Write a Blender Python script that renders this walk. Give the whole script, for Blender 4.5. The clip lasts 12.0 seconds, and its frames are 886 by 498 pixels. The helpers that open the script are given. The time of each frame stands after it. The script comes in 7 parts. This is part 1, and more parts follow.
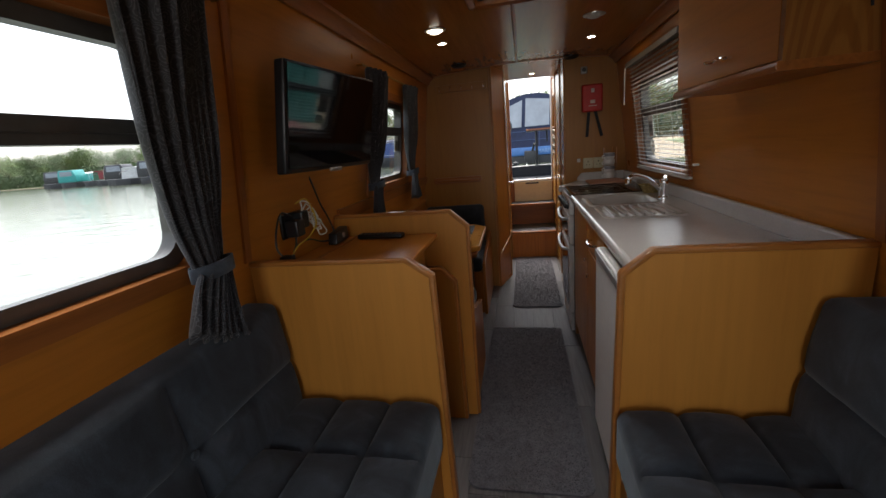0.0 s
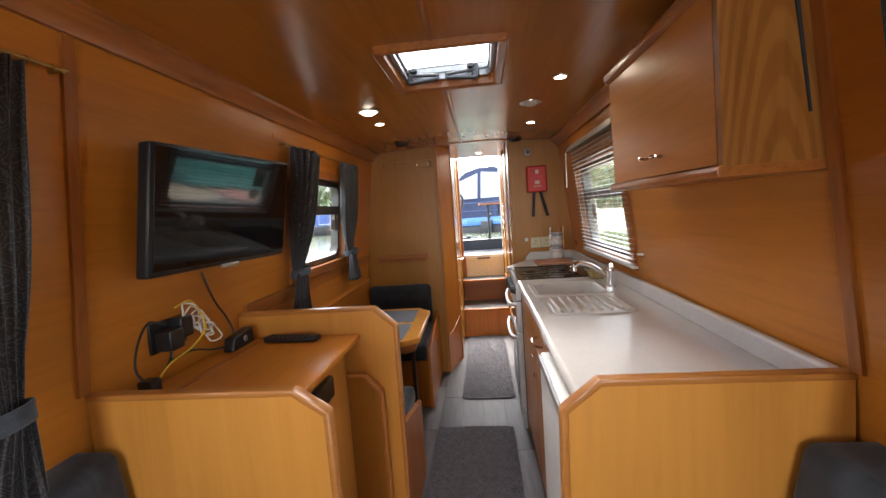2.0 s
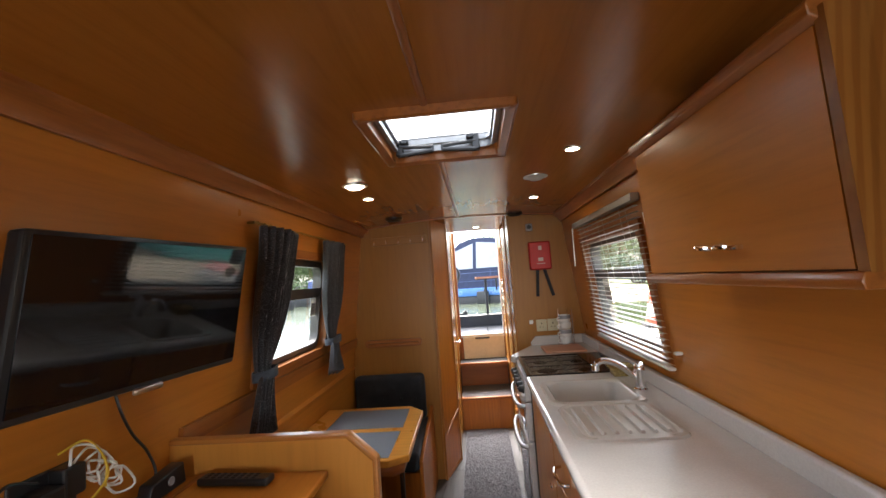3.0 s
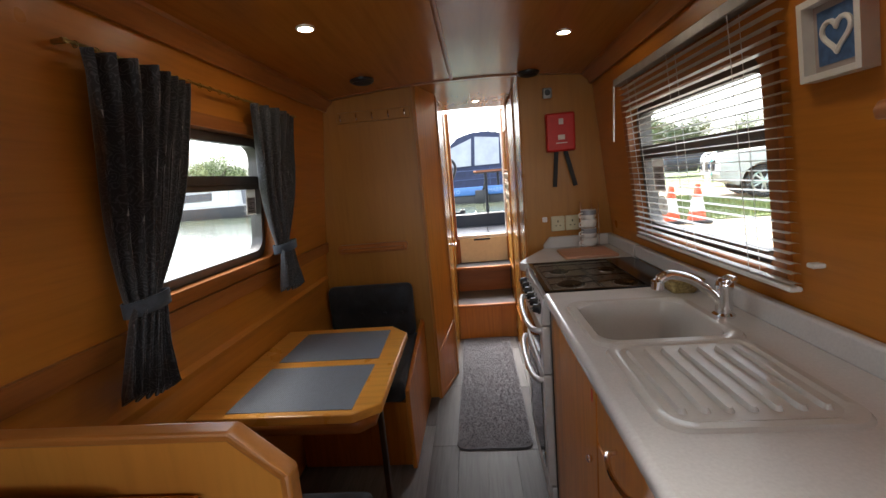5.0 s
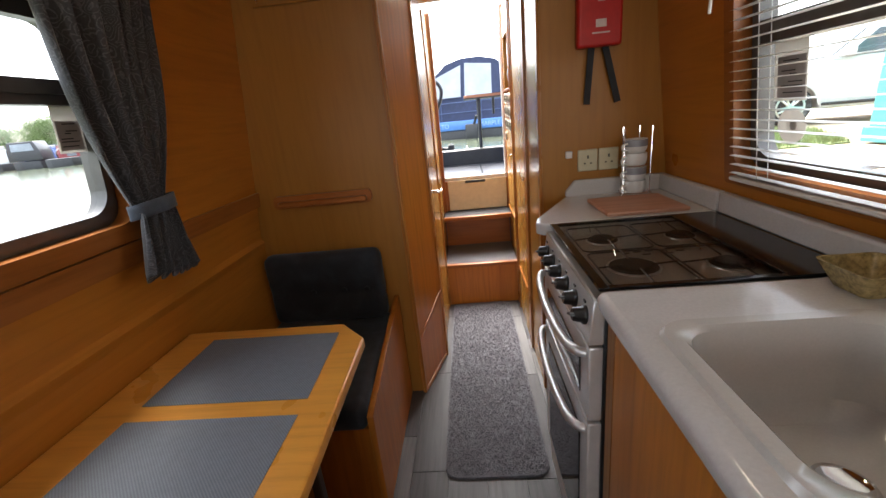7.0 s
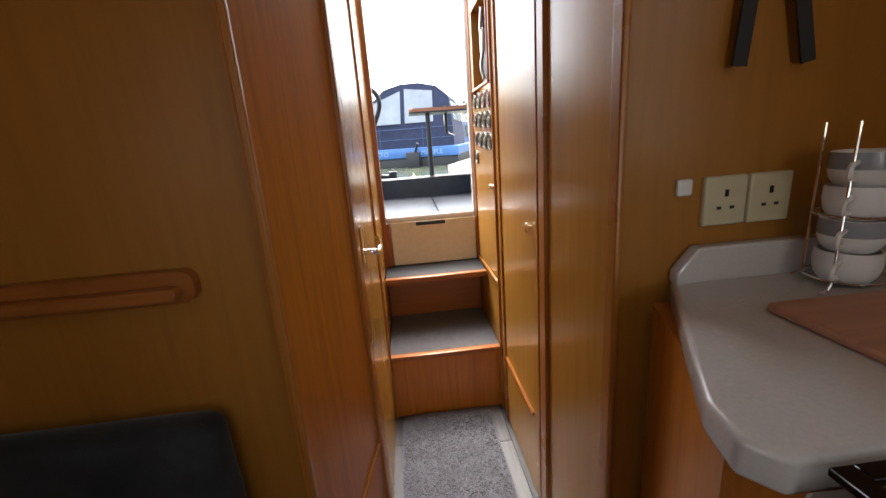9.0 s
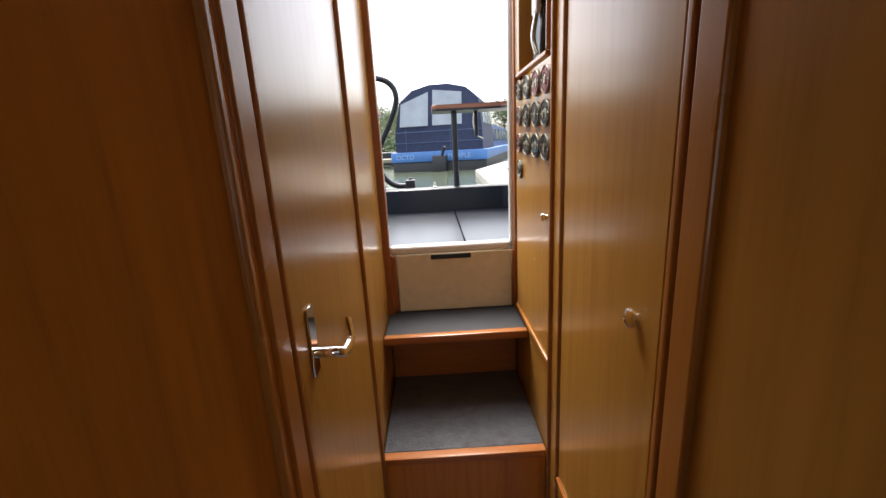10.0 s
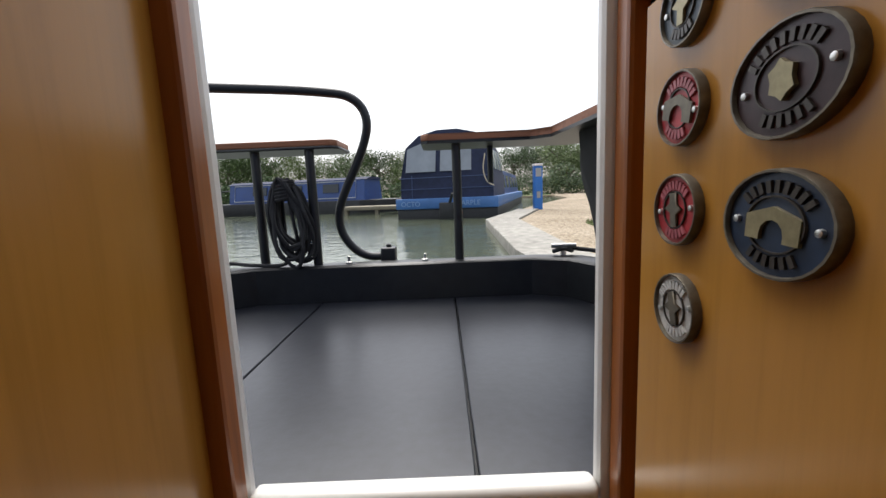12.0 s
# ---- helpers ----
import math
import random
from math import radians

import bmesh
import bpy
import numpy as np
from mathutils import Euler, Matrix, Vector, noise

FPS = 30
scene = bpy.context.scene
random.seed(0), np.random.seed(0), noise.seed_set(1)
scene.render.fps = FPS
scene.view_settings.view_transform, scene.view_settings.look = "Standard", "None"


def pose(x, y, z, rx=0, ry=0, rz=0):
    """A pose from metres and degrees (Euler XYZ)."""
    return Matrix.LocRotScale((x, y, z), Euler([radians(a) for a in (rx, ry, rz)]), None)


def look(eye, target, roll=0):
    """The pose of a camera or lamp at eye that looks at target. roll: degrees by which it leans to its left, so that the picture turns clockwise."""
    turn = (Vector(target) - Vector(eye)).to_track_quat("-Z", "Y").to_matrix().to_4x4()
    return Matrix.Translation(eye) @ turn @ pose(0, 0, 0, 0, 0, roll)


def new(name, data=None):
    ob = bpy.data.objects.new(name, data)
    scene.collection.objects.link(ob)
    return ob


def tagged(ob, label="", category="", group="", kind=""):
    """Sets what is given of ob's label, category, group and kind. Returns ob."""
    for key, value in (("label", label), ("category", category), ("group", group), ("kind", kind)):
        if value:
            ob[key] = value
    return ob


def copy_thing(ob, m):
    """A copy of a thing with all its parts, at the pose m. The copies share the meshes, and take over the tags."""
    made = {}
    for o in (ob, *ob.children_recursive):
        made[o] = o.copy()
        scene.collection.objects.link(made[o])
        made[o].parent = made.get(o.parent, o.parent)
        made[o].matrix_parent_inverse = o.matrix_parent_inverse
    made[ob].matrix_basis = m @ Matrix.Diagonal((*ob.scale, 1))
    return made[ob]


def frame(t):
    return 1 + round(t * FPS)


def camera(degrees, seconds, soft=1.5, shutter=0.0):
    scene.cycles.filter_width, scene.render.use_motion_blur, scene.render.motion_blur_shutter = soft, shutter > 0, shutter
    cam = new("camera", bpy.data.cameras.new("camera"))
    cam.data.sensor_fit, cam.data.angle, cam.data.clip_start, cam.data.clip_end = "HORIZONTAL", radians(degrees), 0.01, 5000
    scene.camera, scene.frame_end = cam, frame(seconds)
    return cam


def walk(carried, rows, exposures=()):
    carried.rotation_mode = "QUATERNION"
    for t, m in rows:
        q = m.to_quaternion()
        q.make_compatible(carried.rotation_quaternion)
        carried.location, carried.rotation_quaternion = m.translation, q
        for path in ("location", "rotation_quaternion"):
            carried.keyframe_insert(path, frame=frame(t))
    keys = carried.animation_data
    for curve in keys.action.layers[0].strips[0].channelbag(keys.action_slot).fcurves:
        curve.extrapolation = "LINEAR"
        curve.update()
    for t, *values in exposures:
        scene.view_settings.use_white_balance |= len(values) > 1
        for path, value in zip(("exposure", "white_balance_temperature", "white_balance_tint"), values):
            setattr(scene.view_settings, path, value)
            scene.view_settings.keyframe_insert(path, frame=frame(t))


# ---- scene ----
cam = camera(94.6, 12.0)
PATH = [
    (0, (0.069, 0.029, 1.287), (-0.331, 1.928, 0.805), -5.0),
    (0.5, (0.122, 0.022, 1.286), (-0.01, 1.96, 0.812), -5.1),
    (1, (0.138, 0.041, 1.335), (0.014, 2.015, 1.041), -3.6),
    (1.5, (0.147, 0.108, 1.346), (0.072, 2.079, 1.014), -2.0),
    (2, (0.169, 0.286, 1.361), (-0.029, 2.268, 1.177), -4.1),
    (2.5, (0.178, 0.435, 1.404), (-0.056, 2.422, 1.432), -3.6),
    (2.7, (0.143, 0.491, 1.441), (-0.005, 2.48, 1.588), -4.1),
    (4.3, (0.168, 1.024, 1.437), (-0.073, 3.009, 1.504), -3.7),
    (4.5, (0.163, 1.08, 1.415), (-0.101, 3.061, 1.337), -3.6),
    (5, (0.133, 1.243, 1.361), (-0.045, 3.207, 1.028), -5.0),
    (5.5, (0.111, 1.382, 1.334), (-0.036, 3.304, 0.8), -6.9),
    (6, (0.13, 1.562, 1.313), (-0.09, 3.459, 0.718), -5.3),
    (6.5, (0.146, 1.739, 1.28), (-0.128, 3.592, 0.58), -5.1),
    (7, (0.12, 1.948, 1.287), (-0.035, 3.842, 0.662), -5.9),
    (7.5, (0.109, 2.16, 1.284), (0.085, 4.064, 0.67), -6.6),
    (7.7, (0.121, 2.259, 1.273), (0.088, 4.172, 0.691), -6.3),
    (9.3, (0.053, 3.148, 1.187), (0.219, 5.085, 0.721), -4.1),
    (9.5, (0.065, 3.269, 1.193), (0.2, 5.218, 0.763), -4.8),
    (10, (0.112, 3.547, 1.194), (0.14, 5.484, 0.699), -3.1),
    (10.5, (0.144, 3.796, 1.209), (0.267, 5.756, 0.832), -4.0),
    (11, (0.186, 4.078, 1.224), (0.16, 6.066, 1.009), -0.7),
    (11.5, (0.214, 4.312, 1.21), (0.191, 6.292, 0.929), -0.6),
    (12, (0.201, 4.566, 1.21), (0.196, 6.546, 0.928), -2.4),
]
EXPOSURE = [(0.0, 2.3), (0.5, 3.05), (1.0, 3.6), (1.5, 3.95), (2.0, 4.05), (2.6, 3.9), (4.5, 3.6), (5.5, 3.2), (6.0, 3.3), (7.0, 3.65), (7.6, 3.85), (9.5, 2.8), (10.0, 2.5), (10.5, 2.5), (11.2, 1.9), (12.0, 1.2)]
walk(cam, [(t, look(eye, target, roll)) for t, eye, target, roll in PATH], EXPOSURE)

# ---- world, sun and sky ----
world = bpy.data.worlds.new("sky")
scene.world = world
world.use_nodes = True
wn, wl = world.node_tree.nodes, world.node_tree.links
sky = wn.new("ShaderNodeTexSky")
sky.sky_type = "NISHITA"
sky.sun_disc = False
sky.sun_elevation, sky.sun_rotation = radians(66), radians(-13)
sky.air_density, sky.dust_density = 1.0, 4.0
pale = wn.new("ShaderNodeHueSaturation")
pale.inputs["Saturation"].default_value = 0.42
wl.new(sky.outputs[0], pale.inputs["Color"])
wl.new(pale.outputs[0], wn["Background"].inputs["Color"])
wn["Background"].inputs["Strength"].default_value = 0.13
sun_data = bpy.data.lights.new("sun", "SUN")
sun_data.energy, sun_data.angle, sun_data.color = 1.15, radians(50), (1.0, 0.98, 0.95)
sun_ob = new("sun", sun_data)
sun_ob.matrix_world = look((0, 0, 30), (3, -13, 0))
# light of the open bow doors, behind the walk's start
bow_data = bpy.data.lights.new("bow_door_light", "AREA")
bow_data.shape, bow_data.size, bow_data.size_y = "RECTANGLE", 0.62, 1.2
bow_data.energy, bow_data.color = 2.0, (1.0, 1.0, 1.0)
bow_ob = new("bow_door_light", bow_data)
bow_ob.matrix_world = look((0.045, -1.72, 1.15), (0.045, 1.0, 1.0))

# ---- small building helpers ----
def link_mesh(name, bm, material, smooth=38):
    bmesh.ops.recalc_face_normals(bm, faces=bm.faces)
    me = bpy.data.meshes.new(name)
    bm.to_mesh(me)
    bm.free()
    for m in material if isinstance(material, (list, tuple)) else [material]:
        me.materials.append(m)
    if smooth:
        me.polygons.foreach_set("use_smooth", [True] * len(me.polygons))
        me.set_sharp_from_angle(angle=radians(smooth))
        n = len(me.polygons)
        area, normal = np.empty(n), np.empty(n * 3)
        me.polygons.foreach_get("area", area)
        me.polygons.foreach_get("normal", normal)
        # broad flat faces between narrow bevels stay flat
        flat = (np.abs(normal.reshape(n, 3)).max(axis=1) > 0.99995) & (area > 5 * np.median(area))
        me.polygons.foreach_set("use_smooth", (~flat).tolist())
    return me


def thing(name, at, label, category, group="", kind=""):
    ob = new(name)
    ob.empty_display_size = 0.1
    ob.matrix_world = Matrix.Translation(at)
    return tagged(ob, label, category, group, kind)


def part(name, bm, material, parent, label="", smooth=38):
    """One mesh under a thing or part, its shape given in the world's metres."""
    ob = new(name, link_mesh(name, bm, material, smooth))
    ob.parent = parent
    loc, p = Vector((0, 0, 0)), parent
    while p:
        if p.type == "EMPTY":
            loc = loc + p.matrix_basis.translation
        p = p.parent
    ob.matrix_parent_inverse = Matrix.Translation(-loc) if parent.type == "EMPTY" else Matrix.Identity(4)
    return tagged(ob, label)


def solo(name, bm, material, label, category, group="", kind="", smooth=38):
    return tagged(new(name, link_mesh(name, bm, material, smooth)), label, category, group, kind)


def B():
    return bmesh.new()


def hexa(bm, v):
    """Eight corners: four of one face in order, then the four opposite."""
    q = [bm.verts.new(p) for p in v]
    for f in ((0, 1, 2, 3), (7, 6, 5, 4), (0, 4, 5, 1), (1, 5, 6, 2), (2, 6, 7, 3), (3, 7, 4, 0)):
        bm.faces.new([q[i] for i in f])
    return q


def box(bm, x0, x1, y0, y1, z0, z1, r=0.0, seg=2):
    t = bmesh.new() if r else bm
    q = hexa(t, [(x0, y0, z0), (x1, y0, z0), (x1, y1, z0), (x0, y1, z0), (x0, y0, z1), (x1, y0, z1), (x1, y1, z1), (x0, y1, z1)])
    if r:
        bmesh.ops.bevel(t, geom=t.edges[:], offset=min(r, 0.49 * min(abs(x1 - x0), abs(y1 - y0), abs(z1 - z0))), segments=seg, profile=0.5, affect="EDGES")
        join(bm, t)
    return q


def join(bm, other, m=None):
    if m is not None:
        other.transform(m)
    me = bpy.data.meshes.new("tmp")
    other.to_mesh(me)
    other.free()
    bm.from_mesh(me)
    bpy.data.meshes.remove(me)


def prism(bm, pts, axis, a, b, r=0.0, seg=2):
    """A flat outline pushed along an axis from a to b. pts: (y, z) for x, (x, z) for y, (x, y) for z."""
    t = bmesh.new()
    def at(p, c):
        return {"x": (c, p[0], p[1]), "y": (p[0], c, p[1]), "z": (p[0], p[1], c)}[axis]
    lo, hi = [t.verts.new(at(p, a)) for p in pts], [t.verts.new(at(p, b)) for p in pts]
    t.faces.new(lo)
    t.faces.new(hi[::-1])
    n = len(pts)
    for i in range(n):
        t.faces.new((lo[i], hi[i], hi[(i + 1) % n], lo[(i + 1) % n]))
    if r:
        bmesh.ops.bevel(t, geom=t.edges[:], offset=r, segments=seg, profile=0.5, affect="EDGES")
    join(bm, t)


def tube(bm, pts, r, n=8, closed=False, cap=True):
    """A round bar along points; r is a number or one per point."""
    pts = [Vector(p) for p in pts]
    rs = r if isinstance(r, (list, tuple)) else [r] * len(pts)
    rings, up = [], None
    for i, p in enumerate(pts):
        if closed:
            d = pts[(i + 1) % len(pts)] - pts[i - 1]
        else:
            d = pts[min(i + 1, len(pts) - 1)] - pts[max(i - 1, 0)]
        d.normalize()
        if up is None:
            up = d.orthogonal()
        up = (up - d * up.dot(d)).normalized()
        s = d.cross(up)
        rings.append([bm.verts.new(p + (up * math.cos(2 * math.pi * k / n) + s * math.sin(2 * math.pi * k / n)) * rs[i]) for k in range(n)])
    m = len(rings)
    for i in range(m if closed else m - 1):
        for k in range(n):
            bm.faces.new((rings[i][k], rings[i][(k + 1) % n], rings[(i + 1) % m][(k + 1) % n], rings[(i + 1) % m][k]))
    if cap and not closed:
        bm.faces.new(rings[0][::-1])
        bm.faces.new(rings[-1])


def curve_pts(ctrl, steps=8):
    """A smooth line through control points."""
    c = [Vector(p) for p in ctrl]
    c = [2 * c[0] - c[1]] + c + [2 * c[-1] - c[-2]]
    out = []
    for i in range(1, len(c) - 2):
        for s in range(steps):
            t = s / steps
            out.append(0.5 * ((2 * c[i]) + (c[i + 1] - c[i - 1]) * t + (2 * c[i - 1] - 5 * c[i] + 4 * c[i + 1] - c[i + 2]) * t * t + (3 * c[i] - c[i - 1] - 3 * c[i + 1] + c[i + 2]) * t ** 3))
    return out + [c[-2]]


def lathe(bm, profile, m=None, n=20, cap=True):
    """A profile of (radius, height) turned about z, then moved by m."""
    t = bmesh.new()
    rings = [[t.verts.new((r * math.cos(2 * math.pi * k / n), r * math.sin(2 * math.pi * k / n), h)) for k in range(n)] for r, h in profile]
    for a, b in zip(rings, rings[1:]):
        for k in range(n):
            t.faces.new((a[k], a[(k + 1) % n], b[(k + 1) % n], b[k]))
    if cap and profile[0][0] > 1e-5:
        t.faces.new(rings[0][::-1])
    if cap and profile[-1][0] > 1e-5:
        t.faces.new(rings[-1])
    bmesh.ops.remove_doubles(t, verts=t.verts, dist=1e-5)
    join(bm, t, m)


def round_rect(a0, a1, b0, b1, r, n=5):
    out = []
    for ca, cb, s in ((a1 - r, b1 - r, 0), (a0 + r, b1 - r, 90), (a0 + r, b0 + r, 180), (a1 - r, b0 + r, 270)):
        for k in range(n + 1):
            w = radians(s + 90 * k / n)
            out.append((ca + r * math.cos(w), cb + r * math.sin(w)))
    return out


# ---- materials ----
def shader(name, rough=0.5, metal=0.0):
    m = bpy.data.materials.new(name)
    m.use_nodes = True
    n, l = m.node_tree.nodes, m.node_tree.links
    p = n["Principled BSDF"]
    p.inputs["Roughness"].default_value, p.inputs["Metallic"].default_value = rough, metal
    return m, n, l, p


def coords(n, l, scale):
    c, mp = n.new("ShaderNodeTexCoord"), n.new("ShaderNodeMapping")
    mp.inputs["Scale"].default_value = scale
    l.new(c.outputs["Object"], mp.inputs["Vector"])
    return mp.outputs[0]


def noise_tex(n, l, vec, scale, detail=4.0, rough=0.55, distort=0.0):
    t = n.new("ShaderNodeTexNoise")
    t.inputs["Scale"].default_value, t.inputs["Detail"].default_value = scale, detail
    t.inputs["Roughness"].default_value, t.inputs["Distortion"].default_value = rough, distort
    l.new(vec, t.inputs["Vector"])
    return t.outputs["Fac"]


def ramp(n, l, fac, stops):
    r = n.new("ShaderNodeValToRGB")
    while len(r.color_ramp.elements) < len(stops):
        r.color_ramp.elements.new(0.5)
    for e, (pos, col) in zip(r.color_ramp.elements, stops):
        e.position, e.color = pos, (*col, 1)
    l.new(fac, r.inputs[0])
    return r.outputs[0]


def mix(n, l, a, b, fac, mode="MIX"):
    x = n.new("ShaderNodeMix")
    x.data_type, x.blend_type = "RGBA", mode
    for v, i in ((fac, 0), (a, 6), (b, 7)):
        if hasattr(v, "is_linked"):
            l.new(v, x.inputs[i])
        else:
            x.inputs[i].default_value = v if i == 0 else (*v, 1)
    return x.outputs[2]


def bump(n, l, p, height, strength=0.2, dist=0.002):
    b = n.new("ShaderNodeBump")
    b.inputs["Strength"].default_value, b.inputs["Distance"].default_value = strength, dist
    l.new(height, b.inputs["Height"])
    l.new(b.outputs[0], p.inputs["Normal"])


def scaled(c, k):
    return tuple(min(1, v * k) for v in c)


def wood(name, col, grain="z", rough=0.32, contrast=0.3, figure=1.0):
    """Varnished veneer with its grain along one axis."""
    m, n, l, p = shader(name, rough)
    long, wide = 1.1, 17.0
    s = {"x": (long, wide, wide), "y": (wide, long, wide), "z": (wide, wide, long)}[grain]
    v = coords(n, l, s)
    fine = noise_tex(n, l, v, 3.2, 7, 0.62, 0.35)
    s2 = tuple(k * 0.22 for k in s)
    flame = noise_tex(n, l, coords(n, l, s2), 1.3, 3, 0.5, 1.6 * figure)
    base = ramp(n, l, fine, [(0.28, scaled(col, 1 - contrast)), (0.52, col), (0.75, scaled(col, 1 + 0.35 * contrast))])
    dark = ramp(n, l, flame, [(0.36, (0.66, 0.60, 0.54)), (0.47, (1, 1, 1)), (0.58, (0.85, 0.82, 0.78)), (0.7, (1, 1, 1))])
    l.new(mix(n, l, base, dark, 0.55 if contrast > 0.2 else 0.32, "MULTIPLY"), p.inputs["Base Color"])
    spots = noise_tex(n, l, coords(n, l, (1, 1, 1)), 5.0, 3)
    r = n.new("ShaderNodeMapRange")
    r.inputs[3].default_value, r.inputs[4].default_value = rough - 0.07, rough + 0.1
    l.new(spots, r.inputs[0])
    l.new(r.outputs[0], p.inputs["Roughness"])
    bump(n, l, p, fine, 0.05, 0.001)
    p.inputs["Specular IOR Level"].default_value = 0.4
    return m


def plain(name, col, rough=0.5, metal=0.0, vary=0.12, scale=30.0, bumped=0.0):
    m, n, l, p = shader(name, rough, metal)
    v = coords(n, l, (1, 1, 1))
    a, b = noise_tex(n, l, v, scale, 5), noise_tex(n, l, v, scale / 9, 3)
    c = ramp(n, l, a, [(0.3, scaled(col, 1 - vary)), (0.7, scaled(col, 1 + vary))])
    c2 = ramp(n, l, b, [(0.3, (1 - vary,) * 3), (0.65, (1, 1, 1))])
    l.new(mix(n, l, c, c2, 0.8, "MULTIPLY"), p.inputs["Base Color"])
    if bumped:
        bump(n, l, p, a, bumped, 0.002)
    return m


def velvet(name, col):
    m, n, l, p = shader(name, 0.85)
    v = coords(n, l, (1, 1, 1))
    nap = noise_tex(n, l, coords(n, l, (1, 1.6, 1)), 7.0, 4, 0.6, 0.6)
    fine = noise_tex(n, l, v, 420.0, 2)
    c = ramp(n, l, nap, [(0.32, scaled(col, 0.55)), (0.52, col), (0.68, scaled(col, 1.7))])
    c = mix(n, l, c, ramp(n, l, fine, [(0.3, (0.7, 0.7, 0.7)), (0.7, (1.15, 1.15, 1.15))]), 0.7, "MULTIPLY")
    l.new(c, p.inputs["Base Color"])
    p.inputs["Sheen Weight"].default_value, p.inputs["Sheen Roughness"].default_value = 0.35, 0.4
    p.inputs["Sheen Tint"].default_value = (0.6, 0.7, 0.78, 1)
    bump(n, l, p, fine, 0.25, 0.001)
    return m


def paisley(name):
    """Woven curtain cloth, dark grey with a lighter figured pattern."""
    m, n, l, p = shader(name, 0.7)
    v = coords(n, l, (1, 1, 1))
    w = n.new("ShaderNodeTexVoronoi")
    w.inputs["Scale"].default_value = 30.0
    wob = n.new("ShaderNodeMix")
    wob.data_type, wob.inputs[0].default_value = "VECTOR", 0.06
    nz = n.new("ShaderNodeTexNoise")
    nz.inputs["Scale"].default_value = 18.0
    l.new(v, nz.inputs["Vector"])
    l.new(v, wob.inputs[4])
    l.new(nz.outputs["Color"], wob.inputs[5])
    l.new(wob.outputs[1], w.inputs["Vector"])
    sw = n.new("ShaderNodeMath")
    sw.operation, sw.inputs[1].default_value = "SINE", 0.0
    k = n.new("ShaderNodeMath")
    k.operation, k.inputs[1].default_value = "MULTIPLY", 34.0
    l.new(w.outputs["Distance"], k.inputs[0])
    l.new(k.outputs[0], sw.inputs[0])
    fine = noise_tex(n, l, v, 300.0, 3)
    lines = ramp(n, l, sw.outputs[0], [(0.30, (0.019, 0.019, 0.021)), (0.60, (0.034, 0.033, 0.037)), (0.86, (0.066, 0.065, 0.071))])
    l.new(mix(n, l, lines, ramp(n, l, fine, [(0.38, (0.6, 0.6, 0.6)), (0.62, (1.25, 1.25, 1.25))]), 0.8, "MULTIPLY"), p.inputs["Base Color"])
    p.inputs["Sheen Weight"].default_value = 0.25
    bump(n, l, p, fine, 0.3, 0.001)
    return m


def carpet(name, col):
    m, n, l, p = shader(name, 0.95)
    v = coords(n, l, (1, 1, 1))
    a, b = noise_tex(n, l, v, 190.0, 4, 0.7), noise_tex(n, l, v, 28.0, 4, 0.65, 0.5)
    c = ramp(n, l, a, [(0.3, scaled(col, 0.6)), (0.55, col), (0.75, scaled(col, 1.45))])
    l.new(mix(n, l, c, ramp(n, l, b, [(0.34, (0.55, 0.55, 0.55)), (0.62, (1.15, 1.15, 1.15))]), 0.8, "MULTIPLY"), p.inputs["Base Color"])
    p.inputs["Sheen Weight"].default_value = 0.3
    bump(n, l, p, a, 0.8, 0.006)
    return m


def glass(name, tint=(1, 1, 1), gloss=0.02, edge=0.75, face=0.035):
    m = bpy.data.materials.new(name)
    m.use_nodes = True
    n, l = m.node_tree.nodes, m.node_tree.links
    n.remove(n["Principled BSDF"])
    t, g, f, x = n.new("ShaderNodeBsdfTransparent"), n.new("ShaderNodeBsdfGlossy"), n.new("ShaderNodeMapRange"), n.new("ShaderNodeMixShader")
    lw, pw = n.new("ShaderNodeLayerWeight"), n.new("ShaderNodeMath")
    lw.inputs[0].default_value, pw.operation, pw.inputs[1].default_value = 0.5, "POWER", 4.0
    l.new(lw.outputs["Facing"], pw.inputs[0])
    l.new(pw.outputs[0], f.inputs[0])
    t.inputs[0].default_value = (*tint, 1)
    g.inputs["Roughness"].default_value = gloss
    f.inputs[3].default_value, f.inputs[4].default_value = face, edge
    for a, b in ((f.outputs[0], x.inputs[0]), (t.outputs[0], x.inputs[1]), (g.outputs[0], x.inputs[2]), (x.outputs[0], n["Material Output"].inputs[0])):
        l.new(a, b)
    return m


def ribbed(m, tex, low, high, scale=(1, 1, 1), shift=(0, 0, 0)):
    """Multiplies a material's colour by the bands of a wave texture."""
    n, l = m.node_tree.nodes, m.node_tree.links
    p = n["Principled BSDF"]
    v = coords(n, l, scale)
    v.node.inputs["Location"].default_value = shift
    l.new(v, tex.inputs["Vector"])
    old = p.inputs["Base Color"].links[0].from_socket
    l.new(mix(n, l, old, ramp(n, l, tex.outputs["Fac"], [(0.3, low), (0.7, high)]), 1.0, "MULTIPLY"), p.inputs["Base Color"])


def lamp_mat(name, col, power):
    m, n, l, p = shader(name, 0.4)
    p.inputs["Base Color"].default_value = (*col, 1)
    p.inputs["Emission Color"].default_value, p.inputs["Emission Strength"].default_value = (*col, 1), power
    return m


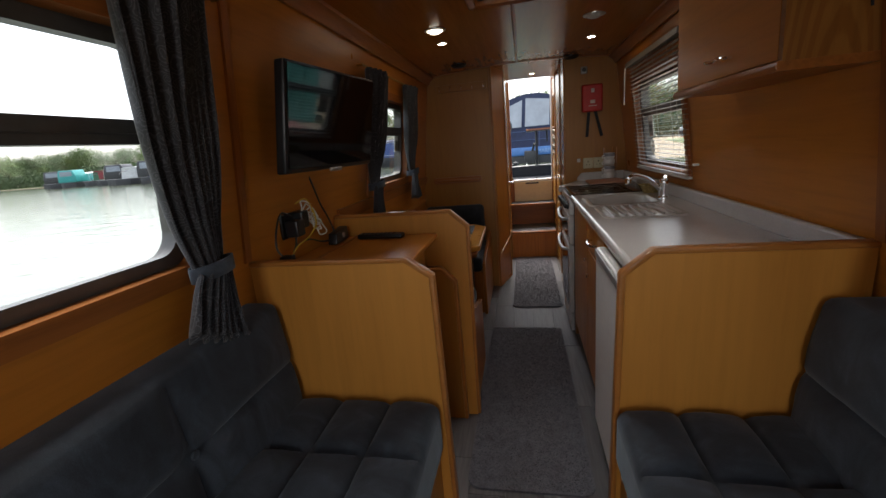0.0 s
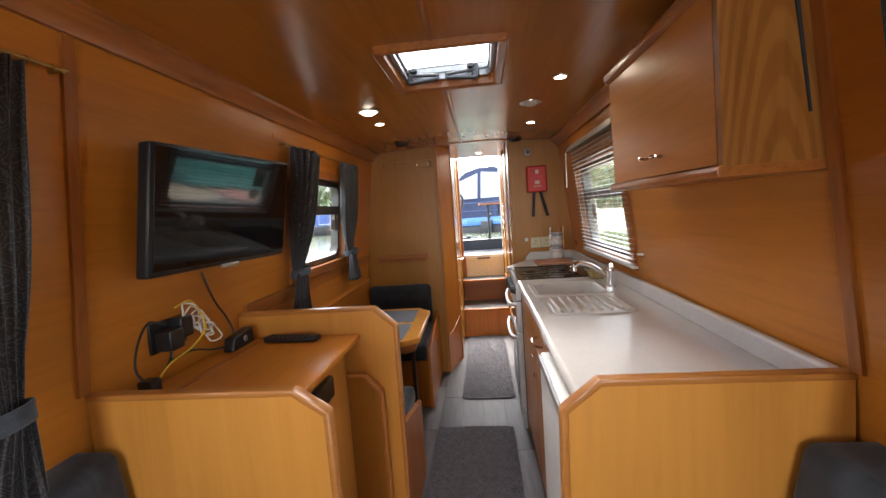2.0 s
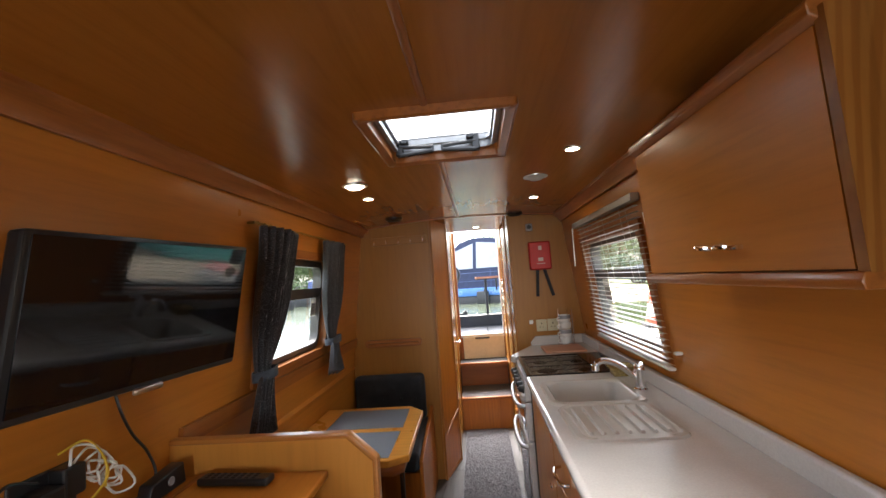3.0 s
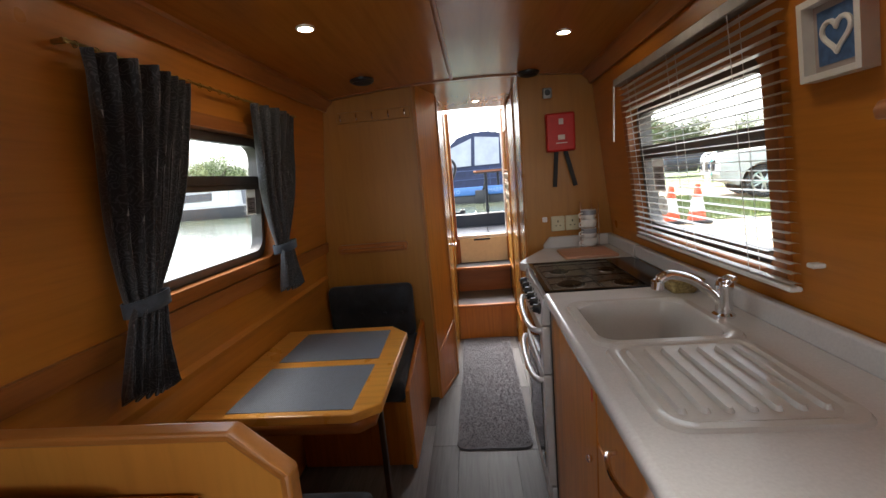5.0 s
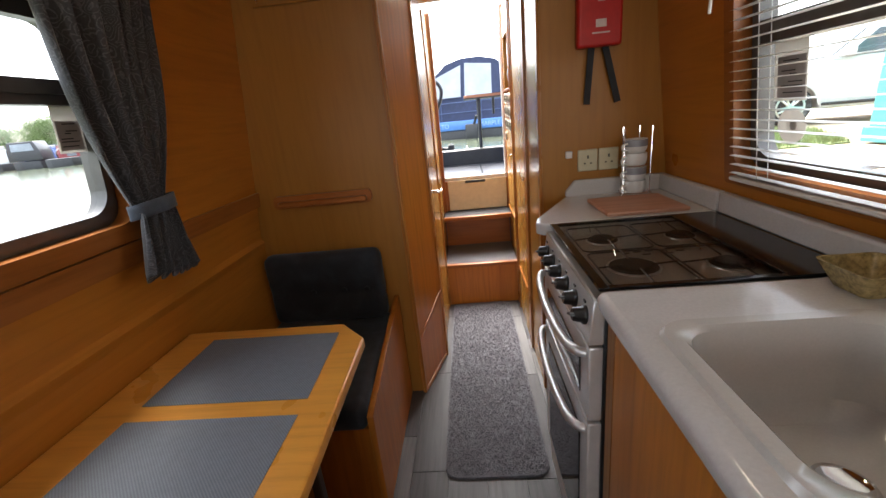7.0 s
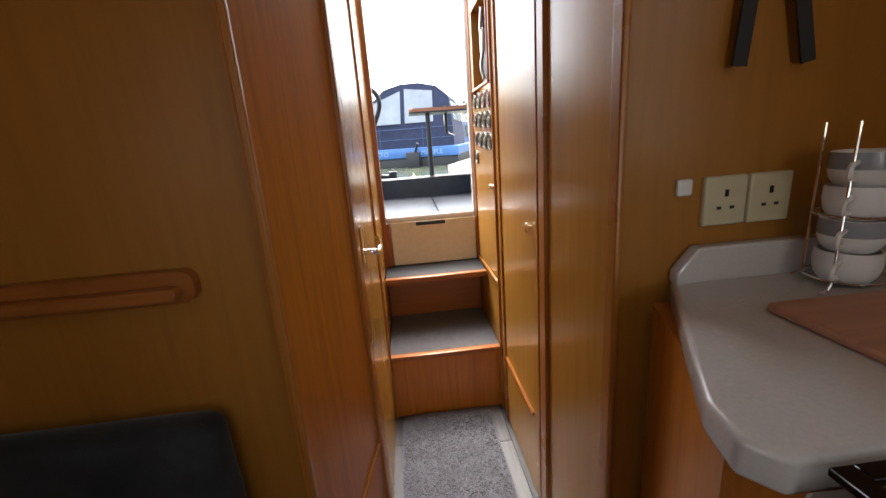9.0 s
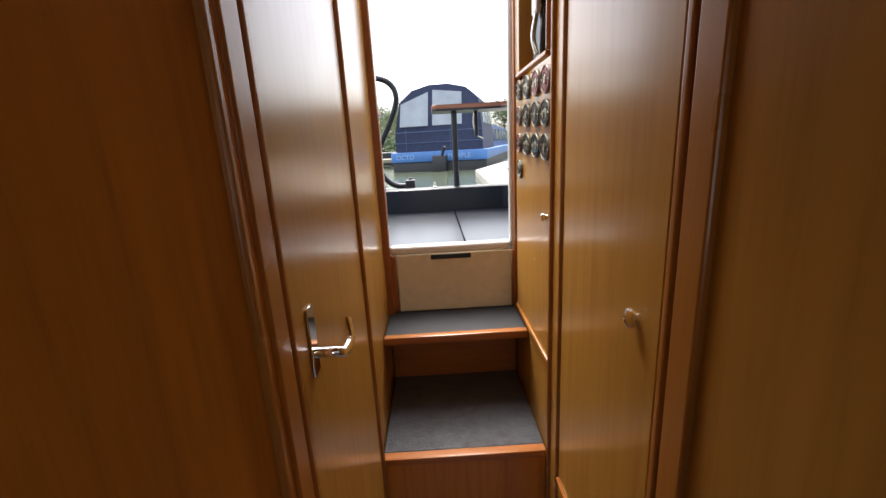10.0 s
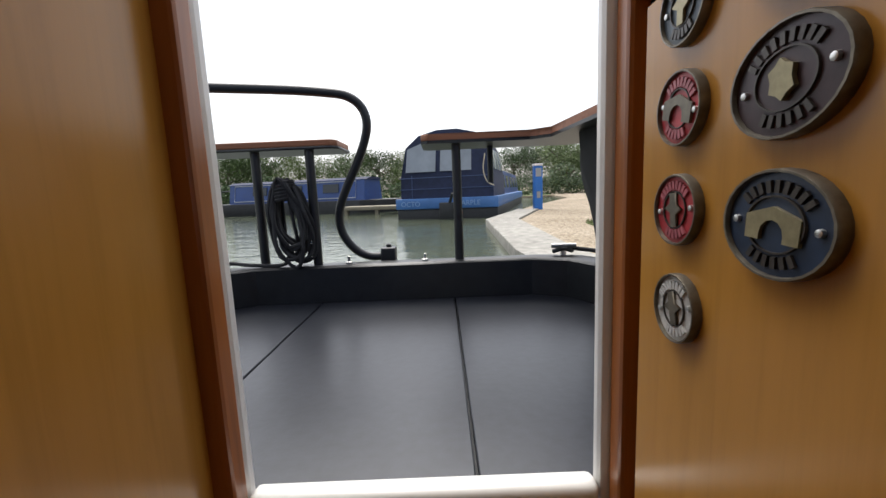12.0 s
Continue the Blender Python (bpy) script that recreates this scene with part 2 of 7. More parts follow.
HONEY = (0.49, 0.175, 0.022)
W_WALL = wood("veneer_wall", HONEY, "y", 0.3, 0.15, 0.8)
W_UP = wood("veneer_upright", scaled(HONEY, 1.0), "z", 0.33, 0.26)
W_PALE = wood("veneer_pale", (0.57, 0.248, 0.044), "z", 0.36, 0.09, 0.5)
W_BULK = wood("veneer_bulkhead", (0.35, 0.150, 0.024), "z", 0.34, 0.12, 0.6)
W_DOOR = wood("veneer_door", (0.42, 0.206, 0.038), "z", 0.22, 0.14, 0.3)
W_TRIM = wood("trim_hardwood", (0.33, 0.110, 0.023), "y", 0.3, 0.3)
W_TRIM_Z = wood("trim_hardwood_upright", (0.33, 0.110, 0.023), "z", 0.3, 0.3)
W_TRIM_X = wood("trim_hardwood_cross", (0.34, 0.115, 0.025), "x", 0.3, 0.3)
W_CEIL = wood("veneer_ceiling", (0.36, 0.126, 0.020), "y", 0.2, 0.12)
W_TABLE = wood("table_wood", (0.70, 0.320, 0.055), "x", 0.28, 0.18)
W_OAK = wood("oak_panel", (0.29, 0.118, 0.024), "z", 0.36, 0.18, 0.5)
cathedral = W_OAK.node_tree.nodes.new("ShaderNodeTexWave")
cathedral.wave_type, cathedral.rings_direction = "RINGS", "SPHERICAL"
cathedral.inputs["Scale"].default_value, cathedral.inputs["Distortion"].default_value = 20.0, 2.4
cathedral.inputs["Detail"].default_value, cathedral.inputs["Detail Scale"].default_value = 3.0, 1.6
ribbed(W_OAK, cathedral, (0.86, 0.78, 0.68), (1.05, 1.05, 1.03), (1.0, 1.0, 0.13), (-0.755, -1.15, -0.13))
W_EDGE = wood("edge_lipping", (0.42, 0.165, 0.036), "x", 0.3, 0.15)
W_EDGE_Z = wood("edge_lipping_upright", (0.38, 0.150, 0.028), "z", 0.28, 0.15)
W_SEAT = wood("seat_plank", (0.30, 0.12, 0.06), "x", 0.5, 0.35)
VELVET = velvet("grey_velvet", (0.030, 0.039, 0.049))
VELVET_DARK = velvet("charcoal_velvet", (0.020, 0.023, 0.028))
CURTAIN = paisley("curtain_cloth")
TIE = velvet("tie_cloth", (0.042, 0.052, 0.066))
CARPET = carpet("grey_carpet", (0.112, 0.112, 0.130))
WORKTOP = plain("laminate_worktop", (0.54, 0.52, 0.50), 0.15, 0, 0.05, 160.0)
SINK = plain("composite_sink", (0.47, 0.445, 0.41), 0.17, 0, 0.03, 240.0)
WHITE = plain("white_enamel", (0.72, 0.71, 0.68), 0.3, 0, 0.04)
CREAM = plain("cream_paint", (0.66, 0.58, 0.40), 0.45, 0, 0.06)
STEEL = plain("brushed_steel", (0.62, 0.61, 0.58), 0.32, 1.0, 0.08)
SILVER = plain("silver_enamel", (0.62, 0.61, 0.59), 0.35, 0.35, 0.05)
SATIN = plain("satin_silver", (0.66, 0.66, 0.66), 0.42, 0.75, 0.05)
CHROME = plain("chrome", (0.86, 0.86, 0.87), 0.07, 1.0, 0.02)
BLACK = plain("black_plastic", (0.012, 0.012, 0.013), 0.35, 0, 0.15)
BLACK_SOFT = plain("black_rubber", (0.022, 0.022, 0.024), 0.75, 0, 0.2)
SCREEN = plain("tv_screen", (0.004, 0.004, 0.005), 0.05, 0, 0.05)
HOB = plain("hob_enamel", (0.30, 0.275, 0.245), 0.34, 0.25, 0.06)
ALU = plain("dark_aluminium", (0.10, 0.095, 0.088), 0.42, 0.4, 0.1)
ALU_GREY = plain("grey_aluminium", (0.30, 0.30, 0.30), 0.4, 0.5, 0.1)
PANE = glass("window_glass", (0.97, 0.98, 0.98))
HOB_GLASS = glass("hob_glass", (0.84, 0.82, 0.79), 0.02, 0.2, 0.02)
RED = plain("red_plastic", (0.50, 0.016, 0.014), 0.4, 0, 0.1)
DECK = plain("deck_paint", (0.019, 0.021, 0.027), 0.32, 0, 0.25, 40.0, 0.15)
STEEL_BLACK = plain("black_paint", (0.014, 0.015, 0.017), 0.4, 0, 0.25, 25.0, 0.1)
INLAY = plain("inlay_fabric", (0.165, 0.185, 0.215), 0.75, 0, 0.12, 500.0, 0.3)
ribs = INLAY.node_tree.nodes.new("ShaderNodeTexWave")
ribs.bands_direction = "DIAGONAL"
ribs.inputs["Scale"].default_value, ribs.inputs["Distortion"].default_value = 95.0, 0.1
ribbed(INLAY, ribs, (0.78, 0.79, 0.81), (1.04, 1.04, 1.04))
LED = lamp_mat("spot_light_on", (1.0, 0.84, 0.62), 14.0)
DOME = lamp_mat("dome_light_on", (1.0, 0.90, 0.70), 1.2)

# ---- the boat's shell ----
CX = 0.045            # the boat's centre line
Y_BOW, Y_BULK, Y_STERN = -1.65, 3.64, 5.06


def half(z):
    """Half the cabin's inner width at a height: the sides lean in above the gunwale."""
    return 0.846 - 0.115 * (max(z, 0.81) - 0.985)


def side_pt(s, y, z, d=0.0):
    """A point on a side wall (s: -1 or 1), d metres outward from its inner face."""
    return (CX + s * (half(z) + d), y, z)


def side_box(bm, s, y0, y1, z0, z1, d0, d1):
    hexa(bm, [side_pt(s, y0, z0, d0), side_pt(s, y1, z0, d0), side_pt(s, y1, z1, d0), side_pt(s, y0, z1, d0),
              side_pt(s, y0, z0, d1), side_pt(s, y1, z0, d1), side_pt(s, y1, z1, d1), side_pt(s, y0, z1, d1)])


def ceil_z(x):
    return 1.895 - 0.075 * (x - CX) ** 2


def in_hole(a, b, holes):
    return any(h[0] - 1e-4 < a < h[1] + 1e-4 and h[2] - 1e-4 < b < h[3] + 1e-4 for h in holes)


OUTER = plain("cabin_paint", (0.02, 0.045, 0.12), 0.35, 0, 0.1, 4)
ROOF = plain("roof_paint", (0.30, 0.31, 0.32), 0.5, 0, 0.12, 6)


def outside(ob, material, way):
    """Gives the faces that look the given way the outer paint."""
    ob.data.materials.append(material)
    for p in ob.data.polygons:
        if p.normal.dot(Vector(way)) > 0.7:
            p.material_index = 1
    return ob


def side_wall(name, s, holes, label):
    bm = B()
    ys = sorted({Y_BOW, Y_STERN, *[h[0] for h in holes], *[h[1] for h in holes]})
    zs = sorted({-0.3, 0.81, 1.86, *[h[2] for h in holes], *[h[3] for h in holes]})
    def solid(i, j):
        if not (0 <= i < len(ys) - 1 and 0 <= j < len(zs) - 1):
            return False
        return not in_hole((ys[i] + ys[i + 1]) / 2, (zs[j] + zs[j + 1]) / 2, holes)
    for i, (y0, y1) in enumerate(zip(ys, ys[1:])):
        for j, (z0, z1) in enumerate(zip(zs, zs[1:])):
            if not solid(i, j):
                continue
            a = [bm.verts.new(side_pt(s, y, z, 0)) for y, z in ((y0, z0), (y1, z0), (y1, z1), (y0, z1))]
            b = [bm.verts.new(side_pt(s, y, z, 0.07)) for y, z in ((y0, z0), (y1, z0), (y1, z1), (y0, z1))]
            bm.faces.new(a)
            bm.faces.new(b[::-1])
            for k, (di, dj) in enumerate(((0, -1), (1, 0), (0, 1), (-1, 0))):
                if not solid(i + di, j + dj):
                    bm.faces.new((a[k], b[k], b[(k + 1) % 4], a[(k + 1) % 4]))
    bmesh.ops.remove_doubles(bm, verts=bm.verts, dist=1e-5)
    return outside(solo(name, bm, W_WALL, label, "wall", kind="structure", smooth=0), OUTER, (s, 0, 0))


WIN_SALOON = (-0.22, 0.955, 1.035, 1.60)
WIN_DINETTE = (2.22, 2.985, 1.085, 1.605)
WIN_GALLEY = (2.295, 3.175, 1.05, 1.605)
WIN_SALOON_R = (-0.42, 0.79, 1.035, 1.60)
side_wall("wall_port", -1, [WIN_SALOON, WIN_DINETTE], "honey veneered cabin side leaning inwards with windows")
side_wall("wall_starboard", 1, [WIN_SALOON_R, WIN_GALLEY], "honey veneered cabin side leaning inwards with windows")

# ceiling with the roof light's and the open slide hatch's holes
HATCH = (-0.122, 0.262, 1.632, 2.045)
bm = B()
xs = sorted({*np.linspace(CX - 0.75, CX + 0.75, 13).round(4).tolist(), HATCH[0], HATCH[1], -0.10, 0.43})
ys = [Y_BOW, HATCH[2], HATCH[3], 4.60, Y_STERN]
for x0, x1 in zip(xs, xs[1:]):
    for y0, y1 in zip(ys, ys[1:]):
        xm, ym = (x0 + x1) / 2, (y0 + y1) / 2
        if in_hole(xm, ym, [HATCH, (-0.10, 0.43, 4.60, 5.2)]):
            continue
        lo = [bm.verts.new((x, y, ceil_z(x))) for x, y in ((x0, y0), (x0, y1), (x1, y1), (x1, y0))]
        hi = [bm.verts.new((x, y, ceil_z(x) + 0.07)) for x, y in ((x0, y0), (x1, y0), (x1, y1), (x0, y1))]
        bm.faces.new(lo); bm.faces.new(hi)
bmesh.ops.remove_doubles(bm, verts=bm.verts, dist=1e-5)
ceil_ob = solo("ceiling", bm, W_CEIL, "varnished veneer ceiling panels with a slight camber", "ceiling", kind="structure", smooth=20)
ceil_ob.data.materials.append(ROOF)
for p in ceil_ob.data.polygons:
    if p.center.z > ceil_z(p.center.x) + 0.035:
        p.material_index = 1


def trim(name, bm, material, label):
    return solo(name, bm, material, label, "trim", kind="structure")


# mouldings: coves along the sides, battens over the panel joints
for s in (-1, 1):
    bm = B()
    y1 = Y_BULK if s < 0 else 3.60
    zt = ceil_z(CX + s * 0.745)
    prism(bm, [(CX + s * (half(zt)), zt - 0.055), (CX + s * (half(zt) - 0.012), zt - 0.055), (CX + s * (half(zt) - 0.022), zt - 0.03),
               (CX + s * (half(zt) - 0.052), zt - 0.008), (CX + s * (half(zt) - 0.055), zt + 0.012), (CX + s * (half(zt)), zt + 0.012)], "y", Y_BOW, y1)
    trim("trim_cove", bm, W_TRIM, "hardwood cove moulding between wall and ceiling")
bm = B()
prism(bm, [(CX - 0.009, 1.897), (CX - 0.009, 1.892), (CX - 0.004, 1.8895), (CX + 0.004, 1.8895), (CX + 0.009, 1.892), (CX + 0.009, 1.897)], "y", Y_BOW, 1.608)
prism(bm, [(CX - 0.009, 1.897), (CX - 0.009, 1.892), (CX - 0.004, 1.8895), (CX + 0.004, 1.8895), (CX + 0.009, 1.892), (CX + 0.009, 1.897)], "y", 2.07, 3.60)
trim("trim_ceiling_batten", bm, W_TRIM, "hardwood batten over the ceiling joint")
bm = B()
for y in (0.62, 3.60):
    for x0, x1 in zip(xs, xs[1:]):
        w = 0.012
        hexa(bm, [(x0, y - w, ceil_z(x0) - 0.007), (x1, y - w, ceil_z(x1) - 0.007), (x1, y + w, ceil_z(x1) - 0.007), (x0, y + w, ceil_z(x0) - 0.007),
                  (x0, y - w, ceil_z(x0) + 0.002), (x1, y - w, ceil_z(x1) + 0.002), (x1, y + w, ceil_z(x1) + 0.002), (x0, y + w, ceil_z(x0) + 0.002)])
trim("trim_ceiling_cross", bm, W_TRIM_X, "hardwood cross batten on the ceiling")
for s, y in ((-1, 1.135), (1, 1.135)):
    bm = B()
    for a, b in ((0.985, 1.82),):
        side_box(bm, s, y - 0.014, y + 0.014, a, b, -0.009, 0.002)
    trim("trim_wall_batten", bm, W_TRIM_Z, "upright hardwood batten over a wall joint")

# gunwale ledge and lower lining on the dinette side
bm = B()
prism(bm, [(-0.835, 0.10), (-0.812, 0.10), (-0.812, 0.80), (-0.806, 0.826), (-0.818, 0.846), (-0.838, 0.850), (-0.87, 0.848), (-0.87, 0.10)], "y", 1.80, Y_BULK - 0.002)
trim("wall_lining", bm, W_WALL, "lower wall lining with a rounded hardwood ledge")
bm = B()
side_box(bm, -1, 1.80, Y_BULK - 0.002, 0.985, 1.045, -0.016, 0.001)
trim("trim_wall_rail", bm, W_TRIM, "hardwood rail moulding below the window")

# bow bulkhead with an open doorway
bm = B()
box(bm, -0.95, -0.265, Y_BOW - 0.06, Y_BOW, -0.3, 1.93)
box(bm, 0.355, 1.04, Y_BOW - 0.06, Y_BOW, -0.3, 1.93)
box(bm, -0.265, 0.355, Y_BOW - 0.06, Y_BOW, 1.80, 1.93)
box(bm, -0.265, 0.355, Y_BOW - 0.06, Y_BOW, -0.3, 0.45)
solo("wall_bow", bm, W_BULK, "veneered bow bulkhead with a doorway", "wall", kind="structure", smooth=0)

# sub-floor and hull bottom
bm = B()
box(bm, -0.87, 0.96, Y_BOW, Y_STERN, -0.30, -0.006)
solo("floor", bm, plain("floor_underlay", (0.12, 0.115, 0.11), 0.6), "grey vinyl plank floor", "floor", kind="structure")

# aft bulkhead on the dinette side, then the slanting panel
bm = B()
prism(bm, [(-0.87, 0), (-0.175, 0), (-0.175, 1.90), (CX - half(1.86), 1.86), (CX - half(0.81), 0.81)], "y", Y_BULK, Y_BULK + 0.03)
solo("wall_bulkhead", bm, W_BULK, "pale veneered bulkhead at the end of the dinette", "wall", kind="structure", smooth=0)
bm = B()
prism(bm, [(-0.185, 3.628), (-0.166, 3.628), (-0.082, 3.94), (-0.082, 3.985), (-0.115, 3.985), (-0.20, 3.70)], "z", 0, 1.90)
slant = solo("wall_slant", bm, W_UP, "narrow slanting veneered panel beside the passage", "wall", kind="structure", smooth=0)
bm = B()
for x, y in ((-0.172, 3.626), (-0.081, 3.945)):
    box(bm, x - 0.007, x + 0.007, y - 0.007, y + 0.007, 0, 1.888, 0.004)
a, b = Vector((-0.1655, 3.64, 0)), Vector((-0.0825, 3.93, 0))
for z0, z1 in ((0.30, 0.40), (0.02, 0.02)):
    tube(bm, [a + Vector((0, 0, z0)), b + Vector((0.0, 0, z1))], 0.006, 6)
part("trim_upright", bm, W_EDGE_Z, slant)


def framed_door(name, s, x, y0, y1, z0, z1, label, mat=W_DOOR):
    """A flat veneered door in the passage's side; s points from the door into the passage."""
    d = thing(name, (x, (y0 + y1) / 2, z0), label, "door", kind="structure")
    bm = B()
    box(bm, x - s * 0.022, x, y0 + 0.004, y1 - 0.004, z0, z1, 0.003, 1)
    part("leaf", bm, mat, d)
    return d


def lever_handle(d, x, y, z, s):
    bm = B()
    box(bm, x, x + s * 0.004, y - 0.015, y + 0.015, z - 0.035, z + 0.075, 0.0018, 1)
    pl = part("handle_plate", bm, CHROME, d, "chrome handle plate")
    bm = B()
    tube(bm, curve_pts([(x + s * 0.004, y, z), (x + s * 0.035, y, z), (x + s * 0.044, y + 0.012, z - 0.006), (x + s * 0.048, y + 0.040, z + 0.002), (x + s * 0.040, y + 0.062, z + 0.026)], 6), 0.0085, 10)
    part("lever", bm, CHROME, pl)


def knob(d, x, y, z, s, r=0.013):
    bm = B()
    lathe(bm, [(0.006, 0), (0.006, 0.003), (r, 0.007), (r, 0.011), (r * 0.6, 0.015), (0, 0.016)], Matrix.Translation((x, y, z)) @ pose(0, 0, 0, 0, s * 90, 0), 14)
    part("knob", bm, CHROME, d, "chrome knob")


# passage, port side: washroom door, closing panel, stern post
PX, QX = -0.085, 0.402
bm = B()
box(bm, PX - 0.05, PX - 0.003, 3.985, 4.05, 0, 1.89)
box(bm, PX - 0.05, PX - 0.003, 4.56, 5.02, 0, 1.93)
box(bm, PX - 0.05, PX - 0.003, 4.03, 4.56, 1.85, 1.89)
wp = solo("wall_passage_port", bm, W_DOOR, "varnished veneer wall of the passage", "wall", kind="structure", smooth=0)
bm = B()
for y, w in ((3.997, 0.024), (4.567, 0.008)):
    box(bm, PX - 0.006, PX + 0.008, y - w, y + w, 0, 1.86, 0.006, 3)
box(bm, PX - 0.006, PX + 0.006, 4.034, 4.046, 0, 1.86, 0.004)
part("architrave", bm, W_EDGE_Z, wp)
d1 = framed_door("door_1", 1, PX, 4.050, 4.556, 0.01, 1.85, "varnished veneer washroom door with chrome lever, shut")
lever_handle(d1, PX, 4.115, 0.898, 1)

# passage, starboard side
bm = B()
box(bm, QX + 0.004, QX + 0.05, 3.645, 4.03, 0, 1.90)
box(bm, QX + 0.028, QX + 0.05, 4.03, 4.56, 0, 1.90)
box(bm, QX + 0.003, QX + 0.028, 4.462, 4.545, 0, 1.90)
box(bm, QX + 0.004, QX + 0.05, 4.545, 5.02, 0, 0.60)
box(bm, QX + 0.004, QX + 0.05, 4.545, 4.60, 1.40, 1.90)
box(bm, QX + 0.004, QX + 0.05, 4.95, 5.02, 1.40, 1.90)
box(bm, QX + 0.004, QX + 0.05, 4.60, 4.95, 1.72, 1.90)
box(bm, QX + 0.028, QX + 0.05, 4.545, 5.02, 0.60, 1.40)
box(bm, QX + 0.18, QX + 0.20, 4.58, 4.97, 1.38, 1.74)
box(bm, QX + 0.05, QX + 0.18, 4.58, 4.60, 1.38, 1.74)
box(bm, QX + 0.05, QX + 0.18, 4.95, 4.97, 1.38, 1.74)
box(bm, QX + 0.05, QX + 0.18, 4.60, 4.95, 1.38, 1.40)
ws = solo("wall_passage_starboard", bm, W_DOOR, "varnished veneer wall of the passage with a recess", "wall", kind="structure", smooth=0)
bm = B()
for y, w in ((3.985, 0.024), (4.024, 0.007), (4.467, 0.005), (4.55, 0.006)):
    box(bm, QX - 0.006, QX + 0.008, y - w, y + w, 0.0, 1.888, 0.004)
box(bm, QX - 0.006, QX + 0.008, 4.555, 4.985, 0.585, 0.603, 0.004)
box(bm, QX - 0.006, QX + 0.008, 4.59, 4.60, 1.40, 1.73, 0.003)
box(bm, QX - 0.006, QX + 0.008, 4.60, 4.955, 1.388, 1.40, 0.003)
part("architrave", bm, W_EDGE_Z, ws)
tube_bm = B()
tube(tube_bm, [(QX - 0.002, 4.09, 0.31), (QX - 0.002, 4.45, 0.31)], 0.006, 6)
part("moulding", tube_bm, W_TRIM, ws)
d2 = framed_door("door_2", -1, QX, 4.036, 4.46, 0.01, 1.86, "varnished veneer wardrobe door with chrome knob, shut")
knob(d2, QX, 4.106, 0.928, -1, 0.015)
d3 = framed_door("door_3", -1, QX, 4.565, 4.985, 0.605, 1.375, "varnished veneer electrics door hung with small plaques, shut")
knob(d3, QX, 4.597, 0.996, -1, 0.010)

# galley bulkhead
bm = B()
prism(bm, [(QX + 0.006, 0), (0.92, 0), (CX + half(0.81), 0.81), (CX + half(1.86), 1.86), (QX + 0.006, 1.90)], "y", 3.615, 3.645)
wg = solo("wall_galley", bm, W_BULK, "pale veneered bulkhead at the end of the galley", "wall", kind="structure", smooth=0)
bm = B()
box(bm, QX - 0.003, QX + 0.010, 3.608, 3.644, 0, 1.888, 0.005)
part("corner_post", bm, W_EDGE_Z, wg)

# steps up to the stern doorway
st = thing("steps", (0.16, 4.8, 0), "carpeted wooden companionway steps below the stern doorway", "steps", kind="structure")
bm = B(); box(bm, PX, QX, 4.575, 4.60, 0, 0.292, 0.002, 1); part("riser", bm, W_UP, st)
bm = B(); box(bm, PX, QX, 4.567, 4.60, 0.275, 0.30, 0.006); part("nosing", bm, W_TRIM_X, st)
bm = B(); box(bm, PX, QX, 4.60, 5.04, 0.27, 0.297, 0.004, 1); part("tread", bm, carpet("step_carpet", (0.075, 0.075, 0.084)), st, "dark grey carpet tread")
bm = B(); box(bm, PX, QX, 5.02, 5.045, 0.297, 0.55, 0); part("back_board", bm, W_TRIM_X, st)
bm = B(); box(bm, PX, QX, 4.805, 4.835, 0.545, 0.574, 0.006); part("nosing", bm, W_TRIM_X, st)
bm = B(); box(bm, PX, QX, 4.835, 5.045, 0.55, 0.570, 0.003, 1); part("tread", bm, BLACK_SOFT, st, "dark rubber tread")
bm = B(); box(bm, -0.045, 0.392, 5.03, 5.052, 0.572, 0.80, 0.004, 1); lid = part("locker_front", bm, CREAM, st, "cream painted locker front")
for xa, xb in ((-0.072, -0.046), (0.393, QX)):
    bm = B(); box(bm, xa, xb, 5.026, 5.054, 0.572, 0.798, 0.003, 1); part("trim_post", bm, W_TRIM_Z, st)
bm = B(); box(bm, 0.085, 0.238, 5.0275, 5.034, 0.776, 0.796, 0.003, 1); part("finger_slot", bm, BLACK, lid, "dark finger slot")

# stern bulkhead, doorway frame
bm = B()
box(bm, -0.95, -0.10, Y_STERN, Y_STERN + 0.05, -0.3, 1.93)
box(bm, 0.43, 1.04, Y_STERN, Y_STERN + 0.05, -0.3, 1.93)
box(bm, -0.10, 0.43, Y_STERN, Y_STERN + 0.05, -0.3, 0.78)
solo("wall_stern", bm, plain("outer_paint", (0.02, 0.05, 0.14), 0.35), "painted steel stern bulkhead of the cabin", "wall", kind="structure", smooth=0)
fr = thing("door_frame", (0.16, 5.06, 0.8), "white painted doorway frame with hardwood trim", "door frame", kind="structure")
bm = B()
box(bm, -0.10, -0.066, 5.045, 5.075, 0.78, 1.95, 0.01)
box(bm, 0.388, 0.43, 5.045, 5.075, 0.78, 1.95, 0.01)
part("jamb", bm, WHITE, fr)
bm = B(); box(bm, -0.066, 0.388, 5.034, 5.072, 0.797, 0.832, 0.012, 3); part("sill", bm, WHITE, fr, "white painted sill")
for x0, x1 in ((-0.122, -0.064), (0.400, 0.424)):
    bm = B(); box(bm, x0, x1, 5.012, 5.047, 0.55, 1.93, 0.006); part("trim_post", bm, W_TRIM_Z, fr)


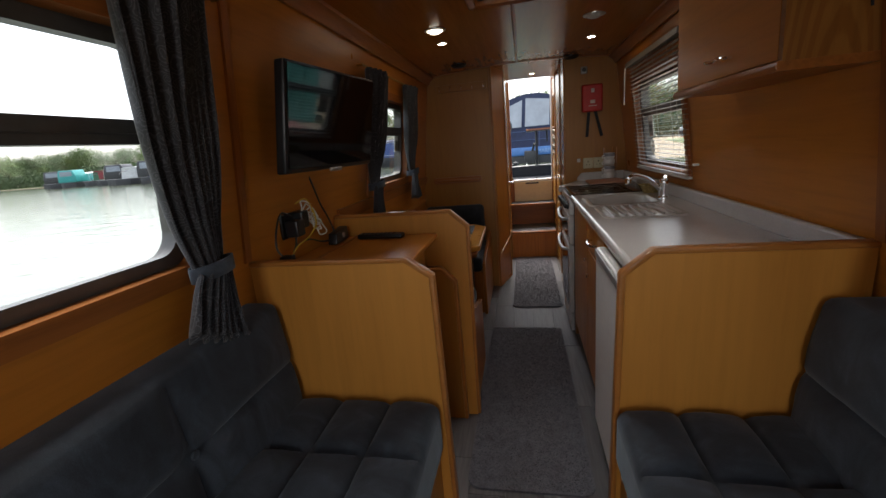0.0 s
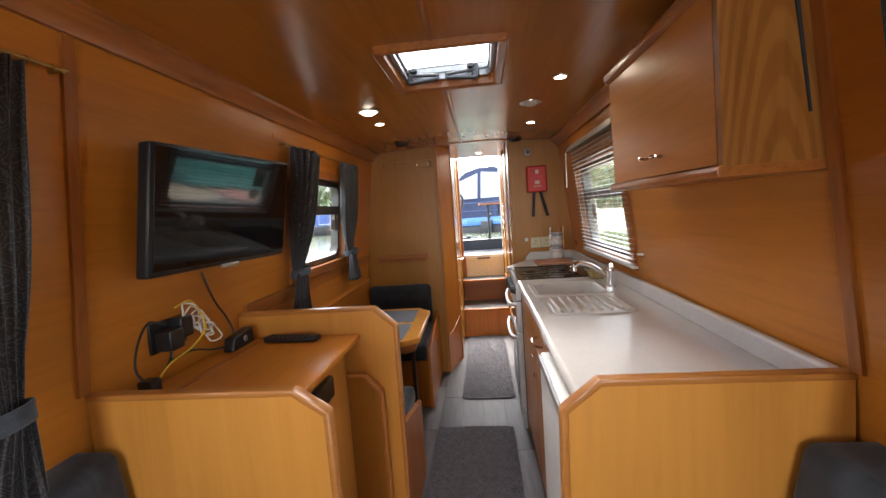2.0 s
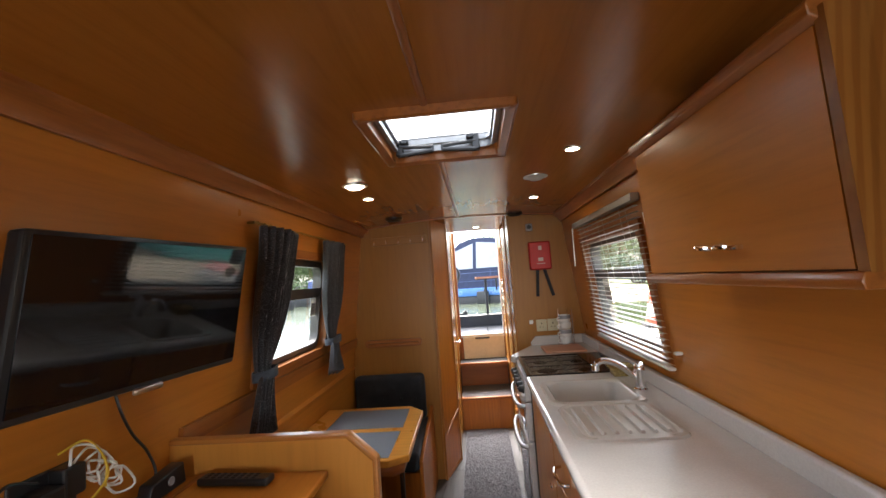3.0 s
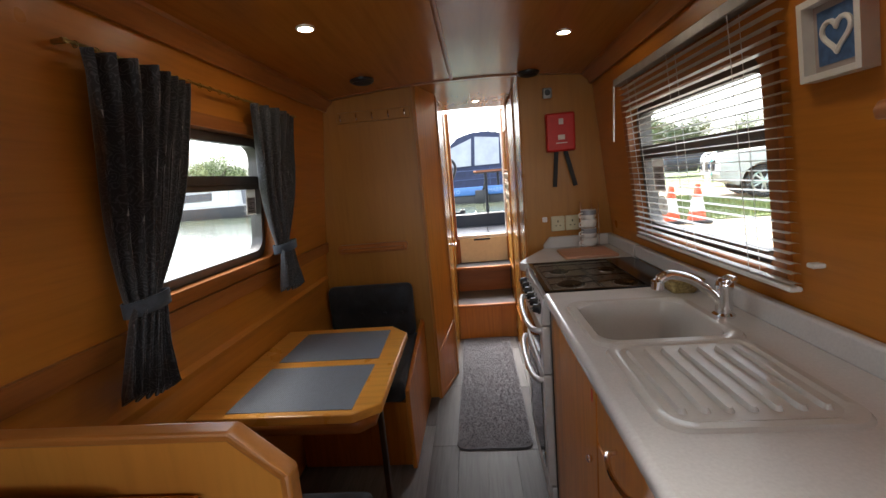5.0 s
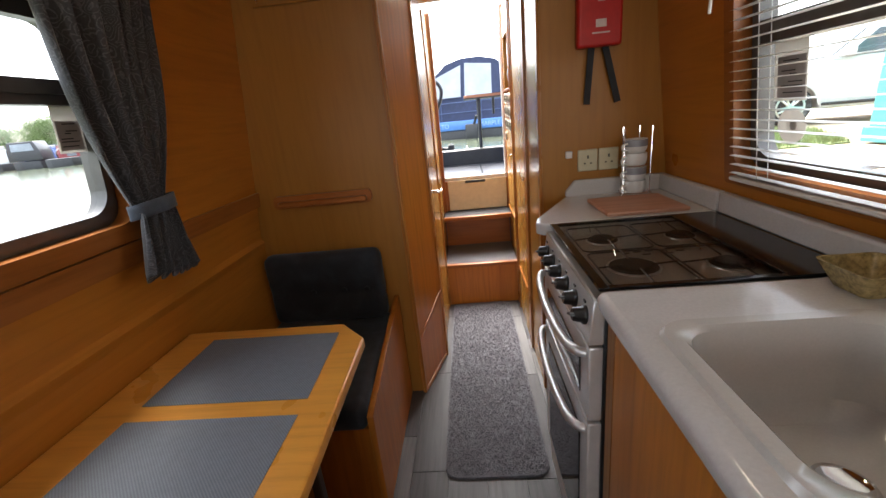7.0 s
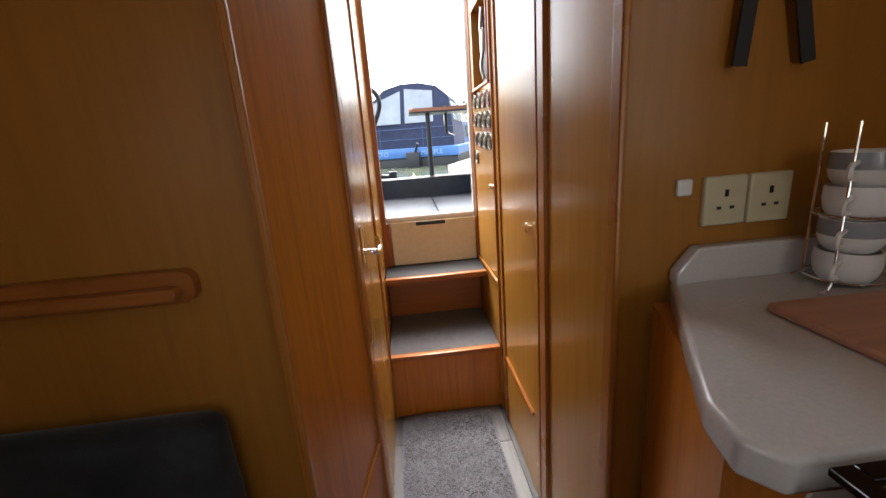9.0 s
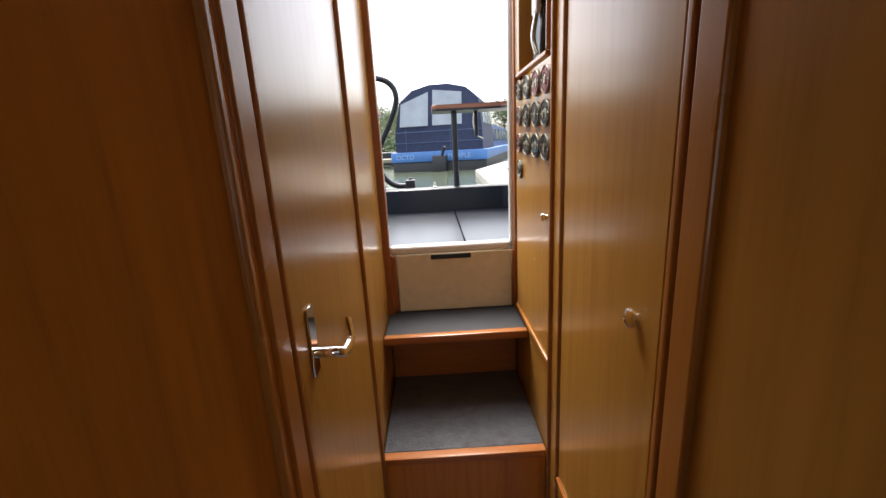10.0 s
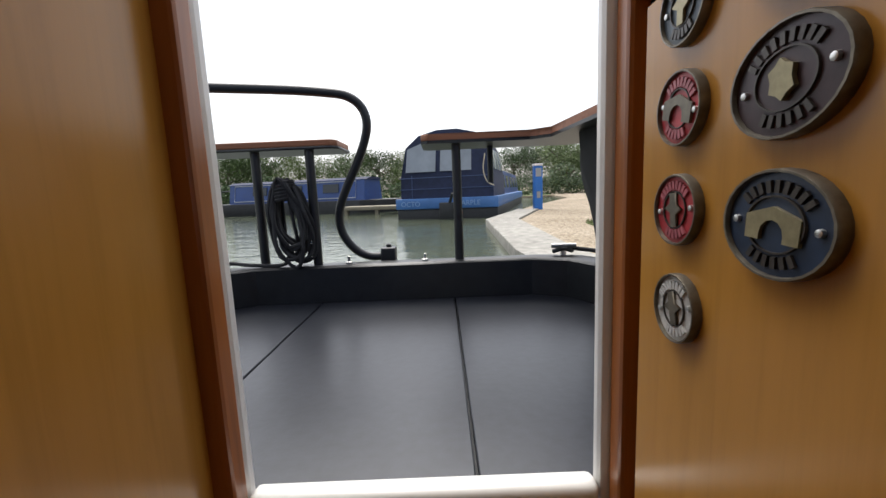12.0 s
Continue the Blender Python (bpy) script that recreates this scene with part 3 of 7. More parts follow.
# ---- windows ----
def ring(bm, s, o, i, ro, ri, d0, d1, n=6):
    """A rounded window ring on a side wall, from the outer rectangle o to the inner i."""
    po, pi = round_rect(*o, ro, n), round_rect(*i, ri, n)
    v = [[bm.verts.new(side_pt(s, y, z, d)) for y, z in p] for p, d in ((po, d0), (pi, d0), (pi, d1), (po, d1))]
    m = len(po)
    for a in range(4):
        for k in range(m):
            bm.faces.new((v[a][k], v[a][(k + 1) % m], v[(a + 1) % 4][(k + 1) % m], v[(a + 1) % 4][k]))


def window(name, s, w, bar):
    y0, y1, z0, z1 = w
    th = thing(name, side_pt(s, (y0 + y1) / 2, z0), "dark aluminium hopper window with rounded corners and a wooden liner", "window", kind="structure")
    bm = B()
    ring(bm, s, (y0 - 0.03, y1 + 0.03, z0 - 0.035, z1 + 0.03), (y0 + 0.012, y1 - 0.012, z0 + 0.012, z1 - 0.012), 0.012, 0.05, -0.014, 0.035)
    part("liner", bm, W_TRIM, th, "hardwood window liner")
    bm = B()
    ring(bm, s, (y0 + 0.004, y1 - 0.004, z0 + 0.004, z1 - 0.004), (y0 + 0.04, y1 - 0.04, z0 + 0.04, z1 - 0.04), 0.055, 0.06, 0.032, 0.075)
    ring(bm, s, (y0 + 0.025, y1 - 0.025, z0 + 0.025, z1 - 0.025), (y0 + 0.046, y1 - 0.046, z0 + 0.046, z1 - 0.046), 0.055, 0.055, 0.024, 0.05)
    part("window_frame", bm, ALU, th)
    bm = B()
    side_box(bm, s, y0 + 0.03, y1 - 0.03, bar, bar + 0.022, 0.03, 0.066)
    side_box(bm, s, y0 + 0.03, y1 - 0.03, bar + 0.022, bar + 0.052, 0.022, 0.06)
    part("glazing_bar", bm, ALU, th)
    for a, b in ((z0 + 0.03, bar + 0.006), (bar + 0.04, z1 - 0.03)):
        bm = B()
        side_box(bm, s, y0 + 0.03, y1 - 0.03, a, b, 0.050, 0.054)
        ob = part("pane", bm, PANE, th, smooth=0)
        ob.visible_shadow = False
    return th


w1 = window("window_1", -1, WIN_SALOON, 1.352)
w2 = window("window_2", -1, WIN_DINETTE, 1.39)
w3 = window("window_3", 1, WIN_GALLEY, 1.375)
w4 = window("window_4", 1, WIN_SALOON_R, 1.352)

# roof light
rl = thing("roof_light", (CX, 1.87, 1.89), "clear roof light with a wooden frame and dark stays", "roof light", kind="structure")
bm = B()
hx0, hx1, hy0, hy1 = HATCH
po, pi = round_rect(hx0 - 0.025, hx1 + 0.025, hy0 - 0.025, hy1 + 0.025, 0.012), round_rect(hx0 + 0.006, hx1 - 0.006, hy0 + 0.006, hy1 - 0.006, 0.012)
zf = 1.868
rows = [[bm.verts.new((x, y, z)) for x, y in p] for p, z in ((po, 1.894), (po, zf + 0.004), (round_rect(hx0 - 0.018, hx1 + 0.018, hy0 - 0.018, hy1 + 0.018, 0.012), zf), (pi, zf + 0.006), (pi, 1.925))]
for a, b in zip(rows, rows[1:]):
    for k in range(len(a)):
        bm.faces.new((a[k], a[(k + 1) % len(a)], b[(k + 1) % len(a)], b[k]))
part("wood_frame", bm, W_TRIM, rl)
bm = B()
for k, (o, i, z0, z1) in enumerate((((0.006, 0.022), None, 1.912, 1.95), ((0.018, 0.026), None, 1.902, 1.915), ((0.022, 0.032), None, 1.928, 1.94))):
    a, b = round_rect(hx0 + o[0], hx1 - o[0], hy0 + o[0], hy1 - o[0], 0.03), round_rect(hx0 + o[1], hx1 - o[1], hy0 + o[1], hy1 - o[1], 0.03)
    v = [[bm.verts.new((x, y, z)) for x, y in p] for p, z in ((a, z0), (b, z0), (b, z1), (a, z1))]
    for j in range(4):
        for q in range(len(a)):
            bm.faces.new((v[j][q], v[j][(q + 1) % len(a)], v[(j + 1) % 4][(q + 1) % len(a)], v[(j + 1) % 4][q]))
part("metal_frame", bm, ALU_GREY, rl, "grey aluminium ring")
for sx in (-1, 1):
    bm = B()
    xa, xb = CX + sx * 0.018, CX + sx * 0.135
    box(bm, min(xb - 0.014, xb + 0.014), xb + 0.014, hy1 - 0.055, hy1 - 0.03, 1.885, 1.945, 0.004, 1)
    box(bm, xb - 0.014 - sx * 0.018, xb + 0.014 - sx * 0.018, hy1 - 0.062, hy1 - 0.03, 1.925, 1.945, 0.004, 1)
    tube(bm, [(xb, hy1 - 0.05, 1.888), (xa, hy1 - 0.05, 1.897)], 0.008, 8)
    tube(bm, [(xb, hy1 - 0.05, 1.918), (xa, hy1 - 0.05, 1.910)], 0.007, 8)
    tube(bm, [(xa, hy1 - 0.05, 1.892), (xa, hy1 - 0.05, 1.914)], 0.006, 8)
    part("stay", bm, BLACK, rl, "black folding stay")
bm = B(); box(bm, hx0 + 0.02, hx1 - 0.02, hy0 + 0.02, hy1 - 0.02, 1.950, 1.955)
ob = part("pane", bm, PANE, rl, smooth=0); ob.visible_shadow = False

# ---- saloon ----
def end_panel(name, pts, y0, y1, label, mat=W_PALE, open_path=None):
    th = thing(name, (sum(p[0] for p in pts) / len(pts), (y0 + y1) / 2, 0), label, "partition")
    bm = B(); prism(bm, pts, "y", y0, y1); part("panel", bm, mat, th, smooth=0)
    path = open_path or pts
    bm = B()
    for (xa, za), (xb, zb) in zip(path, path[1:]):
        dx, dz = xb - xa, zb - za
        ln = math.hypot(dx, dz); ux, uz = dx / ln, dz / ln
        e = 0.004
        t = bmesh.new()
        w = (y1 - y0) / 2 + 0.005
        hexa(t, [(0, -w, -0.010), (ln, -w, -0.010), (ln, w, -0.010), (0, w, -0.010), (0, -w, 0.007), (ln, -w, 0.007), (ln, w, 0.007), (0, w, 0.007)])
        bmesh.ops.bevel(t, geom=t.edges[:], offset=0.0055, segments=2, profile=0.5, affect="EDGES")
        nx, nz = -uz, ux
        m = Matrix(((ux, 0, nx, xa - ux * e), (0, 1, 0, (y0 + y1) / 2), (uz, 0, nz, za - uz * e), (0, 0, 0, 1)))
        m = m @ Matrix.Diagonal(((ln + 2 * e) / ln, 1, 1, 1))
        join(bm, t, m)
    part("edge_moulding", bm, W_EDGE, th, "rounded hardwood edge moulding")
    return th


LW, RW = CX - half(0.985), CX + half(0.985)
end_panel("partition", [(LW - 0.01, 0), (-0.195, 0), (-0.208, 0.922), (-0.285, 0.975), (LW, 0.975)], 1.145, 1.168,
          "pale veneered half-height partition with a clipped corner behind the sofa",
          open_path=[(LW, 0.975), (-0.285, 0.975), (-0.208, 0.922), (-0.195, 0.0)])
end_panel("partition", [(0.300, 0), (RW + 0.01, 0), (RW, 0.978), (0.395, 0.978), (0.318, 0.915)], 1.145, 1.168,
          "pale veneered half-height partition at the worktop's end",
          open_path=[(0.300, 0.0), (0.318, 0.915), (0.395, 0.978), (RW, 0.978)])
end_panel("partition", [(LW - 0.01, 0), (-0.185, 0), (-0.180, 0.945), (-0.258, 1.015), (LW, 1.015)], 1.768, 1.792,
          "pale veneered partition with a clipped corner behind the dinette bench", W_PALE,
          open_path=[(LW, 1.015), (-0.258, 1.015), (-0.180, 0.945), (-0.185, 0.0)])
end_panel("end_board", [(-0.42, 0), (-0.243, 0), (-0.247, 0.70), (-0.312, 0.765), (-0.42, 0.765)], 1.735, 1.757,
          "lower veneered board with a moulded clipped edge", W_BULK,
          open_path=[(-0.42, 0.765), (-0.312, 0.765), (-0.247, 0.70), (-0.243, 0.0)])

# media cupboard between the partitions
mc = thing("media_cupboard", (-0.55, 1.45, 0), "veneered media cupboard with a plain top below the television", "cupboard")
bm = B(); box(bm, LW + 0.004, -0.375, 1.17, 1.733, 0.0, 0.90, 0.002, 1); part("body", bm, W_PALE, mc)
bm = B(); box(bm, LW + 0.004, -0.318, 1.17, 1.764, 0.90, 0.922, 0.006); part("top", bm, W_WALL, mc)
bm = B(); box(bm, LW + 0.10, LW + 0.115, 1.17, 1.764, 0.9225, 0.926, 0.001, 1); part("joint_strip", bm, W_TRIM, mc)
bm = B(); box(bm, -0.376, -0.352, 1.42, 1.56, 0.775, 0.848, 0.008); part("cable_outlet", bm, BLACK, mc, "black plastic cable outlet")


def cushion(bm, x0, x1, y0, y1, z0, z1, r=0.045, tufts=(), axis="z", amp=0.012):
    """A soft box: rounded, bulged, with dimples at the tufts."""
    t = bmesh.new()
    hexa(t, [(x0, y0, z0), (x1, y0, z0), (x1, y1, z0), (x0, y1, z0), (x0, y0, z1), (x1, y0, z1), (x1, y1, z1), (x0, y1, z1)])
    bmesh.ops.bevel(t, geom=t.edges[:], offset=min(r, 0.45 * min(x1 - x0, y1 - y0, z1 - z0)), segments=3, profile=0.5, affect="EDGES")
    bmesh.ops.subdivide_edges(t, edges=[e for e in t.edges if e.calc_length() > 0.06], cuts=10, use_grid_fill=True)
    ax = "xyz".index(axis[-1])
    for v in t.verts:
        c = v.co
        n1 = noise.noise(Vector((c.x * 7, c.y * 7, c.z * 7)))
        c[ax] += 0.004 * n1
        for p, rad, dep in tufts:
            q = Vector(p)
            d = Vector((0 if ax == 0 else c.x - q.x, 0 if ax == 1 else c.y - q.y, 0 if ax == 2 else c.z - q.z))
            ds = d.length
            c[ax] -= dep * math.exp(-(ds / rad) ** 2) * (1 if abs(c[ax] - q[ax]) < 0.07 else 0)
    join(bm, t)


def quilted(bm, x0, x1, y0, y1, z0, z1, ax, crown, cells):
    """One cushion with stitched grooves between its quilted cells."""
    t = bmesh.new()
    hexa(t, [(x0, y0, z0), (x1, y0, z0), (x1, y1, z0), (x0, y1, z0), (x0, y0, z1), (x1, y0, z1), (x1, y1, z1), (x0, y1, z1)])
    bmesh.ops.bevel(t, geom=t.edges[:], offset=0.026, segments=4, profile=0.5, affect="EDGES")
    lo, hi = (x0, y0, z0), (x1, y1, z1)
    for q, n in cells.items():
        for k in range(1, n * 12):
            c, d = [0, 0, 0], [0, 0, 0]
            c[q], d[q] = lo[q] + (hi[q] - lo[q]) * k / (n * 12), 1
            bmesh.ops.bisect_plane(t, geom=t.verts[:] + t.edges[:] + t.faces[:], plane_co=c, plane_no=d)
    for v in t.verts:
        w = 1.0
        for q, n in cells.items():
            f = (v.co[q] - lo[q]) / (hi[q] - lo[q]) * n
            f -= math.floor(min(f, n - 1e-6))
            w *= max(0.0, 4 * f * (1 - f)) ** 0.4
        side = (v.co[ax] - lo[ax]) / (hi[ax] - lo[ax])
        side = side if crown > 0 else 1 - side
        v.co[ax] += (crown * (w - 0.6) + 0.006 * noise.noise(v.co * 7) + 0.002 * noise.noise(v.co * 31)) * max(0, side)
    join(bm, t)


def sofa(s, x_in, x_back, y0, y1, thick, label):
    """Built-in bench: s is -1 to port, 1 to starboard; x_in is its inner edge."""
    th = thing("sofa", ((x_in + x_back) / 2, (y0 + y1) / 2, 0), label, "sofa", "saloon sofas")
    bm = B()
    box(bm, min(x_in + s * 0.02, x_back), max(x_in + s * 0.02, x_back), y0, y1, 0, 0.33, 0.004, 1)
    part("base", bm, W_BULK, th, "veneered base panel")
    n, step = 1, y1 - y0
    for k in range(n):
        a, b = y0 + k * step + 0.004, y0 + (k + 1) * step - 0.004
        xm = x_back - s * 0.10
        bm = B()
        quilted(bm, min(x_in, xm), max(x_in, xm), a, b, 0.335, 0.518, 2, 0.034, {0: 3, 1: 9})
        part("seat_cushion", bm, VELVET, th)
        bm = B()
        xf = x_back - s * thick
        quilted(bm, min(x_back, xf), max(x_back, xf), a, b, 0.44, 0.855, 0, -s * 0.032, {1: 5, 2: 2})
        for v in bm.verts:
            v.co.x += s * 0.10 * (v.co.z - 0.46)
        bk = part("back_cushion", bm, VELVET, th)
        for f in (0.2, 0.4, 0.6, 0.8):
            bm = B()
            lathe(bm, [(0, 0), (0.012, 0.001), (0.010, 0.006), (0, 0.008)], Matrix.Translation((xf + s * 0.028, a + f * (b - a), 0.648)) @ pose(0, 0, 0, 0, -s * 90, 0), 10)
            part("button", bm, VELVET, bk)
    return th


sofa(-1, -0.215, LW - 0.005, -1.05, 1.14, 0.135, "blue-grey velvet bench sofa with buttoned back under the window")
sofa(1, 0.305, RW + 0.005, -1.05, 1.14, 0.17, "blue-grey velvet bench sofa with buttoned back under the window")

# television on its bracket
tv = thing("television", (-0.68, 1.53, 1.4), "black flat television on a wall bracket", "television")
def lean(bm, x0, z0, k):
    for v in bm.verts:
        v.co.x += k * (v.co.z - z0) + 0.14 * (v.co.y - 1.205)
bm = B(); box(bm, -0.690, -0.655, 1.205, 1.748, 1.245, 1.578, 0.008); lean(bm, 0, 1.245, 0.17); body = part("housing", bm, BLACK, tv)
bm = B(); box(bm, -0.6545, -0.651, 1.216, 1.737, 1.260, 1.567); lean(bm, 0, 1.245, 0.17); part("screen", bm, SCREEN, tv, "glossy dark screen", 0)
bm = B(); box(bm, -0.657, -0.646, 1.44, 1.51, 1.236, 1.25, 0.003, 1); lean(bm, 0, 1.245, 0.17); part("badge", bm, STEEL, tv)
bm = B(); box(bm, -0.775, -0.615, 1.42, 1.56, 1.35, 1.49, 0.01); part("bracket", bm, BLACK, tv)


# ---- curtains ----
def curtain(s, top, tie, foot, ztop, ztie, zfoot, wave=9, drop=0.09, label="dark grey patterned curtain gathered by a tie-back", depth=0.026):
    """A gathered curtain: each of top, tie and foot gives its two edges along y."""
    th = thing("curtain", side_pt(s, sum(top) / 2, ztop, -0.05), label, "curtain", "tied curtains")
    bm = B()
    nu, nv = 72, 46
    grid = []
    for j in range(nv + 1):
        v = j / nv
        z = ztop + (zfoot - ztop) * v
        if z > ztie:
            f = ((ztop - z) / (ztop - ztie)) ** 1.5
            a, b = top[0] + (tie[0] - top[0]) * f, top[1] + (tie[1] - top[1]) * f
            squeeze = 1 - 0.55 * f
        else:
            f = ((ztie - z) / (ztie - zfoot)) ** 0.75
            a, b = tie[0] + (foot[0] - tie[0]) * f, tie[1] + (foot[1] - tie[1]) * f
            squeeze = 0.45 + 0.5 * f
        row = []
        for i in range(nu + 1):
            u = i / nu
            ph = 2 * math.pi * wave * (u + 0.03 * math.sin(7 * u + 3 * v))
            amp = depth * squeeze * (0.75 + 0.35 * math.sin(5.1 * u + 2 * v))
            y = a + (b - a) * u + 0.006 * math.cos(ph)
            off = 0.045 + amp * math.sin(ph) + 0.02 * (1 - abs(2 * u - 1)) + (0.02 if z < ztie else 0) + 0.006 * math.sin(9 * v + 4 * u)
            # below the sill the cloth hangs plumb
            x = CX + s * (half(max(z, 1.15)) - off)
            if z < ztie:
                zz = z + drop * f * (1 - u)
            else:
                zz = z
            row.append(bm.verts.new((x, y, zz + 0.012 * math.sin(ph) * (1 if j == nv else 0))))
        grid.append(row)
    for a, b in zip(grid, grid[1:]):
        for i in range(nu):
            bm.faces.new((a[i], a[i + 1], b[i + 1], b[i]))
    ob = part("cloth", bm, CURTAIN, th, smooth=80)
    m = ob.modifiers.new("thickness", "SOLIDIFY")
    m.thickness = 0.004
    bm = B()
    c = [(tie[0] - 0.008), (tie[1] + 0.008)]
    xc = CX + s * (half(1.15) - 0.055)
    loop = []
    for k in range(20):
        w = 2 * math.pi * k / 20
        loop.append((xc + 0.045 * math.cos(w), (c[0] + c[1]) / 2 + (c[1] - c[0]) / 2 * math.sin(w)))
    v = [[bm.verts.new((x, y, ztie + dz + 0.008 * math.sin(2 * math.pi * i / 20 + 1))) for i, (x, y) in enumerate(loop)] for dz in (-0.019, -0.007, 0.007, 0.019)]
    for a, b in zip(v, v[1:]):
        for k in range(20):
            bm.faces.new((a[k], a[(k + 1) % 20], b[(k + 1) % 20], b[k]))
    tb = part("tie_back", bm, TIE, th, "plain grey tie-back", 80)
    tb.modifiers.new("thickness", "SOLIDIFY").thickness = 0.004
    return th


curtain(-1, (0.745, 1.01), (0.855, 0.965), (0.770, 0.975), 1.70, 1.035, 0.81, 7)
curtain(1, (0.67, 0.975), (0.815, 0.925), (0.73, 0.965), 1.70, 1.09, 0.85, 6)
curtain(-1, (2.10, 2.44), (2.14, 2.25), (2.05, 2.235), 1.70, 1.115, 0.875, 7, 0.04)
curtain(-1, (2.765, 3.13), (2.92, 3.045), (2.86, 3.08), 1.70, 1.13, 0.93, 6, 0.03)


def curtain_rail(s, y0, y1):
    th = thing("curtain_rail", side_pt(s, (y0 + y1) / 2, 1.715, -0.02), "slim brass curtain rail on small brackets", "curtain rail")
    bm = B(); tube(bm, [side_pt(s, y0, 1.712, -0.03), side_pt(s, y1, 1.712, -0.03)], 0.004, 8)
    part("rod", bm, BRASS, th)
    for y in (y0 + 0.01, y1 - 0.01):
        bm = B(); tube(bm, [side_pt(s, y, 1.712, 0.0), side_pt(s, y, 1.712, -0.032)], 0.006, 8); part("bracket", bm, BRASS, th)
    bm = B()
    for k in range(int((y1 - y0) / 0.05)):
        y = y0 + 0.03 + 0.05 * k
        tube(bm, [(side_pt(s, y, 1.712, -0.03)[0] + 0.007 * math.cos(w), y, 1.710 + 0.007 * math.sin(w)) for w in np.linspace(0, 2 * math.pi, 9)[:-1]], 0.0012, 4, closed=True)
    tagged(part("hooks", bm, BRASS, th), kind="stuff")


BRASS = plain("aged_brass", (0.42, 0.29, 0.10), 0.35, 1.0, 0.15)
curtain_rail(-1, -0.3, 1.11)
curtain_rail(1, -0.5, 1.05)
curtain_rail(-1, 2.08, 3.20)

# ---- galley ----
WX = 0.352       # worktop's front edge
def worktop_profile(x0, x1, z=0.925, t=0.04, r=0.016):
    pts = [(x1, z - t), (x0 + 0.006, z - t)]
    for k in range(5):
        w = radians(180 - 90 * k / 4)
        pts.append((x0 + r + r * math.cos(w), z - r + r * math.sin(w)))
    return pts + [(x1, z)]


# cut around the basin and drainer: strips of one top
SB = (0.425, 0.735, 2.235, 2.535)   # basin
wt = thing("worktop", (0.6, 1.95, 0.9), "speckled beige-grey laminate worktop with rounded edge and upstand", "worktop")
bm = B()
prism(bm, worktop_profile(WX, 0.887), "y", 1.17, SB[2])
prism(bm, worktop_profile(WX, SB[0]), "y", SB[2], SB[3])
box(bm, SB[1], 0.885, SB[2], SB[3], 0.885, 0.925)
prism(bm, worktop_profile(WX, 0.886), "y", SB[3], 2.695)
part("top", bm, WORKTOP, wt)
bm = B(); box(bm, 0.858, 0.886, 1.17, 3.20, 0.922, 0.986, 0.008, 3); part("upstand", bm, WORKTOP, wt)

wc = thing("worktop", (0.65, 3.4, 0.9), "corner piece of beige-grey worktop with a clipped front", "worktop")
bm = B()
prism(bm, [(0.345, 3.215), (0.886, 3.215), (0.886, 3.613), (0.505, 3.613), (0.335, 3.30), (0.322, 3.245)], "z", 0.885, 0.925, 0.008, 3)
part("top", bm, WORKTOP, wc)
bm = B(); box(bm, 0.858, 0.886, 3.205, 3.613, 0.922, 0.986, 0.008, 3)
prism(bm, [(0.50, 0.922), (0.86, 0.922), (0.86, 0.986), (0.535, 0.986), (0.50, 0.945)], "y", 3.588, 3.612, 0.005)
part("upstand", bm, WORKTOP, wc)

sk = thing("sink", (0.58, 2.2, 0.9), "beige composite sink with ribbed drainer, empty", "sink")
bm = B()
lo, hi = 0.9235, 0.933
def inset(a0, a1, b0, b1, r, z):
    return [bm.verts.new((x, y, z)) for x, y in round_rect(a0, a1, b0, b1, r, 6)]
rim = [inset(0.395, 0.765, 2.205, 2.565, 0.05, lo + 0.001), inset(0.40, 0.76, 2.21, 2.56, 0.05, hi), inset(0.42, 0.74, 2.23, 2.54, 0.05, hi), inset(0.428, 0.732, 2.238, 2.532, 0.05, hi - 0.008),
       inset(0.445, 0.715, 2.255, 2.515, 0.055, 0.80), inset(0.47, 0.69, 2.28, 2.49, 0.05, 0.775), inset(0.54, 0.62, 2.345, 2.425, 0.035, 0.770)]
for a, b in zip(rim, rim[1:]):
    for k in range(len(a)):
        bm.faces.new((a[k], a[(k + 1) % len(a)], b[(k + 1) % len(a)], b[k]))
bm.faces.new(rim[-1][::-1])
part("basin", bm, SINK, sk)
bm = B()
dr = [inset(0.408, 0.752, 1.865, 2.212, 0.05, lo + 0.001), inset(0.413, 0.747, 1.87, 2.21, 0.05, hi - 0.001), inset(0.428, 0.732, 1.885, 2.205, 0.045, hi - 0.001), inset(0.438, 0.722, 1.895, 2.20, 0.04, hi - 0.0055)]
for a, b in zip(dr, dr[1:]):
    for k in range(len(a)):
        bm.faces.new((a[k], a[(k + 1) % len(a)], b[(k + 1) % len(a)], b[k]))
bm.faces.new(dr[-1][::-1])
part("drainer", bm, SINK, sk)
for k in range(7):
    bm = B()
    x = 0.462 + 0.039 * k
    cushion_rib = round_rect(x - 0.009, x + 0.009, 1.915, 2.175, 0.0085, 4)
    a = [bm.verts.new((p, q, hi - 0.0065)) for p, q in cushion_rib]
    b = [bm.verts.new((x + (p - x) * 0.55, 2.045 + (q - 2.045) * 0.975, hi + 0.0035)) for p, q in cushion_rib]
    for i in range(len(a)):
        bm.faces.new((a[i], a[(i + 1) % len(a)], b[(i + 1) % len(a)], b[i]))
    bm.faces.new(b)
    part("drainer_rib", bm, SINK, sk)
bm = B(); lathe(bm, [(0, 0.772), (0.022, 0.772), (0.03, 0.776), (0.036, 0.774), (0.036, 0.77)], Matrix.Translation((0.58, 2.385, 0)), 20); part("waste", bm, CHROME, sk, "chrome waste")

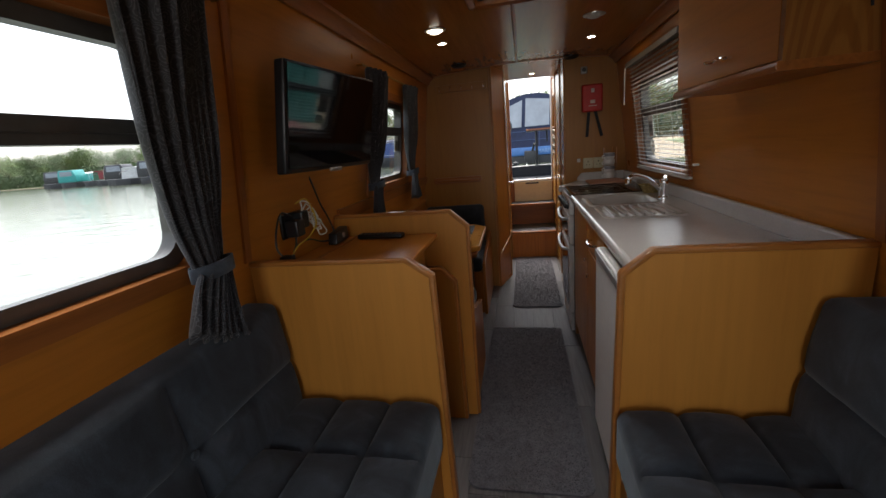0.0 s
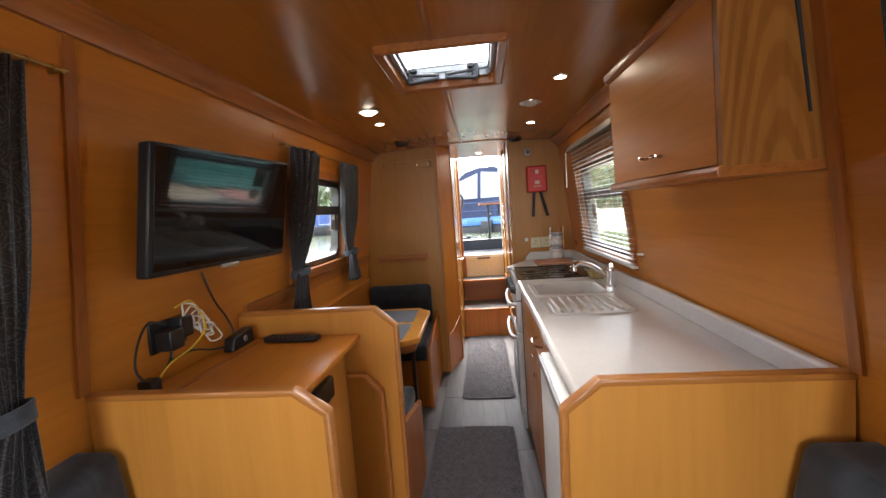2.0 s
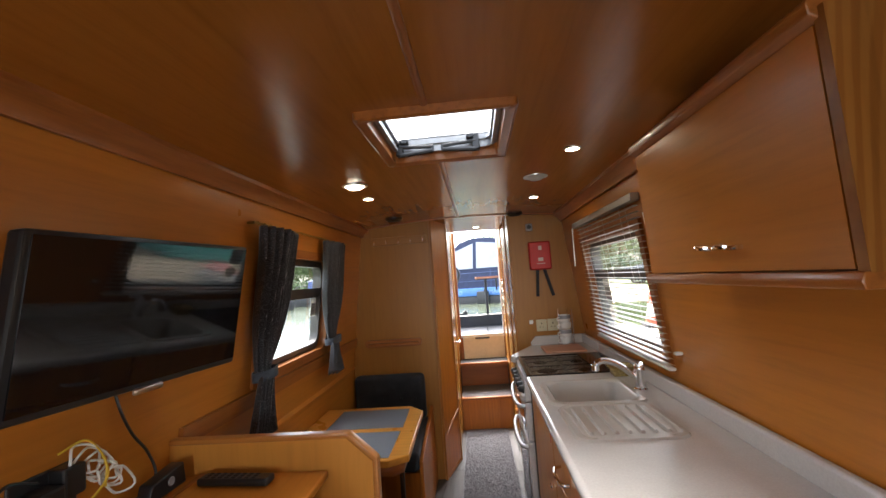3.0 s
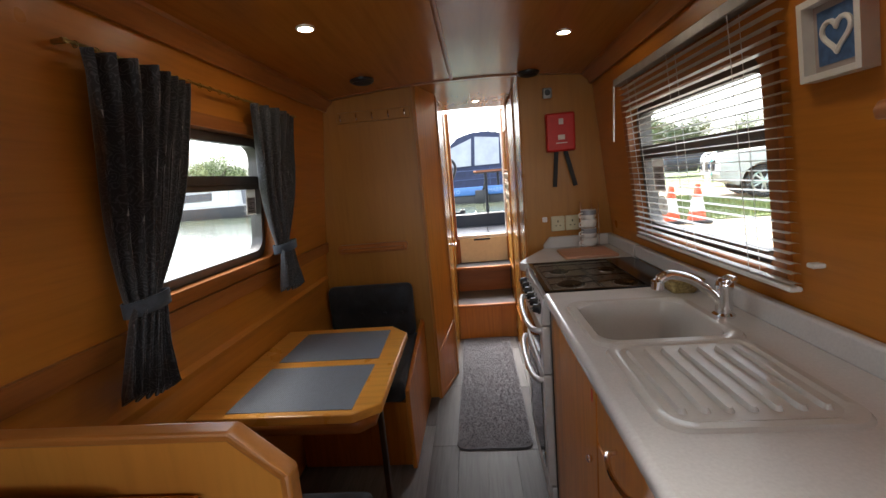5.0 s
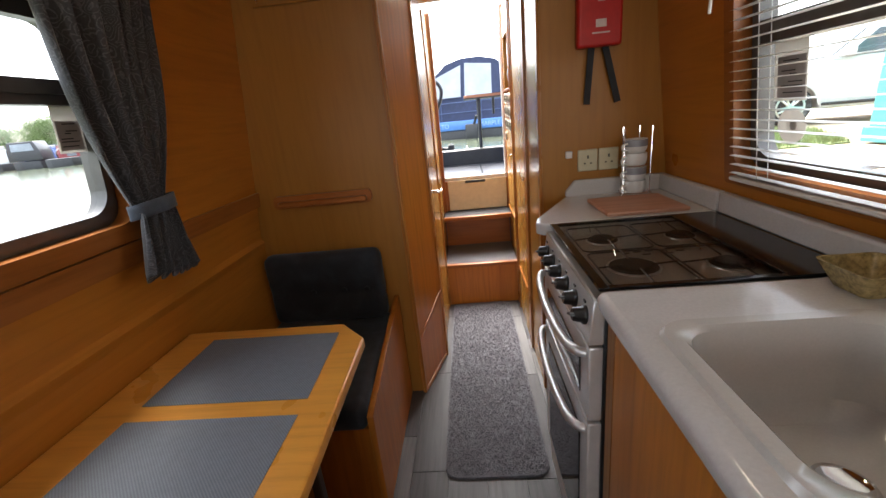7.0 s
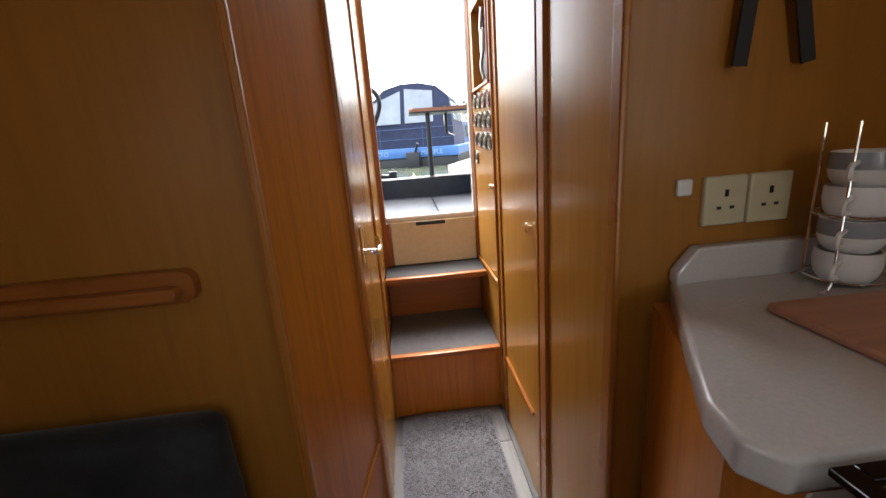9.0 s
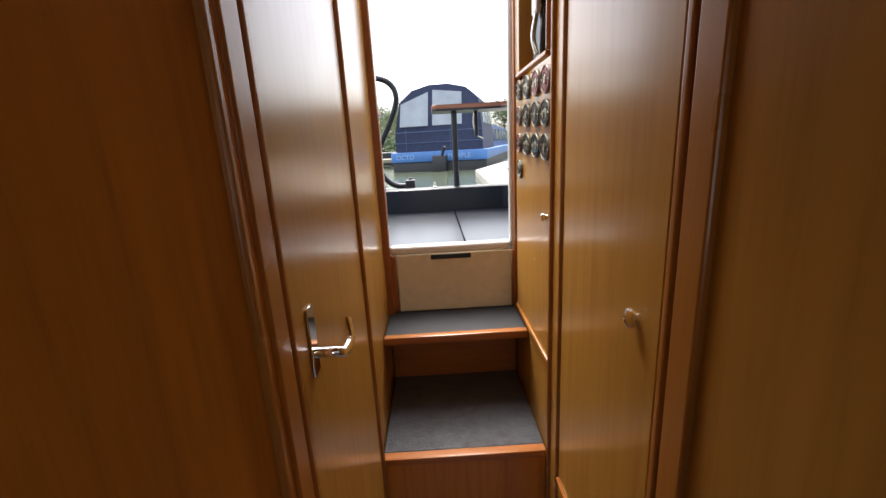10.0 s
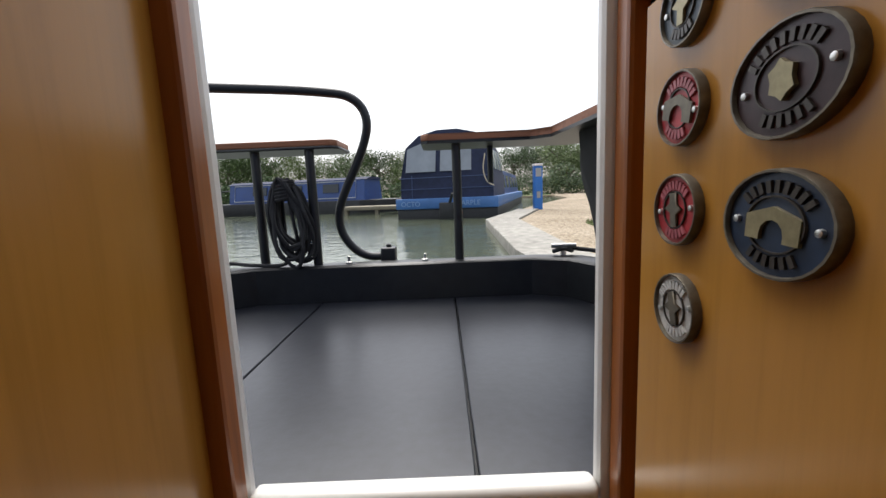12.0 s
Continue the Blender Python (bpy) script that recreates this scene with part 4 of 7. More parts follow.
tap = thing("mixer_tap", (0.79, 2.38, 0.925), "chrome mixer tap with a swivel spout", "tap")
bm = B(); lathe(bm, [(0.028, 0), (0.028, 0.006), (0.021, 0.012), (0.020, 0.075), (0.022, 0.085), (0.02, 0.10), (0.012, 0.108), (0, 0.110)], Matrix.Translation((0.79, 2.38, 0.925)), 20); part("body", bm, CHROME, tap)
bm = B(); tube(bm, curve_pts([(0.785, 2.382, 0.960), (0.75, 2.381, 0.998), (0.70, 2.379, 1.036), (0.645, 2.376, 1.052), (0.615, 2.374, 1.040)], 6), [0.013] * 20 + [0.014] * 5, 12); part("spout", bm, CHROME, tap)
bm = B(); lathe(bm, [(0.012, 0), (0.017, 0.004), (0.017, 0.026), (0.012, 0.03), (0, 0.03)], Matrix.Translation((0.612, 2.374, 1.012)), 14); part("outlet", bm, CHROME, tap)
bm = B(); tube(bm, curve_pts([(0.79, 2.38, 1.028), (0.785, 2.35, 1.042), (0.775, 2.31, 1.046)], 5), [0.011, 0.011, 0.010, 0.010, 0.009, 0.009, 0.008, 0.008, 0.008, 0.008, 0.007], 10); part("lever", bm, CHROME, tap)


def fronts(th, y0, y1, z0, z1, mat=W_UP, x=0.372):
    bm = B(); box(bm, x, x + 0.018, y0 + 0.003, y1 - 0.003, z0, z1, 0.004); return part("door", bm, mat, th)


def bow_handle(p, x, y0, y1, z, out=0.03):
    bm = B()
    tube(bm, curve_pts([(x, y0, z), (x - out * 0.7, y0 + 0.012, z), (x - out, (y0 + y1) / 2, z), (x - out * 0.7, y1 - 0.012, z), (x, y1, z)], 6), 0.0055, 8)
    part("handle", bm, CHROME, p, "chrome bow handle")


def base_unit(y0, y1, label, drawer=None):
    th = thing("base_cabinet", (0.62, (y0 + y1) / 2, 0), label, "cabinet", "galley cabinets")
    bm = B(); box(bm, 0.39, 0.86, y0, y1, 0.09, 0.70); box(bm, 0.39, 0.42, y0, y1, 0.70, 0.884); part("carcass", bm, W_BULK, th, smooth=0)
    bm = B(); box(bm, 0.395, 0.86, y0, y1, 0.0, 0.09); part("plinth", bm, W_TRIM, th)
    return th


fg = thing("fridge", (0.6, 1.44, 0), "white under-counter fridge beside the partition", "fridge")
bm = B(); box(bm, 0.385, 0.86, 1.175, 1.69, 0.02, 0.86, 0.004, 1); part("cabinet", bm, WHITE, fg)
bm = B(); box(bm, 0.338, 0.383, 1.18, 1.685, 0.075, 0.855, 0.012, 3); dd = part("door", bm, WHITE, fg)
bm = B(); box(bm, 0.331, 0.342, 1.20, 1.67, 0.822, 0.85, 0.005); part("grip", bm, ALU_GREY, dd, "grey grip strip")
bm = B(); box(bm, 0.36, 0.383, 1.18, 1.685, 0.0, 0.07, 0.003, 1); part("kick_plate", bm, ALU_GREY, fg)

c1 = base_unit(1.695, 2.125, "honey veneered base cabinet with drawer and chrome bow handle")
dw = fronts(c1, 1.695, 2.125, 0.735, 0.878); bow_handle(dw, 0.372, 1.86, 1.99, 0.806)
dr1 = fronts(c1, 1.695, 2.125, 0.095, 0.729); knob(dr1, 0.372, 2.085, 0.60, -1, 0.013)
c2 = base_unit(2.125, 2.69, "honey veneered base cabinet under the sink with one knob")
dr2 = fronts(c2, 2.125, 2.65, 0.095, 0.878); knob(dr2, 0.372, 2.165, 0.66, -1, 0.010)
bm = B(); box(bm, 0.3705, 0.3725, 2.155, 2.163, 0.815, 0.845); part("tag", bm, RED, dr2, "small red and white tag")
bm = B(); box(bm, 0.374, 0.86, 2.652, 2.694, 0.0, 0.884, 0.002, 1); part("end_panel", bm, W_OAK, c2)

# wall cupboard over the worktop
wcu = thing("wall_cupboard", (0.72, 1.43, 1.4), "honey veneered wall cupboard with an oak grained end and chrome handle", "cupboard")
CF, CT = 0.648, 0.638   # front face at foot and head
bm = B()
hexa(bm, [(CF + 0.02, 1.168, 1.41), (CX + half(1.41), 1.168, 1.41), (CX + half(1.41), 1.81, 1.41), (CF + 0.02, 1.81, 1.41),
          (CT + 0.02, 1.168, 1.77), (CX + half(1.77), 1.168, 1.77), (CX + half(1.77), 1.81, 1.77), (CT + 0.02, 1.81, 1.77)])
part("body", bm, W_OAK, wcu, smooth=0)
bm = B()
hexa(bm, [(CF, 1.172, 1.415), (CF + 0.018, 1.172, 1.415), (CF + 0.018, 1.807, 1.415), (CF, 1.807, 1.415),
          (CT, 1.172, 1.755), (CT + 0.018, 1.172, 1.755), (CT + 0.018, 1.807, 1.755), (CT, 1.807, 1.755)])
cd = part("door", bm, W_WALL, wcu, smooth=0)
bm = B()
zz = 1.465; xx = CF - (CF - CT) * (zz - 1.415) / 0.34
tube(bm, curve_pts([(xx, 1.395, zz - 0.004), (xx - 0.018, 1.40, zz - 0.004), (xx - 0.022, 1.43, zz), (xx - 0.016, 1.46, zz - 0.002), (xx - 0.022, 1.49, zz), (xx - 0.018, 1.52, zz + 0.004), (xx, 1.525, zz + 0.004)], 5), 0.0055, 8)
part("handle", bm, CHROME, cd, "chrome bow handle")
bm = B()
prism(bm, [(CF - 0.014, 1.40), (CF - 0.010, 1.388), (CX + half(1.4) - 0.001, 1.388), (CX + half(1.4) - 0.001, 1.412), (CF - 0.008, 1.412)], "y", 1.150, 1.818, 0.003)
part("bottom_moulding", bm, W_TRIM, wcu)
bm = B()
prism(bm, [(CT - 0.016, 1.782), (CT - 0.014, 1.766), (CT + 0.012, 1.752), (CT + 0.03, 1.752), (CT + 0.03, 1.790), (CT - 0.012, 1.790)], "y", 1.160, 1.818, 0.003)
part("cornice", bm, W_TRIM, wcu)
bm = B()
hexa(bm, [(CF - 0.001, 1.150, 1.41), (CX + half(1.41) + 0.001, 1.150, 1.41), (CX + half(1.41) + 0.001, 1.1675, 1.41), (CF - 0.001, 1.1675, 1.41),
          (CT - 0.001, 1.150, 1.775), (CX + half(1.775) + 0.001, 1.150, 1.775), (CX + half(1.775) + 0.001, 1.1675, 1.775), (CT - 0.001, 1.1675, 1.775)])
part("end_board", bm, W_OAK, wcu, "oak grained end board", smooth=0)
# thin black strip drawn for the shadow between cupboard end and wall
bm = B(); hexa(bm, [(CX + half(1.50) - 0.030, 1.146, 1.50), (CX + half(1.50) - 0.026, 1.146, 1.50), (CX + half(1.50) - 0.026, 1.151, 1.50), (CX + half(1.50) - 0.030, 1.151, 1.50),
                    (CX + half(1.77) - 0.034, 1.146, 1.77), (CX + half(1.77) - 0.026, 1.146, 1.77), (CX + half(1.77) - 0.026, 1.151, 1.77), (CX + half(1.77) - 0.034, 1.151, 1.77)])
part("end_strip", bm, BLACK_SOFT, wcu, "black strip standing in for the shadow gap at the wall", smooth=0)

# framed picture beyond it
pf = thing("picture", (0.80, 2.12, 1.56), "small white box frame with a blue and white picture", "picture")
bm = B()
for a, b, c, d in ((2.035, 2.170, 1.488, 1.500), (2.035, 2.170, 1.625, 1.637), (2.035, 2.047, 1.50, 1.625), (2.158, 2.170, 1.50, 1.625)):
    side_box(bm, 1, a, b, c, d, -0.030, 0.001)
part("frame", bm, WHITE, pf)
bm = B(); side_box(bm, 1, 2.047, 2.158, 1.50, 1.625, -0.008, 0.0005); mt = part("mount", bm, plain("mount_card", (0.42, 0.36, 0.33), 0.8), pf)
bm = B(); side_box(bm, 1, 2.060, 2.146, 1.514, 1.612, -0.011, -0.0075); part("print", bm, plain("blue_print", (0.06, 0.13, 0.28), 0.6, 0, 0.3, 60), pf)
heart = [(16 * math.sin(w) ** 3, 13 * math.cos(w) - 5 * math.cos(2 * w) - 2 * math.cos(3 * w) - math.cos(4 * w)) for w in np.linspace(0, 2 * math.pi, 33)[:-1]]
bm = B(); tube(bm, [side_pt(1, 2.103 + 0.0019 * a, 1.565 + 0.0020 * b, -0.012) for a, b in heart], 0.005, 6, closed=True); part("motif", bm, WHITE, pf, "white heart outline")

# venetian blind at the galley window
bl = thing("venetian_blind", (0.795, 2.66, 1.7), "white slatted venetian blind lowered with slats open", "blind")
def BXZ(z):
    """The blind hangs parallel to the leaning wall."""
    return CX + half(z) - 0.030


BX = BXZ(1.70)
bm = B(); box(bm, BX - 0.020, BX + 0.016, 2.20, 3.165, 1.690, 1.722, 0.003, 1); part("headrail", bm, ALU_GREY, bl)
bm = B(); box(bm, BXZ(1.04) - 0.014, BXZ(1.04) + 0.014, 2.215, 3.135, 1.034, 1.046, 0.003, 1); part("bottom_rail", bm, WHITE, bl)
SLAT = plain("slat_white", (0.66, 0.64, 0.60), 0.35, 0.1, 0.04)
slat_me = None
for k in range(27):
    z = 1.055 + 0.0238 * k
    if slat_me is None:
        bm = B()
        v = [[bm.verts.new((dx, y, dz)) for y in (2.215, 3.135)] for dx, dz in ((-0.0115, -0.0008), (-0.004, 0.0010), (0.004, 0.0010), (0.0115, -0.0008), (0.0115, -0.0012), (0.004, 0.0005), (-0.004, 0.0005), (-0.0115, -0.0012))]
        for i in range(8):
            bm.faces.new((v[i][0], v[i][1], v[(i + 1) % 8][1], v[(i + 1) % 8][0]))
        slat_me = link_mesh("slat", bm, SLAT, 60)
    ob = new("slat", slat_me)
    ob.parent = bl
    ob.matrix_parent_inverse = Matrix.Translation(-Vector((0.795, 2.66, 1.7)))
    ob.matrix_basis = Matrix.Translation((BXZ(z), 0, z))
for y in (2.36, 2.68, 3.02):
    bm = B()
    for dx in (-0.0135, 0.0135):
        tube(bm, [(BXZ(1.04) + dx, y, 1.04), (BX + dx, y, 1.69)], 0.0009, 4)
    part("ladder_cord", bm, WHITE, bl)
bm = B(); tube(bm, [(BX - 0.024, 3.14, 1.69), (BX - 0.026, 3.145, 1.46)], 0.004, 8); part("tilt_wand", bm, WHITE, bl)
bm = B(); box(bm, BXZ(1.1) + 0.002, BXZ(1.1) + 0.03, 2.168, 2.190, 1.10, 1.112, 0.004); part("clip", bm, WHITE, bl)

# papers on the panes
def sheet_mat(name, col, through_part):
    """Thin paper or plastic: part of the light shines through it."""
    m = plain(name, col, 0.8, 0, 0.05)
    n, l = m.node_tree.nodes, m.node_tree.links
    t, x = n.new("ShaderNodeBsdfTranslucent"), n.new("ShaderNodeMixShader")
    t.inputs[0].default_value, x.inputs[0].default_value = (*col, 1), through_part
    l.new(n["Principled BSDF"].outputs[0], x.inputs[1]); l.new(t.outputs[0], x.inputs[2]); l.new(x.outputs[0], n["Material Output"].inputs[0])
    return m


PAPER = sheet_mat("paper", (0.66, 0.63, 0.58), 0.45)
GREY_PRINT = sheet_mat("grey_print", (0.46, 0.42, 0.40), 0.5)
for s, y0, y1, z0, z1 in ((1, 2.995, 3.10, 1.235, 1.372), (-1, 2.868, 2.945, 1.285, 1.392)):
    nt = thing("window_notice", side_pt(s, (y0 + y1) / 2, z0, 0.045), "printed paper notice stuck inside the window pane", "notice")
    bm = B(); side_box(bm, s, y0, y1, z0, z1, 0.0465, 0.0475); part("sheet", bm, PAPER, nt, smooth=0)
    bm = B(); side_box(bm, s, y0 + 0.004, y1 - 0.012, z0 + 0.006, z1 - 0.035, 0.0458, 0.0463); part("print_block", bm, GREY_PRINT, nt, smooth=0)
    bm = B()
    for f, a, b in ((0.90, 0.25, 0.80), (0.66, 0.35, 0.85), (0.58, 0.30, 0.55), (0.40, 0.10, 0.60), (0.30, 0.10, 0.85), (0.14, 0.08, 0.78)):
        zc = z0 + 0.006 + f * (z1 - z0 - 0.041)
        side_box(bm, s, y0 + 0.004 + a * (y1 - y0 - 0.016), y0 + 0.004 + b * (y1 - y0 - 0.016), zc - 0.0012, zc + 0.0012, 0.0452, 0.0456)
    tagged(part("print_lines", bm, BLACK, nt, "unreadable printed lines", smooth=0), kind="stuff")
ds = thing("window_disc", side_pt(1, 3.034, 1.176, 0.045), "round white disc stuck inside the window pane", "sticker")
bm = B(); a = [bm.verts.new(side_pt(1, 3.034 + 0.046 * math.cos(w), 1.176 + 0.042 * math.sin(w), 0.0445)) for w in np.linspace(0, 2 * math.pi, 25)[:-1]]
bm.faces.new(a); o = part("disc", bm, PAPER, ds, smooth=0); o.modifiers.new("t", "SOLIDIFY").thickness = 0.0008
bm = B(); a = [bm.verts.new(side_pt(1, 3.026 + 0.011 * math.cos(w), 1.178 + 0.012 * math.sin(w), 0.0425)) for w in np.linspace(0, 2 * math.pi, 13)[:-1]]
bm.faces.new(a); o = part("hub", bm, GREY_PRINT, ds, smooth=0); o.modifiers.new("t", "SOLIDIFY").thickness = 0.0008

# cooker
def round_frame(a0, a1, b0, b1, z):
    return [(x, y, z) for x, y in round_rect(a0, a1, b0, b1, 0.02, 3)]


ck = thing("cooker", (0.6, 2.95, 0), "silver slot-in gas cooker with smoked glass lid shut", "cooker")
bm = B(); box(bm, 0.372, 0.86, 2.702, 3.208, 0.03, 0.893, 0.003, 1); part("body", bm, BLACK, ck)
bm = B(); box(bm, 0.350, 0.842, 2.705, 3.205, 0.893, 0.905, 0.004, 1); part("hob_plate", bm, HOB, ck, "grey enamel hob")
BURNER = plain("burner_black", (0.006, 0.006, 0.006), 0.6, 0, 0.2)
for bx, by, br in ((0.485, 2.86, 0.045), (0.48, 3.07, 0.034), (0.69, 2.84, 0.036), (0.685, 3.06, 0.030)):
    bm = B(); lathe(bm, [(br * 1.25, 0.905), (br * 1.2, 0.909), (br * 0.9, 0.910), (br * 0.88, 0.915), (0, 0.917)], Matrix.Translation((bx, by, 0)), 18); part("burner", bm, BURNER, ck, "black burner cap")
    bm = B(); lathe(bm, [(br * 1.34, 0.9052), (br * 1.31, 0.9085), (br * 1.22, 0.9085), (br * 1.22, 0.9052)], Matrix.Translation((bx, by, 0)), 18); part("burner_ring", bm, STEEL, ck, "steel burner ring")
for y0, y1, ym in ((2.735, 2.950, 2.85), (2.962, 3.178, 3.065)):
    bm = B()
    for x0, x1, xm in ((0.400, 0.578, 0.485), (0.588, 0.770, 0.690)):
        tube(bm, round_frame(x0, x1, y0, y1, 0.9135), 0.0024, 6, closed=True)
        for p, q in (((x0, ym), (xm - 0.030, ym)), ((xm + 0.030, ym), (x1, ym)), ((xm, y0), (xm, ym - 0.030)), ((xm, ym + 0.030), (xm, y1))):
            tube(bm, [(*p, 0.9135), (*q, 0.9175)], 0.0024, 6)
    part("pan_support", bm, BLACK, ck, "black wire pan support")
    for x in (0.46, 0.66):
        bm = B(); tube(bm, [(x, ym + 0.055, 0.9185), (x + 0.012, ym + 0.105, 0.9185)], 0.0020, 6); part("support_clip", bm, CHROME, ck, "bright wire end")
for k, (bx, by) in enumerate(((0.50, 2.952), (0.53, 2.957), (0.56, 2.960), (0.59, 2.957), (0.545, 2.935), (0.60, 2.935), (0.63, 2.945))):
    bm = B(); box(bm, bx - 0.010, bx + 0.010, by - 0.0035, by + 0.0035, 0.9052, 0.9075, 0.001, 1); part("vent_slot", bm, BLACK, ck)
bm = B(); box(bm, 0.362, 0.845, 2.71, 3.20, 0.922, 0.9265, 0.002, 1); o = part("glass_lid", bm, HOB_GLASS, ck, "smoked glass lid")
bm = B()
for a, b, c, d in ((0.360, 0.380, 2.708, 3.202), (0.72, 0.847, 2.708, 3.202), (0.380, 0.72, 2.708, 2.722), (0.380, 0.72, 3.186, 3.202)):
    box(bm, a, b, c, d, 0.9205, 0.9282, 0.001, 1)
part("lid_border", bm, plain("black_glass", (0.006, 0.006, 0.006), 0.12), ck, "black printed glass border")
bm = B(); prism(bm, [(0.372, 0.80), (0.338, 0.80), (0.350, 0.902), (0.372, 0.902)], "y", 2.703, 3.207, 0.003, 1); cp = part("control_panel", bm, SILVER, ck)
for k in range(6):
    y = 2.745 + 0.083 * k
    bm = B()
    lathe(bm, [(0.021, 0), (0.021, 0.006), (0.017, 0.010), (0.015, 0.026), (0.012, 0.029), (0, 0.029)], Matrix.Translation((0.344, y, 0.852)) @ pose(0, 0, 0, 0, -83, 0), 18)
    t = bmesh.new(); hexa(t, [(-0.004, -0.015, 0.028), (0.004, -0.015, 0.028), (0.004, 0.015, 0.028), (-0.004, 0.015, 0.028), (-0.002, -0.014, 0.036), (0.002, -0.014, 0.036), (0.002, 0.014, 0.036), (-0.002, 0.014, 0.036)])
    join(bm, t, Matrix.Translation((0.344, y, 0.852)) @ pose(0, 0, 0, 0, -83, 0) @ pose(0, 0, 0, 0, 0, 20))
    part("control_knob", bm, BLACK, cp, "black control knob")
    bm = B(); box(bm, 0.3405, 0.3435, y - 0.006, y + 0.006, 0.882, 0.887); part("knob_mark", bm, BLACK, cp)
for z0, z1, zh in ((0.605, 0.793, 0.772), (0.13, 0.598, 0.572)):
    bm = B(); box(bm, 0.340, 0.372, 2.706, 3.204, z0, z1, 0.005); dr = part("oven_door", bm, SILVER, ck)
    bm = B(); box(bm, 0.3375, 0.342, 2.765, 3.145, z0 + 0.035, z1 - 0.055, 0.003, 1); part("door_glass", bm, SCREEN, dr, "dark oven glass")
    bm = B()
    tube(bm, curve_pts([(0.342, 2.725, zh), (0.324, 2.735, zh), (0.310, 2.80, zh - 0.010), (0.304, 2.955, zh - 0.016), (0.310, 3.11, zh - 0.010), (0.324, 3.175, zh), (0.342, 3.185, zh)], 6), 0.011, 12)
    part("door_handle", bm, SATIN, dr, "curved satin silver handle")
bm = B(); box(bm, 0.352, 0.372, 2.706, 3.204, 0.0, 0.122, 0.003, 1); part("kick_plate", bm, SILVER, ck)

# board beneath the corner worktop
cb = thing("corner_cabinet", (0.62, 3.42, 0), "veneered corner cabinet with a slanting front", "cabinet", "galley cabinets")
bm = B(); prism(bm, [(0.375, 3.215), (0.86, 3.215), (0.86, 3.612), (0.475, 3.612), (0.372, 3.31)], "z", 0.0, 0.884); part("carcass", bm, W_UP, cb, smooth=0)

# small things on the corner worktop
bd = thing("chopping_board", (0.67, 3.35, 0.925), "pinkish wooden chopping board lying flat", "chopping board")
bm = B(); box(bm, 0.545, 0.80, 3.232, 3.462, 0.9255, 0.940, 0.006); part("board", bm, wood("board_wood", (0.48, 0.24, 0.15), "x", 0.5, 0.2), bd)
mr = thing("mug_stand", (0.735, 3.52, 0.925), "chrome wire stand with stacked white and grey mugs", "mug stand")
bm = B()
for dx, dy in ((-0.048, -0.020), (0.048, -0.020), (-0.030, 0.045), (0.030, 0.045)):
    tube(bm, [(0.735 + dx * 1.25, 3.52 + dy * 1.25, 0.928), (0.735 + dx, 3.52 + dy, 0.940), (0.735 + dx, 3.52 + dy, 1.175)], 0.0022, 6)
for z in (0.940, 1.040):
    tube(bm, [(0.735 + 0.053 * math.cos(w), 3.525 + 0.053 * math.sin(w), z) for w in np.linspace(0, 2 * math.pi, 17)[:-1]], 0.0018, 6, closed=True)
tube(bm, [(0.675, 3.494, 0.928), (0.655, 3.488, 0.928)], 0.003, 6)
part("wire_frame", bm, CHROME, mr)
MUG_GREY = plain("grey_glaze", (0.27, 0.275, 0.30), 0.25, 0, 0.08)
for k in range(4):
    z = 0.930 + 0.050 * k
    bm = B()
    lathe(bm, [(0.026, z), (0.031, z + 0.003), (0.038, z + 0.013), (0.0405, z + 0.024), (0.041, z + 0.036), (0.040, z + 0.052), (0.037, z + 0.052), (0.036, z + 0.02), (0, z + 0.012)], Matrix.Translation((0.735, 3.525, 0)), 24)
    mug = part("mug", bm, WHITE, mr)
    bm = B(); lathe(bm, [(0.0413, z + 0.027), (0.0418, z + 0.036), (0.0408, z + 0.0515)], Matrix.Translation((0.735, 3.525, 0)), 24, False); part("glaze_band", bm, MUG_GREY if k % 2 else WHITE, mug, "grey glazed band" if k % 2 else "white glazed band")
    bm = B(); tube(bm, curve_pts([(0.735 - 0.036, 3.505, z + 0.038), (0.735 - 0.056, 3.495, z + 0.034), (0.735 - 0.054, 3.497, z + 0.018), (0.735 - 0.032, 3.508, z + 0.014)], 5), 0.004, 6); part("mug_handle", bm, WHITE, mug)
bw = thing("dish", (0.795, 2.635, 0.925), "small square dish of speckled yellow-brown glass", "dish")
bm = B()
rr = [[bm.verts.new((x, y, z)) for x, y in round_rect(0.795 - h, 0.795 + h, 2.635 - h, 2.635 + h, rad, 4)] for h, rad, z in ((0.036, 0.012, 0.9262), (0.058, 0.016, 0.972), (0.054, 0.014, 0.972), (0.033, 0.010, 0.932))]
for a, b in zip(rr, rr[1:]):
    for k in range(len(a)):
        bm.faces.new((a[k], a[(k + 1) % len(a)], b[(k + 1) % len(a)], b[k]))
bm.faces.new(rr[0][::-1]); bm.faces.new(rr[-1])
part("bowl", bm, plain("speckled_glass", (0.34, 0.25, 0.10), 0.25, 0, 0.45, 120), bw)

